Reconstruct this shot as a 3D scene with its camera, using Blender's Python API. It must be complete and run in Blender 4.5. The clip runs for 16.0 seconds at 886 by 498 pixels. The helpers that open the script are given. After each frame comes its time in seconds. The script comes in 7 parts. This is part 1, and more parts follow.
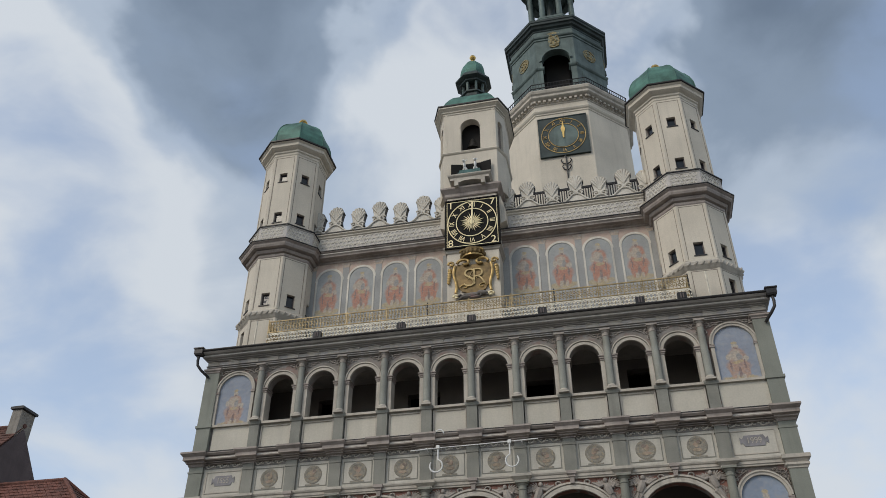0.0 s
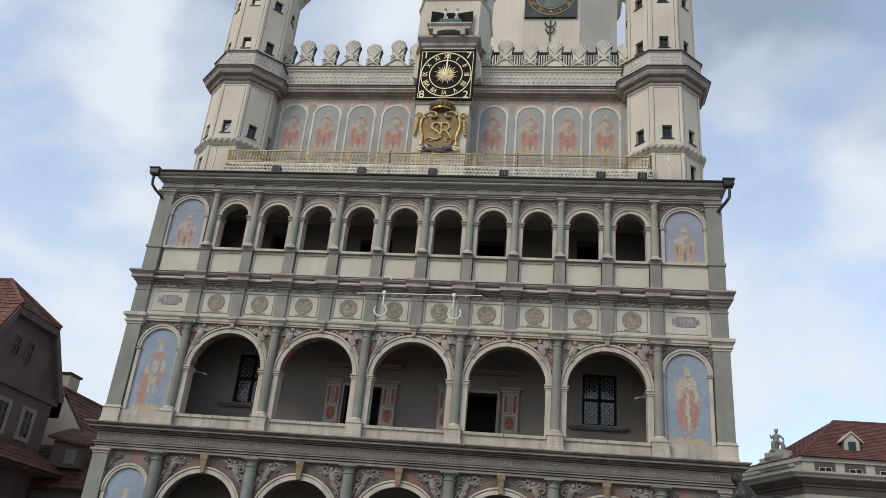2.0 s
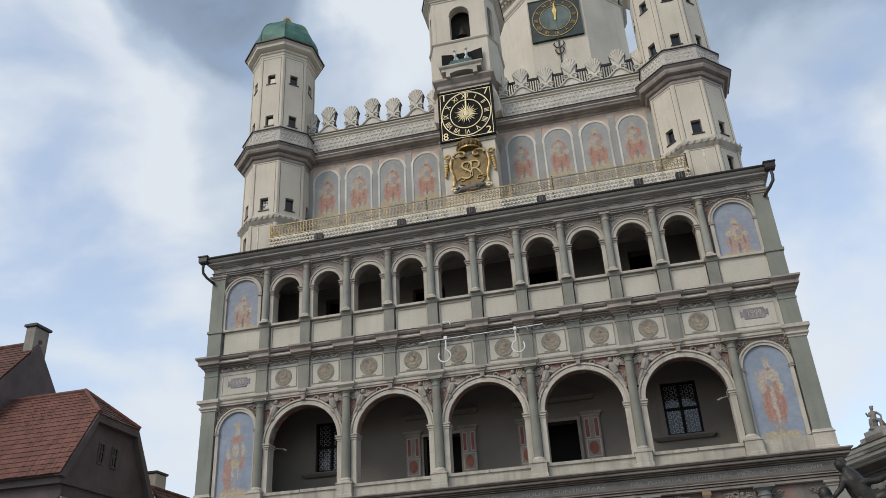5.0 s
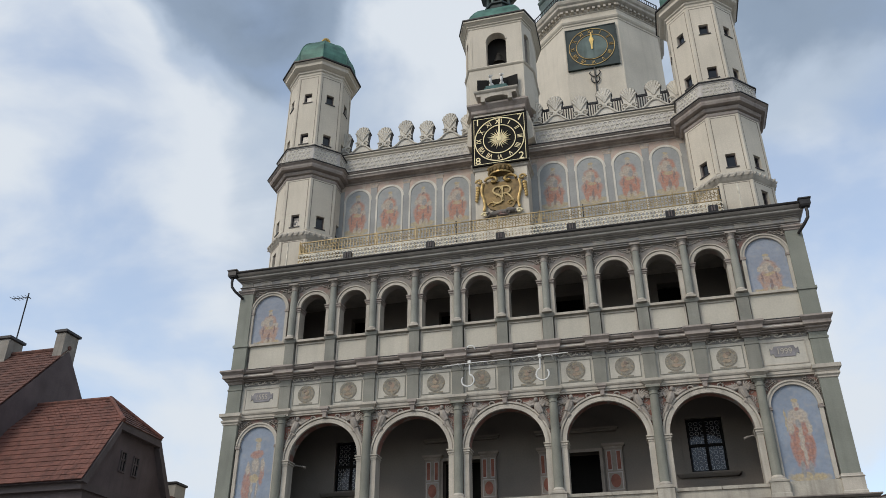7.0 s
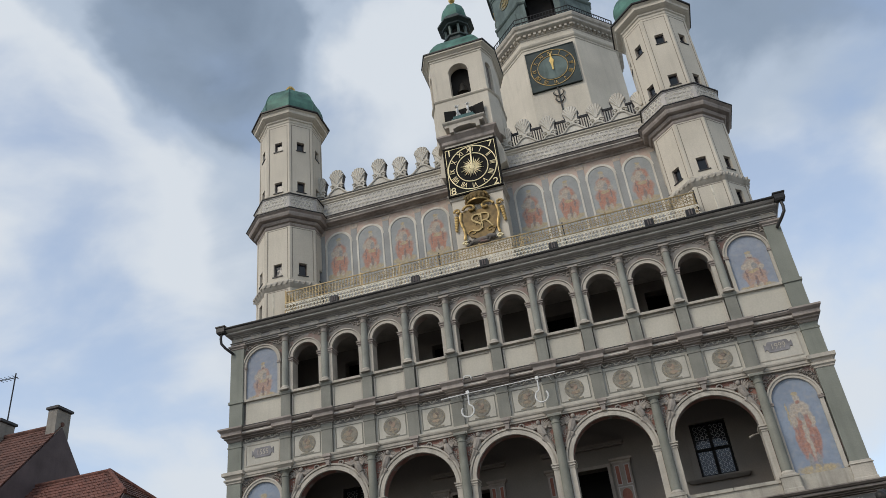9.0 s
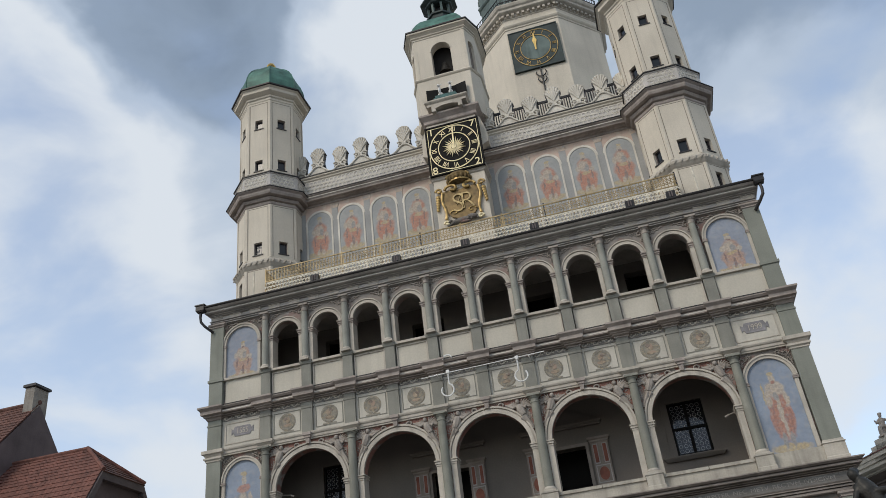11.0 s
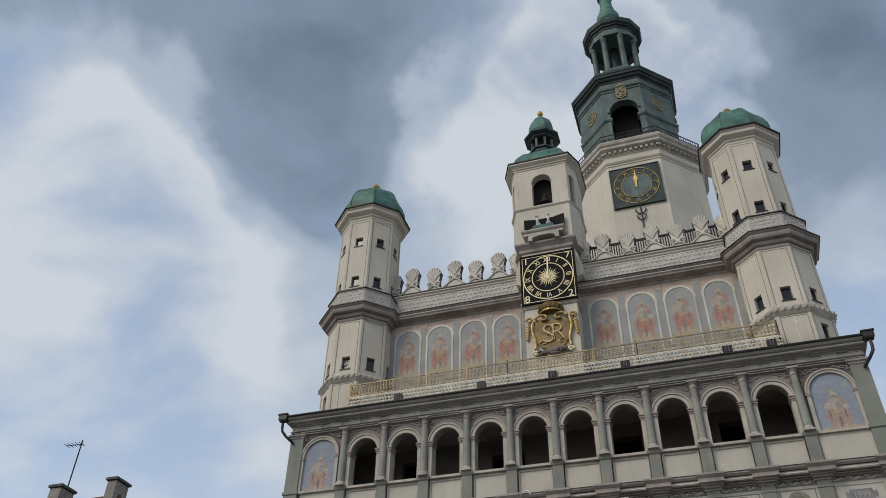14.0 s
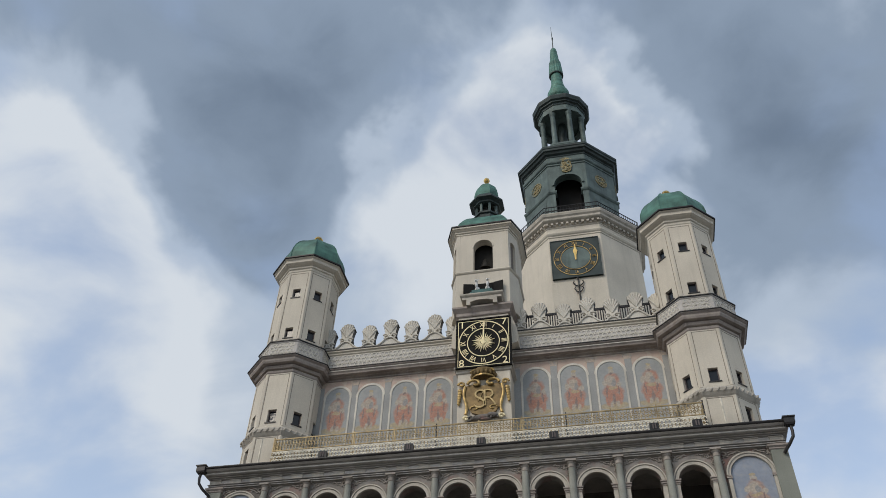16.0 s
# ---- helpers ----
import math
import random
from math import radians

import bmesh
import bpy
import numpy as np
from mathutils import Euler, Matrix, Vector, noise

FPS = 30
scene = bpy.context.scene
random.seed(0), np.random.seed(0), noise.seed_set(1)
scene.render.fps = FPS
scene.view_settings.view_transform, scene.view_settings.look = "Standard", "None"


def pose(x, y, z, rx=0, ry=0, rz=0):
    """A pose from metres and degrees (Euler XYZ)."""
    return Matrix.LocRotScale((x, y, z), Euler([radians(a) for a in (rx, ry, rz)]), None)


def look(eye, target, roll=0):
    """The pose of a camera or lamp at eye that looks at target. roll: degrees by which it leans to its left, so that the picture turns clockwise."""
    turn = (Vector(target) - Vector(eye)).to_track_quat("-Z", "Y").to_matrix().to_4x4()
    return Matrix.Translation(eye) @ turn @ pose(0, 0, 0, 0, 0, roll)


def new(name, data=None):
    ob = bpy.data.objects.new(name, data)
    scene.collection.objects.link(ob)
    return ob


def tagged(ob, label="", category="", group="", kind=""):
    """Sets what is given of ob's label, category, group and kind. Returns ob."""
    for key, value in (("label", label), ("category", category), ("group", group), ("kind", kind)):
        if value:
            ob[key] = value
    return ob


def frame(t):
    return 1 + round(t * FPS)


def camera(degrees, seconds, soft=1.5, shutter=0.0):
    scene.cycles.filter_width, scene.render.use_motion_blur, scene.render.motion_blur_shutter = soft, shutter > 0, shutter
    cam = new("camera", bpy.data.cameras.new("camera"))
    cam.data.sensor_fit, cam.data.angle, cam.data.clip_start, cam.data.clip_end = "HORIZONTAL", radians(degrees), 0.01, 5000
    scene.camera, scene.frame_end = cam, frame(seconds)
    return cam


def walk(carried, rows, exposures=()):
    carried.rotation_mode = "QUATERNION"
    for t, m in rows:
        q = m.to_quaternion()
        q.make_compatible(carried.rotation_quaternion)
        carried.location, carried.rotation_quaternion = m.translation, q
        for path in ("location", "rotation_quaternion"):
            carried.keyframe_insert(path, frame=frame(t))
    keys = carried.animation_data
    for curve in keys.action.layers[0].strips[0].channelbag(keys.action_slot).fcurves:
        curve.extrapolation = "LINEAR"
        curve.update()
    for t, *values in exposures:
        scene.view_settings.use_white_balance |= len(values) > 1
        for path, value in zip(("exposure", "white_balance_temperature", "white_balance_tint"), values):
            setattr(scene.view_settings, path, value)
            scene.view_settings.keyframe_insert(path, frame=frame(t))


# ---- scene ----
# ---------------- camera ----------------
cam = camera(57.33, 16.0, soft=0.65)
PATH = [
    (0.0, pose(4.273, -24.026, 1.65, 124.81, -0.04, 12.23)),
    (0.5, pose(4.273, -24.026, 1.65, 123.65, -1.02, 11.24)),
    (1.0, pose(4.273, -24.026, 1.65, 120.26, -2.13, 8.80)),
    (1.5, pose(4.273, -24.026, 1.65, 116.72, -4.18, 6.95)),
    (2.0, pose(4.273, -24.026, 1.65, 114.67, -4.95, 6.25)),
    (2.5, pose(4.273, -24.026, 1.65, 114.34, -2.41, 7.30)),
    (3.0, pose(4.273, -24.026, 1.65, 114.33, -0.77, 8.23)),
    (3.5, pose(4.273, -24.026, 1.65, 115.20, 0.21, 9.03)),
    (4.0, pose(4.273, -24.026, 1.65, 115.84, 0.27, 11.27)),
    (4.5, pose(4.273, -24.026, 1.65, 116.11, 2.39, 13.20)),
    (5.0, pose(4.273, -24.026, 1.65, 117.38, 2.98, 13.95)),
    (5.2, pose(4.273, -24.026, 1.65, 118.63, 2.43, 13.86)),
    (7.3, pose(4.273, -24.026, 1.65, 119.36, -0.15, 14.61)),
    (7.5, pose(4.273, -24.026, 1.65, 122.09, 1.68, 13.83)),
    (8.0, pose(4.273, -24.026, 1.65, 124.30, 4.18, 18.27)),
    (8.5, pose(4.273, -24.026, 1.65, 125.21, 4.97, 18.84)),
    (9.0, pose(4.273, -24.026, 1.65, 121.44, 5.99, 16.78)),
    (9.5, pose(4.273, -24.026, 1.65, 119.66, 7.50, 17.34)),
    (9.7, pose(4.273, -24.026, 1.65, 119.62, 8.02, 17.42)),
    (11.8, pose(4.273, -24.026, 1.65, 121.54, 4.28, 15.02)),
    (12.0, pose(4.273, -24.026, 1.65, 123.40, 2.68, 17.37)),
    (12.5, pose(4.273, -24.026, 1.65, 125.48, 0.87, 20.05)),
    (13.0, pose(4.273, -24.026, 1.65, 127.79, 0.27, 19.57)),
    (13.5, pose(4.273, -24.026, 1.65, 128.32, -0.17, 19.07)),
    (14.0, pose(4.273, -24.026, 1.65, 128.85, -1.07, 18.12)),
    (14.5, pose(4.273, -24.026, 1.65, 129.23, -1.56, 17.38)),
    (15.0, pose(4.273, -24.026, 1.65, 129.83, -2.19, 16.50)),
    (15.5, pose(4.273, -24.026, 1.65, 131.27, -2.43, 14.75)),
    (16.0, pose(4.273, -24.026, 1.65, 133.21, -1.58, 12.06)),
]
# the film brightens a little while the dark arcades fill the picture
EXPOSURES = [(0, -0.27), (0.5, -0.27), (1, -0.15), (1.5, -0.05), (2, 0.02), (3, 0.05), (4, 0.01), (5.2, -0.05), (7.3, -0.1), (8, -0.23), (8.5, -0.23), (9.5, -0.09), (11.8, -0.15), (12.5, -0.32), (15, -0.34), (16, -0.22)]
walk(cam, PATH, EXPOSURES)

# ---------------- world and sun ----------------
world = bpy.data.worlds.new("sky")
scene.world = world
world.use_nodes = True
wn, wl = world.node_tree.nodes, world.node_tree.links
wn.clear()
SUN_EL, SUN_AZ = 40.0, 215.0      # the sun stands behind the viewer, to the south-east, veiled by cloud


def wnode(kind, **kw):
    n = wn.new(kind)
    for k, v in kw.items():
        n.inputs[k].default_value = v
    return n


sky = wn.new("ShaderNodeTexSky")
sky.sky_type, sky.sun_disc = "NISHITA", False
sky.sun_elevation, sky.sun_rotation = radians(SUN_EL), radians(SUN_AZ)
co = wn.new("ShaderNodeTexCoord")
sep = wn.new("ShaderNodeSeparateXYZ")
wl.new(co.outputs["Generated"], sep.inputs[0])
zz = wn.new("ShaderNodeMath")
zz.operation = "MAXIMUM"
zz.inputs[1].default_value = 0.0
wl.new(sep.outputs["Z"], zz.inputs[0])


def cloud_noise(scale, detail, rough, shift, squeeze=(1.0, 1.0, 1.5), distortion=0.3):
    mp = wn.new("ShaderNodeMapping")
    mp.inputs["Location"].default_value, mp.inputs["Scale"].default_value = shift, squeeze
    wl.new(co.outputs["Generated"], mp.inputs[0])
    n = wnode("ShaderNodeTexNoise", Scale=scale, Detail=detail, Roughness=rough, Distortion=distortion)
    wl.new(mp.outputs[0], n.inputs["Vector"])
    return n


def wramp(source, stops):
    r = wn.new("ShaderNodeValToRGB")
    r.color_ramp.interpolation = "EASE"
    while len(r.color_ramp.elements) < len(stops):
        r.color_ramp.elements.new(0.5)
    for e, (p, c) in zip(r.color_ramp.elements, stops):
        e.position, e.color = p, (*c, 1)
    wl.new(source, r.inputs[0])
    return r


def wmath(op, a_, b_, c_=None):
    n = wn.new("ShaderNodeMath")
    n.operation = op
    for k, v in enumerate((a_, b_, c_)):
        if v is None:
            continue
        if isinstance(v, float):
            n.inputs[k].default_value = v
        else:
            wl.new(v, n.inputs[k])
    return n.outputs[0]


body_noise = cloud_noise(4.2, 6.0, 0.5, (0.35, 2.1, 0.6))
broad = cloud_noise(2.6, 3.0, 0.45, (4.2, 1.3, 0.2))
billow = cloud_noise(7.5, 7.0, 0.55, (1.2, 5.3, 2.2), distortion=0.5)
# cloud thickens overhead and thins towards the horizon
total = wmath("MULTIPLY_ADD", zz.outputs[0], 0.38, 0.22)
rough_high = wn.new("ShaderNodeMapRange")      # heavy billows overhead, thin veils lower down
rough_high.inputs["From Min"].default_value, rough_high.inputs["From Max"].default_value = 0.4, 0.68
rough_high.inputs["To Min"].default_value, rough_high.inputs["To Max"].default_value = 0.5, 1.0
wl.new(zz.outputs[0], rough_high.inputs["Value"])
lumps = wmath("MULTIPLY_ADD", broad.outputs["Fac"], 0.34, wmath("MULTIPLY_ADD", billow.outputs["Fac"], 0.26, -0.32))
total = wmath("MULTIPLY_ADD", lumps, rough_high.outputs["Result"], total)
ragged = wnode("ShaderNodeTexNoise", Scale=5.0, Detail=5.0)
wl.new(co.outputs["Generated"], ragged.inputs["Vector"])
wob = wn.new("ShaderNodeVectorMath")
wob.operation = "MULTIPLY_ADD"
wob.inputs[1].default_value, wob.inputs[2].default_value = (0.26, 0.26, 0.26), (-0.13, -0.13, -0.13)
wl.new(ragged.outputs["Color"], wob.inputs[0])
bent = wn.new("ShaderNodeVectorMath")
wl.new(co.outputs["Generated"], bent.inputs[0])
wl.new(wob.outputs[0], bent.inputs[1])
# great cloud banks and the bright rifts between them: bearing, height and spread in degrees, thickness
BANKS = ((-40, 51, 15, 0.15), (-29, 45, 11, 0.17), (-29, 53, 12, 0.14), (-20, 53, 9, 0.07), (-4, 65, 13, 0.14), (18, 48, 15, 0.3), (27, 41, 14, 0.2), (12, 37, 8, 0.06),
         (-19, 43, 8, -0.16), (-14, 49, 7, -0.12), (-4, 47, 8, -0.18), (0, 53, 8, -0.26), (-9, 52, 8, -0.3), (5, 52, 6, -0.2), (12, 60, 12, 0.2), (-48, 39, 11, -0.34), (-56, 35, 14, -0.18), (-36, 34, 9, -0.08), (-44, 23, 16, -0.2), (-47, 32, 11, -0.26), (-39, 27, 9, -0.12), (-3, 55, 8, -0.22), (-4, 50, 8, -0.22), (5, 48, 6, -0.16), (-10, 45, 8, -0.14), (18, 24, 16, -0.16), (-60, 52, 12, 0.08))
for bearing, height, spread, amount in BANKS:
    az_, el_ = radians(bearing), radians(height)
    rad = 2 * math.sin(radians(spread) / 2) * 1.35
    cx, cy, cz = math.sin(az_) * math.cos(el_), math.cos(az_) * math.cos(el_), math.sin(el_)
    mp = wn.new("ShaderNodeMapping")
    mp.inputs["Location"].default_value = (-cx / rad, -cy / rad, -cz / rad)
    mp.inputs["Scale"].default_value = (1 / rad, 1 / rad, 1 / rad)
    wl.new(bent.outputs[0], mp.inputs[0])
    gr = wn.new("ShaderNodeTexGradient")
    gr.gradient_type = "QUADRATIC_SPHERE"
    wl.new(mp.outputs[0], gr.inputs[0])
    total = wmath("MULTIPLY_ADD", gr.outputs["Fac"], float(amount) * (0.98 if amount > 0 else 1.35), total)
gaps = wmath("MULTIPLY_ADD", zz.outputs[0], 0.3, wmath("ADD", body_noise.outputs["Fac"], -0.18))
cover = wramp(gaps, [(0.3, (0.2, 0.2, 0.2)), (0.55, (0.96, 0.96, 0.96))])
haze = wn.new("ShaderNodeVectorMath")          # clear sky seen through a bright thin veil
haze.operation = "MULTIPLY_ADD"
haze.inputs[1].default_value, haze.inputs[2].default_value = (1.7, 1.7, 1.7), (1.85, 2.1, 2.4)
wl.new(sky.outputs[0], haze.inputs[0])
tone = wramp(total, [(0.3, (0.9, 0.965, 1.04)), (0.46, (0.6, 0.705, 0.85)), (0.6, (0.345, 0.438, 0.57)), (0.85, (0.205, 0.272, 0.372))])
gain = wn.new("ShaderNodeVectorMath")
gain.operation = "SCALE"
gain.inputs["Scale"].default_value = 8.6
wl.new(tone.outputs[0], gain.inputs[0])
mixsky = wn.new("ShaderNodeMix")
mixsky.data_type = "RGBA"
wl.new(cover.outputs[0], mixsky.inputs["Factor"])
wl.new(haze.outputs[0], mixsky.inputs["A"])
wl.new(gain.outputs[0], mixsky.inputs["B"])
bg = wnode("ShaderNodeBackground", Strength=0.1)
wl.new(mixsky.outputs["Result"], bg.inputs["Color"])
wo = wn.new("ShaderNodeOutputWorld")
wl.new(bg.outputs[0], wo.inputs[0])

sun = bpy.data.lights.new("sun", "SUN")
sun.energy, sun.angle, sun.color = 1.75, radians(24), (1.0, 0.91, 0.78)
sun_ob = new("sun", sun)
az = radians(SUN_AZ)
sun_ob.matrix_world = look((60 * math.sin(az), 60 * math.cos(az), 60 * math.tan(radians(SUN_EL))), (0, 0, 0))

# ---------------- materials ----------------


def material(name, color, rough=0.8, vary=0.12, scale=1.2, grain=30.0, bump=0.15, dirt=0.0, dirt_color=(0.05, 0.045, 0.04), metal=0.0,
             spots=None, spot_color=None, per_piece=0.0, spec=0.4):
    """A weathered surface: broad stains, fine grain, optional rain streaks, patches of a second colour, tint from piece to piece."""
    m = bpy.data.materials.new(name)
    m.use_nodes = True
    nt = m.node_tree
    nd, ln = nt.nodes, nt.links
    bs = nd["Principled BSDF"]
    bs.inputs["Roughness"].default_value, bs.inputs["Metallic"].default_value = rough, metal
    bs.inputs["Specular IOR Level"].default_value = spec
    geo = nd.new("ShaderNodeNewGeometry")

    def noise_at(sc, detail, stretch=(1, 1, 1)):
        mp = nd.new("ShaderNodeMapping")
        mp.inputs["Scale"].default_value = stretch
        ln.new(geo.outputs["Position"], mp.inputs[0])
        n = nd.new("ShaderNodeTexNoise")
        n.inputs["Scale"].default_value, n.inputs["Detail"].default_value = sc, detail
        ln.new(mp.outputs[0], n.inputs["Vector"])
        return n.outputs["Fac"]

    def blend(fac, a, b, mode="MIX"):
        x = nd.new("ShaderNodeMix")
        x.data_type, x.blend_type = "RGBA", mode
        for sock, v in (("Factor", fac), ("A", a), ("B", b)):
            if isinstance(v, (int, float)):
                x.inputs[sock].default_value = v
            elif isinstance(v, tuple):
                x.inputs[sock].default_value = (*v, 1)
            else:
                ln.new(v, x.inputs[sock])
        return x.outputs["Result"]

    def ramp(fac, lo, hi):
        r = nd.new("ShaderNodeMapRange")
        r.inputs["From Min"].default_value, r.inputs["From Max"].default_value = lo, hi
        ln.new(fac, r.inputs["Value"])
        return r.outputs["Result"]

    dark = tuple(c * (1 - 1.6 * vary) for c in color)
    light = tuple(min(0.95, c * (1 + vary)) for c in color)
    col = blend(ramp(noise_at(scale, 4), 0.32, 0.68), dark, light)
    fine = noise_at(grain, 3)
    col = blend(ramp(fine, 0.2, 0.8), col, blend(0.16, col, (0.02, 0.02, 0.02)))
    if spots:
        col = blend(ramp(noise_at(spots, 5), 0.52, 0.62), col, spot_color)
    if dirt:
        streak = ramp(noise_at(1.0, 5, (5.0, 5.0, 0.45)), 0.5, 0.78)
        mul = nd.new("ShaderNodeMath")
        mul.operation = "MULTIPLY"
        mul.inputs[1].default_value = dirt
        ln.new(streak, mul.inputs[0])
        col = blend(mul.outputs[0], col, dirt_color)
    if per_piece:
        oi = nd.new("ShaderNodeObjectInfo")
        col = blend(ramp(oi.outputs["Random"], 0, 1), blend(per_piece, col, (0.02, 0.02, 0.02)), col)
    ln.new(col, bs.inputs["Base Color"])
    if bump:
        bp = nd.new("ShaderNodeBump")
        bp.inputs["Strength"].default_value, bp.inputs["Distance"].default_value = bump, 0.03
        ln.new(fine, bp.inputs["Height"])
        ln.new(bp.outputs[0], bs.inputs["Normal"])
    return m


CREAM = material("cream_plaster", (0.64, 0.58, 0.485), 0.9, 0.07, 0.6, 22, 0.12, 0.16, (0.22, 0.2, 0.17))
DADO = material("pale_panel_paint", (0.56, 0.52, 0.44), 0.85, 0.06, 0.8, 18, 0.1, 0.2, (0.3, 0.28, 0.24))
FRIEZEPANEL = material("warm_frieze_panel_paint", (0.53, 0.5, 0.435), 0.85, 0.08, 1.0, 18, 0.1, 0.3, (0.22, 0.2, 0.17))
PALECORNICE = material("pale_grey_cornice_stone", (0.5, 0.465, 0.43), 0.85, 0.12, 1.3, 20, 0.25, 0.35, (0.2, 0.18, 0.165))
SPANPALE = material("pale_spandrel_plaster", (0.3, 0.272, 0.245), 0.9, 0.15, 2.0, 25, 0.2, 0.3, (0.14, 0.12, 0.11), spots=2.5, spot_color=(0.27, 0.2, 0.175))
# ground-floor reliefs and spandrels: darker than the tiers above, with streaks
GROUNDRELIEF = material("dark_streaked_relief_stucco", (0.27, 0.243, 0.213), 0.88, 0.2, 3.0, 30, 0.3, 0.4, (0.1, 0.085, 0.075))
GROUNDSPANDREL = material("dark_streaked_spandrel_plaster", (0.14, 0.112, 0.1), 0.9, 0.2, 2.0, 25, 0.2, 0.3, (0.07, 0.06, 0.055), spots=2.0, spot_color=(0.19, 0.11, 0.09))
SLATECOL = material("blue_grey_column_paint", (0.2, 0.212, 0.196), 0.8, 0.14, 1.5, 25, 0.15, 0.35, (0.1, 0.1, 0.09))
KEYOCHRE = material("ochre_brown_keystone", (0.27, 0.195, 0.115), 0.8, 0.18, 5.0, 25, 0.2, 0.3, (0.12, 0.08, 0.05))
# lower entablature only: darker than the other cornices, more strongly streaked
LOWCORNICE = material("dark_streaked_cornice_stone", (0.29, 0.25, 0.22), 0.88, 0.2, 1.3, 20, 0.35, 0.5, (0.08, 0.068, 0.06))
PARAPETSTONE = material("stained_parapet_stone", (0.44, 0.405, 0.345), 0.88, 0.15, 1.6, 22, 0.3, 0.6, (0.11, 0.1, 0.085))
GREENCOL = material("grey_green_painted_column", (0.246, 0.244, 0.206), 0.8, 0.12, 1.5, 25, 0.15, 0.35, (0.12, 0.125, 0.1))
CHEEK = material("faded_ochre_portrait_paint", (0.36, 0.29, 0.215), 0.9, 0.25, 7.0, 30, 0.1, spots=9.0, spot_color=(0.33, 0.24, 0.19))
HAIR = material("grey_brown_portrait_paint", (0.23, 0.185, 0.155), 0.9, 0.2, 9.0, 30, 0.1, spots=12.0, spot_color=(0.29, 0.255, 0.21))
BUST = material("dull_portrait_paint", (0.3, 0.262, 0.205), 0.9, 0.25, 9.0, 30, 0.1, spots=14.0, spot_color=(0.22, 0.2, 0.175))
# lead made paler to carry the sky's reflections on the roundels
LEADING = material("glint_paled_lead", (0.36, 0.36, 0.36), 0.5, 0.2, 5.0, 25, 0.1, metal=0.4)
STONESAGE = material("worn_grey_sage_paint", (0.25, 0.245, 0.212), 0.82, 0.12, 1.2, 25, 0.14, 0.4, (0.12, 0.115, 0.1))
SAGE = material("sage_green_paint", (0.24, 0.248, 0.212), 0.8, 0.1, 1.0, 25, 0.12, 0.3, (0.1, 0.11, 0.09))
COLUMNGREY = material("grey_green_column_paint", (0.305, 0.305, 0.268), 0.8, 0.12, 1.5, 25, 0.15, 0.35, (0.13, 0.12, 0.1))
CRESTSTONE = material("pale_crest_stone", (0.66, 0.62, 0.545), 0.85, 0.1, 1.4, 24, 0.25, 0.3, (0.2, 0.18, 0.15))
BANDGREY = material("violet_grey_plaster", (0.56, 0.525, 0.495), 0.88, 0.1, 1.5, 22, 0.15, 0.3, (0.16, 0.14, 0.13))
# brown that stands for the shade in recessed grooves
GROOVESHADE = material("painted_groove_shade", (0.25, 0.215, 0.18), 0.9, 0.15, 1.5, 20, 0.1)
MONOGOLD = material("dull_monogram_gilding", (0.55, 0.41, 0.19), 0.6, 0.2, 6.0, 30, 0.1, metal=0.15)
FRAMEGOLD = material("worn_bright_gilding", (0.48, 0.33, 0.125), 0.45, 0.25, 6.0, 30, 0.15, 0.3, (0.16, 0.1, 0.05), metal=0.45)
INSCRIBED = material("pale_lettering", (0.42, 0.392, 0.35), 0.85, 0.1, 3.0, 24, 0.1, 0.3, (0.2, 0.18, 0.16))
WORNGILT = material("worn_gilt_relief", (0.27, 0.215, 0.1), 0.55, 0.3, 6.0, 30, 0.15, 0.3, (0.1, 0.12, 0.1), metal=0.3, spots=5.0, spot_color=(0.14, 0.17, 0.14))
STONE = material("light_stone", (0.5, 0.455, 0.39), 0.85, 0.12, 1.4, 24, 0.25, 0.4, (0.13, 0.12, 0.1))
CORNICE = material("grey_pink_stone", (0.37, 0.318, 0.284), 0.85, 0.16, 1.3, 20, 0.3, 0.4, (0.09, 0.075, 0.068))
FRIEZE = material("grey_frieze_plaster", (0.22, 0.207, 0.19), 0.85, 0.12, 2.0, 20, 0.2, 0.3, (0.1, 0.09, 0.08))
LEAD = material("dark_sheet_metal", (0.042, 0.039, 0.039), 0.5, 0.2, 2.0, 15, 0.1, 0.3, metal=0.3)
SPANDREL = material("worn_red_brown_plaster", (0.27, 0.135, 0.105), 0.9, 0.2, 2.0, 25, 0.2, 0.25, spots=3.0, spot_color=(0.24, 0.22, 0.2))
SPANGREY = material("grey_spandrel_plaster", (0.19, 0.17, 0.152), 0.9, 0.15, 2.0, 25, 0.2, 0.3, spots=2.0, spot_color=(0.25, 0.15, 0.13))
RELIEF = material("grey_relief_stucco", (0.35, 0.31, 0.272), 0.85, 0.16, 3.0, 30, 0.3, 0.4, (0.12, 0.1, 0.09))
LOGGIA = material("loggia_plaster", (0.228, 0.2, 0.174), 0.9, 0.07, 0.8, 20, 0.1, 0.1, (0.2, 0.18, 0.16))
# darker copy of the loggia plaster, with the upper loggia's shade in its colour
SHADEDLOGGIA = material("shaded_upper_loggia_plaster", (0.19, 0.168, 0.148), 0.9, 0.1, 0.8, 20, 0.1, 0.15, (0.12, 0.105, 0.095))
# plaster colour darkened to hold the shade under the loggia ceilings
SHADEDSOFFIT = material("shade_darkened_soffit_plaster", (0.11, 0.1, 0.09), 0.9, 0.1, 0.8, 20, 0.1)
BLUEGREY = material("pale_blue_grey_fresco", (0.345, 0.345, 0.335), 0.9, 0.08, 1.4, 25, 0.1, 0.15, (0.4, 0.36, 0.33))
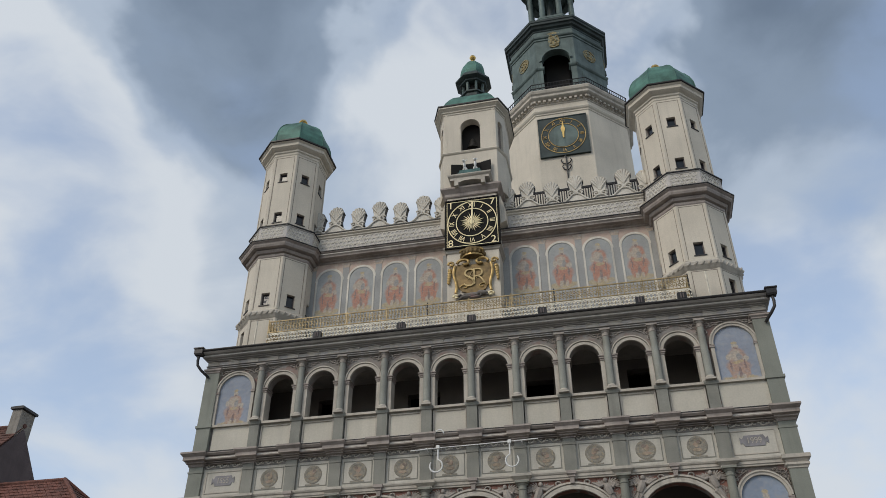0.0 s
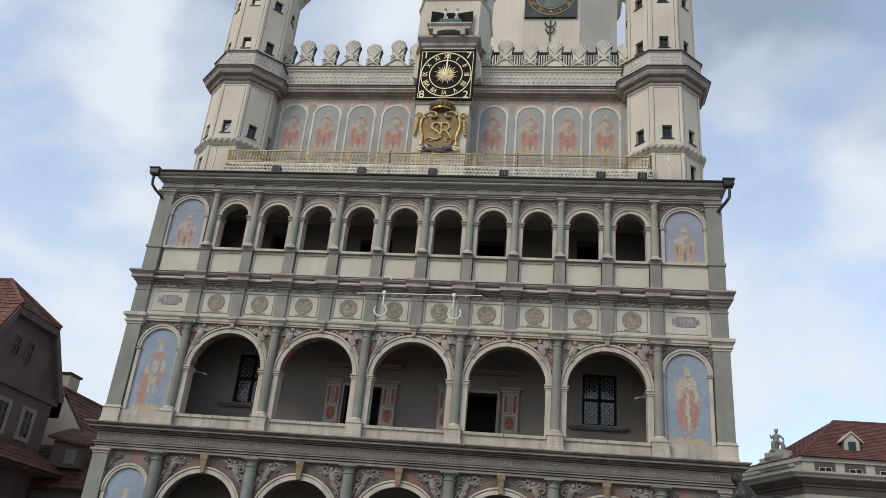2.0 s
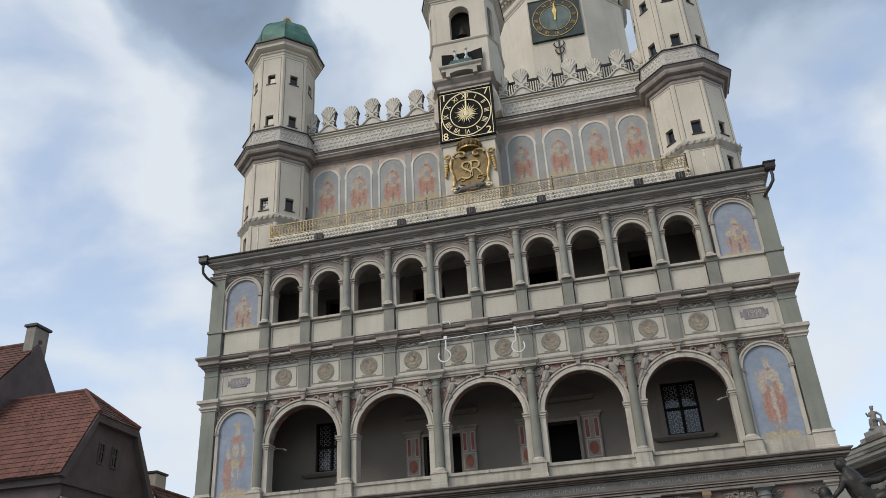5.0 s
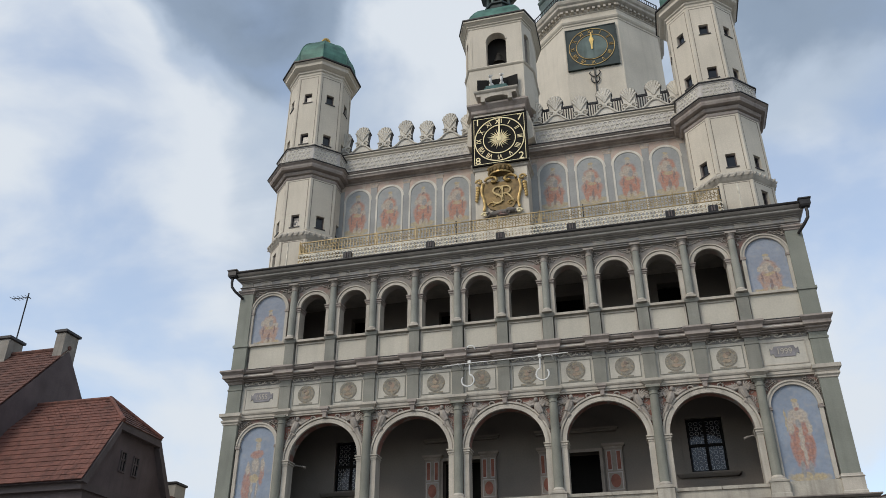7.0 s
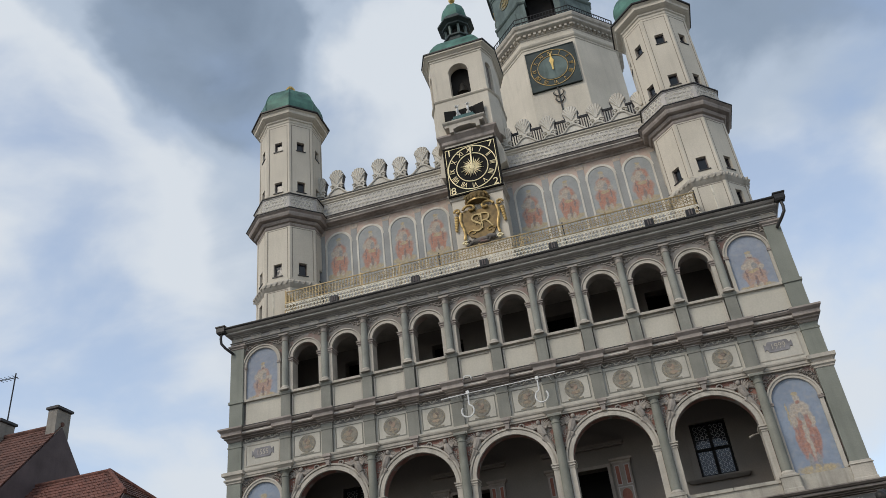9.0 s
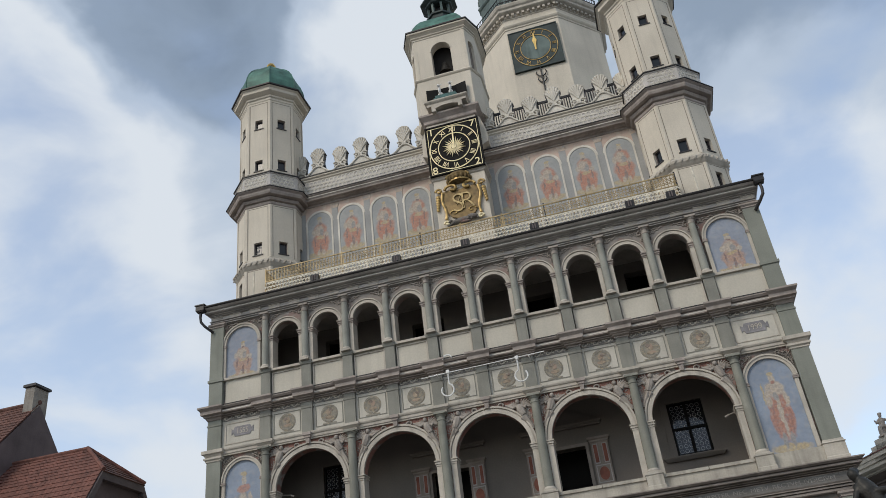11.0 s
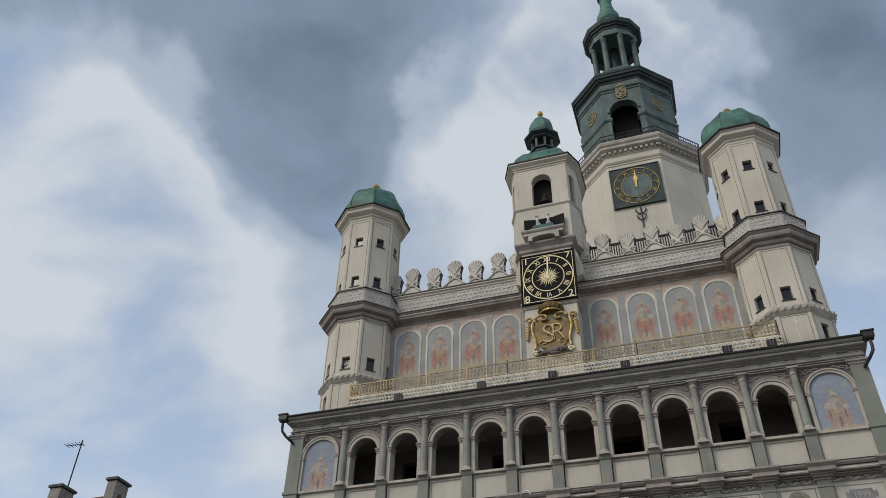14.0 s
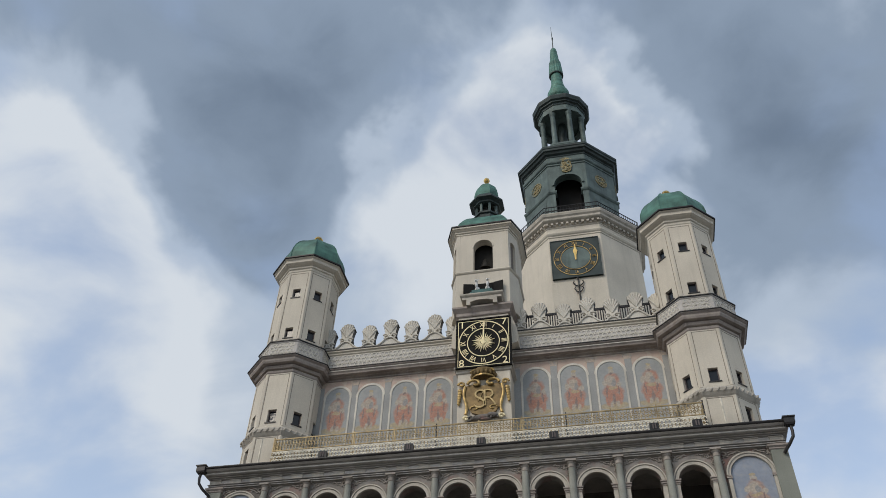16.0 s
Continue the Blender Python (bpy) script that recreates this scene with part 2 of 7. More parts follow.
PINK = material("faded_rose_fresco", (0.55, 0.42, 0.35), 0.9, 0.12, 1.4, 25, 0.1, 0.15, (0.3, 0.24, 0.2), spots=4.0, spot_color=(0.5, 0.42, 0.35))
FLESH = material("pale_fresco", (0.52, 0.43, 0.35), 0.9, 0.15, 6.0, 30, 0.1, spots=9.0, spot_color=(0.4, 0.36, 0.34))
MEDAL = material("medallion_paint", (0.27, 0.25, 0.21), 0.9, 0.15, 9.0, 30, 0.2, spots=12.0, spot_color=(0.31, 0.265, 0.19))
VIOLET = material("grey_violet_paint", (0.25, 0.24, 0.25), 0.9, 0.15, 4.0, 30, 0.1)
COPPER = material("green_copper", (0.085, 0.2, 0.16), 0.6, 0.3, 1.5, 18, 0.1, 0.4, (0.04, 0.09, 0.07), metal=0.15)
OLDCOPPER = material("dark_green_copper", (0.112, 0.15, 0.14), 0.6, 0.25, 1.2, 18, 0.15, 0.55, (0.03, 0.045, 0.042), metal=0.15)
GREENBLACK = material("blackened_copper", (0.036, 0.052, 0.05), 0.55, 0.25, 1.5, 18, 0.1, 0.3, metal=0.2)
GOLD = material("gilding", (0.85, 0.58, 0.2), 0.32, 0.12, 4.0, 30, 0.05, metal=0.9)
PALEGOLD = material("pale_gilding", (0.86, 0.75, 0.47), 0.45, 0.08, 4.0, 30, 0.05, metal=0.2)
OLDGOLD = material("tarnished_gold_paint", (0.21, 0.14, 0.055), 0.5, 0.25, 5.0, 30, 0.2, 0.3, (0.1, 0.07, 0.04), metal=0.35)
BLACK = material("black_enamel", (0.01, 0.0095, 0.009), 0.75, 0.15, 3.0, 20, 0.05, spec=0.15)
TEAL = material("dark_teal_paint", (0.035, 0.115, 0.11), 0.55, 0.2, 3.0, 20, 0.1)
IRON = material("black_iron", (0.025, 0.025, 0.027), 0.5, 0.2, 5.0, 30, 0.1, metal=0.4)
IVORY = material("ivory_painted_iron", (0.75, 0.69, 0.57), 0.6, 0.15, 5.0, 30, 0.1)
BRASSY = material("worn_gilt_iron", (0.35, 0.265, 0.135), 0.5, 0.25, 5.0, 30, 0.1, metal=0.3)
WHITE = material("white_paint", (0.78, 0.77, 0.74), 0.6, 0.06, 4.0, 25, 0.05)
# near-black colour stands in for hollows that get no light
UNLITBLACK = material("painted_unlit_black", (0.016, 0.0145, 0.0135), 0.9, 0.1, 1.0, 10, 0.0)
BRICKRED = material("red_portal_stone", (0.3, 0.115, 0.08), 0.8, 0.15, 4.0, 25, 0.15)
TAUPE = material("taupe_portal_stone", (0.33, 0.28, 0.24), 0.8, 0.12, 3.0, 25, 0.15)
BRONZE = material("dark_bronze", (0.045, 0.042, 0.037), 0.5, 0.3, 6.0, 30, 0.2, 0.4, (0.03, 0.03, 0.028), metal=0.5)
TILE = material("red_clay_tile", (0.165, 0.07, 0.053), 0.85, 0.25, 2.2, 14, 0.4, 0.3, (0.06, 0.035, 0.03), spots=6.0, spot_color=(0.175, 0.07, 0.052))
OLDTILE = material("dark_clay_tile", (0.13, 0.06, 0.045), 0.85, 0.25, 2.0, 14, 0.4, 0.3, (0.04, 0.03, 0.03))
DARKWALL = material("dark_brown_plaster", (0.128, 0.1, 0.102), 0.9, 0.16, 1.0, 18, 0.2, 0.3, (0.06, 0.05, 0.05))
DULLTRIM = material("dull_grey_stone_trim", (0.29, 0.265, 0.25), 0.9, 0.12, 1.5, 18, 0.15, 0.3, (0.14, 0.12, 0.11))
DARKTRIM = material("grey_brown_trim", (0.125, 0.102, 0.1), 0.9, 0.12, 1.2, 18, 0.15)
TRIM = material("cream_window_trim", (0.235, 0.21, 0.185), 0.85, 0.1, 2.0, 20, 0.1)
CHIMNEY = material("grey_chimney_render", (0.28, 0.255, 0.225), 0.9, 0.15, 1.5, 18, 0.2, 0.4, (0.08, 0.07, 0.06))
PALACE = material("palace_cream_stucco", (0.5, 0.47, 0.41), 0.88, 0.08, 0.8, 18, 0.1, 0.2, (0.25, 0.22, 0.2))
PALEBROWN = material("palace_brown_stucco", (0.115, 0.093, 0.083), 0.88, 0.1, 1.0, 18, 0.1)
PALACETILE = material("palace_red_tile", (0.15, 0.06, 0.05), 0.85, 0.2, 1.5, 14, 0.3, 0.2, (0.08, 0.03, 0.03))
PAVING = material("grey_granite_setts", (0.15, 0.143, 0.135), 0.85, 0.2, 0.5, 8, 0.4)


def glass_material():
    m = bpy.data.materials.new("window_glass")
    m.use_nodes = True
    b = m.node_tree.nodes["Principled BSDF"]
    b.inputs["Base Color"].default_value = (0.015, 0.018, 0.022, 1)
    b.inputs["Roughness"].default_value = 0.06
    b.inputs["Specular IOR Level"].default_value = 0.4
    n = m.node_tree.nodes.new("ShaderNodeTexNoise")
    n.inputs["Scale"].default_value = 2.5
    bp = m.node_tree.nodes.new("ShaderNodeBump")
    bp.inputs["Strength"].default_value, bp.inputs["Distance"].default_value = 0.12, 0.05
    m.node_tree.links.new(n.outputs["Fac"], bp.inputs["Height"])
    m.node_tree.links.new(bp.outputs[0], b.inputs["Normal"])
    return m


GLASS = glass_material()

# ---------------- mesh kit ----------------
T8 = math.tan(math.pi / 8)


class Geo:
    """A bag of vertices and faces."""

    def __init__(self):
        self.v, self.f = [], []

    def box(self, x0, x1, y0, y1, z0, z1):
        n = len(self.v)
        self.v += [(x, y, z) for z in (z0, z1) for x, y in ((x0, y0), (x1, y0), (x1, y1), (x0, y1))]
        self.f += [tuple(n + i for i in q) for q in ((3, 2, 1, 0), (4, 5, 6, 7), (0, 1, 5, 4), (1, 2, 6, 5), (2, 3, 7, 6), (3, 0, 4, 7))]
        return self

    def loft(self, rings, caps=True, closed=True):
        n, k = len(self.v), len(rings[0])
        for r in rings:
            self.v += [tuple(p) for p in r]
        for i in range(len(rings) - 1):
            for j in range(k if closed else k - 1):
                a, b = n + i * k + j, n + i * k + (j + 1) % k
                self.f.append((a, b, b + k, a + k))
        if caps:
            self.f.append(tuple(n + j for j in reversed(range(k))))
            self.f.append(tuple(n + (len(rings) - 1) * k + j for j in range(k)))
        return self

    def slab(self, poly, y0, y1):
        """A polygon in x and z, thick from y0 to y1."""
        return self.loft([[(x, y0, z) for x, z in poly], [(x, y1, z) for x, z in poly]])

    def lathe(self, prof, cx=0.0, cy=0.0, n=16, phase=0.0):
        return self.loft([[(cx + r * math.cos(phase + 2 * math.pi * j / n), cy + r * math.sin(phase + 2 * math.pi * j / n), z) for j in range(n)] for r, z in prof])

    def tube(self, pts, r, n=6):
        pts = [Vector(p) for p in pts]
        rings = []
        for i, p in enumerate(pts):
            d = (pts[min(i + 1, len(pts) - 1)] - pts[max(i - 1, 0)]).normalized()
            u = d.orthogonal().normalized() if i == 0 else (u - d * u.dot(d)).normalized()
            w = d.cross(u)
            rr = r(i / (len(pts) - 1)) if callable(r) else r
            rings.append([p + rr * (math.cos(2 * math.pi * j / n) * u + math.sin(2 * math.pi * j / n) * w) for j in range(n)])
        return self.loft(rings)

    def blob(self, c, s, rot=0.0, n=10, m=6):
        """An ellipsoid; rot turns it about the y axis, in degrees."""
        ca, sa = math.cos(radians(rot)), math.sin(radians(rot))
        rings = []
        for i in range(m + 1):
            t = -math.pi / 2 + math.pi * (0.04 + 0.92 * i / m)
            ring = []
            for j in range(n):
                p = 2 * math.pi * j / n
                x, y, z = s[0] * math.cos(t) * math.cos(p), s[1] * math.cos(t) * math.sin(p), s[2] * math.sin(t)
                ring.append((c[0] + ca * x + sa * z, c[1] + y, c[2] - sa * x + ca * z))
            rings.append(ring)
        return self.loft(rings)

    def ring(self, cx, cz, r0, r1, y0, y1, n=16, a0=0.0, a1=360.0):
        """A flat ring or arch band that faces -y."""
        full = a1 - a0 >= 359.9
        k = n if full else n + 1
        pts = [(math.cos(radians(a0 + (a1 - a0) * j / n)), math.sin(radians(a0 + (a1 - a0) * j / n))) for j in range(k)]
        secs = [[(cx + r * c, y, cz + r * s) for r, y in ((r0, y1), (r0, y0), (r1, y0), (r1, y1))] for c, s in pts]
        if full:
            secs.append(secs[0])
        return self.loft(secs, caps=not full)

    def mesh(self, name, smooth=False):
        me = bpy.data.meshes.new(name)
        me.from_pydata(self.v, [], self.f)
        bm = bmesh.new()
        bm.from_mesh(me)
        bmesh.ops.recalc_face_normals(bm, faces=bm.faces)
        bm.to_mesh(me)
        bm.free()
        if smooth:
            me.polygons.foreach_set("use_smooth", [True] * len(me.polygons))
            me.set_sharp_from_angle(angle=radians(38))
        return me


def rect(x0, x1, y0, y1, z, o=0.0):
    return [(x0 - o, y0 - o, z), (x1 + o, y0 - o, z), (x1 + o, y1 + o, z), (x0 - o, y1 + o, z)]


def octo(cx, cy, a, z):
    r = a / math.cos(math.pi / 8)
    return [(cx + r * math.cos(math.pi / 8 + math.pi / 4 * k), cy + r * math.sin(math.pi / 8 + math.pi / 4 * k), z) for k in range(8)]


def crisp(prof, depth=0.07, gap=0.022):
    """The same profile with a deep quirk cut in above every soffit."""
    out = [prof[0]]
    for (o0, z0), (o1, z1) in zip(prof, prof[1:]):
        if o1 - o0 > 0.035 and z1 - z0 < 0.025:
            out += [(o0 - depth, z0 + 0.002), (o0 - depth, z0 + gap), (o0 + 0.01, z0 + gap + 0.002)]
            z1 = max(z1, z0 + gap + 0.004)
        out.append((o1, z1))
    return out


def moulding(x0, x1, y0, y1, prof, ends=1.0):
    """A moulding round a rectangle: rows of (projection, height); ends: how much of the projection the two ends take."""
    return Geo().loft([rect(x0 - o * (ends - 1), x1 + o * (ends - 1), y0, y1, z, o) for o, z in prof])


def octo_moulding(prof, cx=0.0, cy=0.0):
    return Geo().loft([octo(cx, cy, a, z) for a, z in prof])


def thing(name, loc, label, category, group="", kind=""):
    return_value = new(name)
    return_value.location = loc
    return_value.empty_display_size = 0.3
    return tagged(return_value, label, category, group, kind)


def part(name, geo, mat, parent, label="", loc=(0, 0, 0), rot=(0, 0, 0), scale=(1, 1, 1), smooth=False, kind=""):
    me = geo.mesh(name, smooth) if isinstance(geo, Geo) else geo
    if not me.materials:
        me.materials.append(mat)
    ob = new(name, me)
    ob.parent, ob.location, ob.scale = parent, loc, scale
    ob.rotation_euler = [radians(a) for a in rot]
    return tagged(ob, label, kind=kind)


def letters(text, size, mat, depth=0.012, align="CENTER", thin=0.0):
    cu = bpy.data.curves.new("letters", "FONT")
    cu.body, cu.size, cu.extrude, cu.align_x, cu.align_y = text, size, depth, align, "CENTER"
    cu.offset = -thin
    tmp = bpy.data.objects.new("letters_source", cu)
    scene.collection.objects.link(tmp)
    bpy.context.view_layer.update()
    me = bpy.data.meshes.new_from_object(tmp)
    bpy.data.objects.remove(tmp)
    me.materials.clear()
    me.materials.append(mat)
    return me


def arch_wall(g, x0, x1, z0, z1, cx, r, zs, y0, y1, n=20):
    """A wall piece with an arched opening through it."""
    if cx - r > x0 + 0.001:
        g.box(x0, cx - r, y0, y1, z0, zs)
    if x1 > cx + r + 0.001:
        g.box(cx + r, x1, y0, y1, z0, zs)
    arc = [(cx + r * math.cos(math.pi * (1 - i / n)), zs + r * math.sin(math.pi * (1 - i / n))) for i in range(n + 1)]
    low = ([(x0, zs)] if x0 < cx - r - 0.001 else []) + arc + ([(x1, zs)] if x1 > cx + r + 0.001 else [])
    secs = [[(x, y0, z), (x, y0, z1), (x, y1, z1), (x, y1, z)] for x, z in low]
    return g.loft(secs)


def arch_panel(cx, r, zb, zs, n=18):
    return [(cx - r, zb), (cx + r, zb)] + [(cx + r * math.cos(math.pi * i / n), zs + r * math.sin(math.pi * i / n)) for i in range(n + 1)]


def holed_wall(x0, x1, z0, z1, y0, y1, holes):
    """One welded wall with rectangular openings through it."""
    g = Geo()
    xs = sorted({x0, x1, *[v for h in holes for v in h[:2]]})
    zs = sorted({z0, z1, *[v for h in holes for v in h[2:]]})
    nx, nz = len(xs) - 1, len(zs) - 1

    def solid(i, j):
        if not (0 <= i < nx and 0 <= j < nz):
            return False
        mx, mz = (xs[i] + xs[i + 1]) / 2, (zs[j] + zs[j + 1]) / 2
        return not any(h[0] < mx < h[1] and h[2] < mz < h[3] for h in holes)

    at = {}

    def vert(i, j, k):
        if (i, j, k) not in at:
            at[i, j, k] = len(g.v)
            g.v.append((xs[i], (y0, y1)[k], zs[j]))
        return at[i, j, k]

    for i in range(nx):
        for j in range(nz):
            if not solid(i, j):
                continue
            g.f.append(tuple(vert(*c, 0) for c in ((i, j), (i + 1, j), (i + 1, j + 1), (i, j + 1))))
            g.f.append(tuple(vert(*c, 1) for c in ((i, j), (i, j + 1), (i + 1, j + 1), (i + 1, j))))
            for di, dj, p, q in ((-1, 0, (i, j), (i, j + 1)), (1, 0, (i + 1, j), (i + 1, j + 1)), (0, -1, (i, j), (i + 1, j)), (0, 1, (i, j + 1), (i + 1, j + 1))):
                if not solid(i + di, j + dj):
                    g.f.append((vert(*p, 0), vert(*q, 0), vert(*q, 1), vert(*p, 1)))
    return g


# ---------------- ground ----------------
ground = new("ground", Geo().box(-1500, 1500, -1500, 1500, -0.5, 0.0).mesh("ground"))
ground.data.materials.append(PAVING)
tagged(ground, "grey granite paved market square", "ground", kind="structure")

# ---------------- town hall: the arcaded front ----------------
C6 = [-7.5 + 3 * i for i in range(6)]
C11 = [-7.5 + 1.5 * i for i in range(11)]
BACK = 2.3       # face of the loggias' rear wall
hall = thing("town_hall", (0, 0, 0), "Renaissance town hall front with three tiers of painted arcades", "building")

# solid body behind the loggias, its rear walls with doors and windows
DOORS1 = [(-2.57, -1.29, 6.4, 8.6), (1.2, 2.6, 6.4, 8.6)]
WINS1 = [(-6.42, -5.32, 7.8, 9.5), (5.37, 6.47, 7.75, 9.44)]
DOORS2 = [(-6.15, -5.3, 11.5, 14.2), (-2.74, -1.55, 11.5, 14.1), (1.5, 2.53, 11.5, 14.2), (5.1, 6.1, 11.5, 14.3)]
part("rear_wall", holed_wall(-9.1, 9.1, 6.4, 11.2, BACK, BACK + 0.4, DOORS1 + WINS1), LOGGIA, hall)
# upper rear wall takes the copy with shade painted in
part("rear_wall", holed_wall(-9.1, 9.1, 11.45, 15.0, BACK, BACK + 0.4, DOORS2), SHADEDLOGGIA, hall)
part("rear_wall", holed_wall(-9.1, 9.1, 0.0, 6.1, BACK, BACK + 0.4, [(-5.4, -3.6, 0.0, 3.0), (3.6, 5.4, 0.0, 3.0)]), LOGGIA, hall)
# near-black sheet paints in the darkness behind the doors
part("room_lining", Geo().box(-9.0, 9.0, 3.6, 3.7, 0.0, 15.0), UNLITBLACK, hall)
part("building_body", Geo().box(-9.55, 9.55, 3.75, 30.0, 0.0, 15.15), CREAM, hall)
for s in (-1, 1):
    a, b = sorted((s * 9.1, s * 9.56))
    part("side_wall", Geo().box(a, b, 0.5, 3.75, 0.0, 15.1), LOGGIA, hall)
# slabs coloured dark for the shade on their undersides
part("floor_slab", Geo().box(-9.1, 9.1, 0.14, BACK + 1.4, 6.12, 6.4), SHADEDSOFFIT, hall)
part("floor_slab", Geo().box(-9.1, 9.1, 0.14, BACK + 1.4, 11.2, 11.45), SHADEDSOFFIT, hall)
part("terrace_slab", Geo().box(-9.56, 9.56, 0.14, 3.75, 15.0, 15.2), CORNICE, hall)


def arcade(z0, z_spring, z_top, centres, half, r, band, mats, z_jamb):
    """A row of round arches: wall, white archivolts, jambs and imposts."""
    wall_mat, trim_mat = mats
    wall_me = arch_wall(Geo(), -half, half, z0, z_top, 0.0, r, z_spring, 0.14, 0.5).mesh("arch_wall")
    for cx in centres:
        part("arch_wall", wall_me, wall_mat, hall, loc=(cx, 0, 0))
    g = Geo().ring(0, z_spring, r - 0.02, r + band * 0.55, 0.07, 0.16, 22, 0, 180)
    g.ring(0, z_spring, r + band * 0.55, r + band * 0.72, 0.1, 0.16, 22, 0, 180)
    g.ring(0, z_spring, r + band * 0.72, r + band, 0.045, 0.16, 22, 0, 180)
    arch_me = g.mesh("archivolt")
    jamb_me = Geo().box(r - 0.02, r + band * 0.8, 0.07, 0.5, z_jamb, z_spring - 0.12).mesh("jamb")
    im = Geo().loft([rect(r - 0.03 - e, r + band + e * 0.4, 0.05 - e, 0.5, z_spring + dz) for e, dz in
                     ((0.0, -0.15), (0.0, -0.1), (0.03, -0.09), (0.03, -0.06), (0.01, -0.055), (0.01, -0.02), (0.045, -0.015), (0.045, 0.02))])
    imp_me = im.mesh("impost")
    for cx in centres:
        part("archivolt", arch_me, trim_mat, hall, loc=(cx, 0, 0))
        for q in (-1, 1):
            part("jamb", jamb_me, trim_mat, hall, loc=(cx, 0, 0), scale=(q, 1, 1))
            part("impost", imp_me, CORNICE if r < 1 else STONE, hall, loc=(cx, 0, 0), scale=(q, 1, 1))


def column(x, z0, z1, r, cap_mat, shaft_mat=None):
    """A round column: shaft with its base and capital."""
    h = z1 - z0
    key = (z0, z1, r)
    if key not in COLS:
        sh = Geo().lathe([(r * 1.0, z0 + 0.13), (r * 1.0, z0 + h * 0.4), (r * 0.86, z1 - 0.25)], n=18)
        ba = Geo().box(-r * 1.35, r * 1.35, -r * 1.35, r * 1.35, z0, z0 + 0.05).lathe([(r * 1.3, z0 + 0.05), (r * 1.33, z0 + 0.09), (r * 1.12, z0 + 0.12), (r * 1.0, z0 + 0.15)], n=18)
        ca = Geo().lathe([(r * 0.86, z1 - 0.27), (r * 1.0, z1 - 0.25), (r * 1.0, z1 - 0.22), (r * 0.88, z1 - 0.21), (r * 0.88, z1 - 0.13), (r * 1.1, z1 - 0.1), (r * 1.22, z1 - 0.06)], n=18)
        ca.box(-r * 1.4, r * 1.4, -r * 1.4, r * 1.4, z1 - 0.06, z1)
        COLS[key] = (sh.mesh("column", True), ba.mesh("base", True), ca.mesh("capital", True))
    sh, ba, ca = COLS[key]
    c = part("column", sh, shaft_mat or COLUMNGREY, hall, loc=(x, 0.02, 0))
    part("base", ba, STONE, c)
    part("capital", ca, cap_mat, c)


COLS = {}
# ground arcade
MID5 = [-6 + 3 * i for i in range(5)]
arcade(0.0, 3.9, 5.62, MID5, 1.5, 1.2, 0.18, (GROUNDSPANDREL, STONE), 0.0)
for x in C6:
    part("pedestal", Geo().box(-0.27, 0.27, -0.22, 0.3, 0.0, 0.9), STONE, hall, loc=(x, 0, 0))
    column(x, 0.9, 5.6, 0.19, SLATECOL, SLATECOL)
# first floor arcade
arcade(6.5, 8.36, 9.85, MID5, 1.5, 1.2, 0.19, (SPANDREL, STONE), 6.8)
for x in C6:
    part("pedestal", moulding(-0.24, 0.24, -0.2, 0.2, [(0.02, 6.36), (0.02, 6.5), (0, 6.52), (0, 6.8), (0.025, 6.82), (0.025, 6.86)]), PARAPETSTONE, hall, loc=(x, 0.02, 0))
    column(x, 6.86, 9.83, 0.142, GREENCOL, GREENCOL)
par = Geo().box(-1.25, 1.25, 0.0, 0.5, 6.36, 6.72)
par.box(-1.25, -0.01, -0.05, 0.52, 6.72, 6.81).box(0.01, 1.25, -0.05, 0.52, 6.72, 6.81)
par_me = par.mesh("parapet")
for x in MID5:
    part("parapet", par_me, PARAPETSTONE, hall, loc=(x, 0, 0))
# second floor arcade
MID10 = [-6.75 + 1.5 * i for i in range(10)]
arcade(12.5, 13.79, 14.72, MID10, 0.75, 0.51, 0.14, (SPANPALE, STONE), 12.5)
for x in C11:
    column(x, 12.58, 14.7, 0.122, RELIEF)

# pedestals and dado of the second floor, pilasters of the medallion frieze
ped = moulding(-0.17, 0.17, 0.02, 0.5, [(0, 11.4), (0, 12.44), (0.03, 12.46), (0.05, 12.52), (0.05, 12.58)]).mesh("pedestal")
pil = moulding(-0.19, 0.19, 0.0, 0.4, [(0, 10.05), (0, 10.88), (0.02, 10.89), (0.02, 10.94), (0, 10.95), (0, 11.12), (0.03, 11.14), (0.03, 11.18)]).mesh("pilaster")
blk = moulding(-0.2, 0.2, -0.02, 0.4, [(0.02, 9.83), (0.02, 9.9), (0.08, 9.95), (0.12, 9.98), (0.12, 10.06)]).mesh("impost_block")
res = moulding(-0.22, 0.22, 0.0, 0.4, [(0.03, 11.1), (0.03, 11.15), (0.12, 11.16), (0.12, 11.2), (0.2, 11.21), (0.2, 11.24), (0.32, 11.26), (0.32, 11.37), (0.42, 11.45), (0.42, 11.505)], 0.45).mesh("cornice_break")
for i, x in enumerate(C11):
    part("pedestal", ped, STONESAGE, hall, loc=(x, 0, 0))
    part("pilaster", pil, STONESAGE, hall, loc=(x, 0, 0))
    if i % 2 == 0:
        part("impost_block", blk, STONE, hall, loc=(x, 0, 0))
    else:
        part("keystone", moulding(-0.075, 0.075, -0.03, 0.3, [(-0.02, 9.7), (-0.01, 9.78), (0.0, 9.86), (0.03, 9.88), (0.03, 9.93), (0.07, 9.96), (0.07, 10.05)]), CORNICE, hall, loc=(x, 0, 0))
    part("cornice_break", res, CORNICE, hall, loc=(x, 0, 0))
for x in MID5:
    part("keystone", moulding(-0.09, 0.09, -0.05, 0.3, [(-0.03, 5.08), (-0.015, 5.25), (0.0, 5.42), (0.03, 5.5), (0.03, 5.6)]), KEYOCHRE, hall, loc=(x, 0, 0))

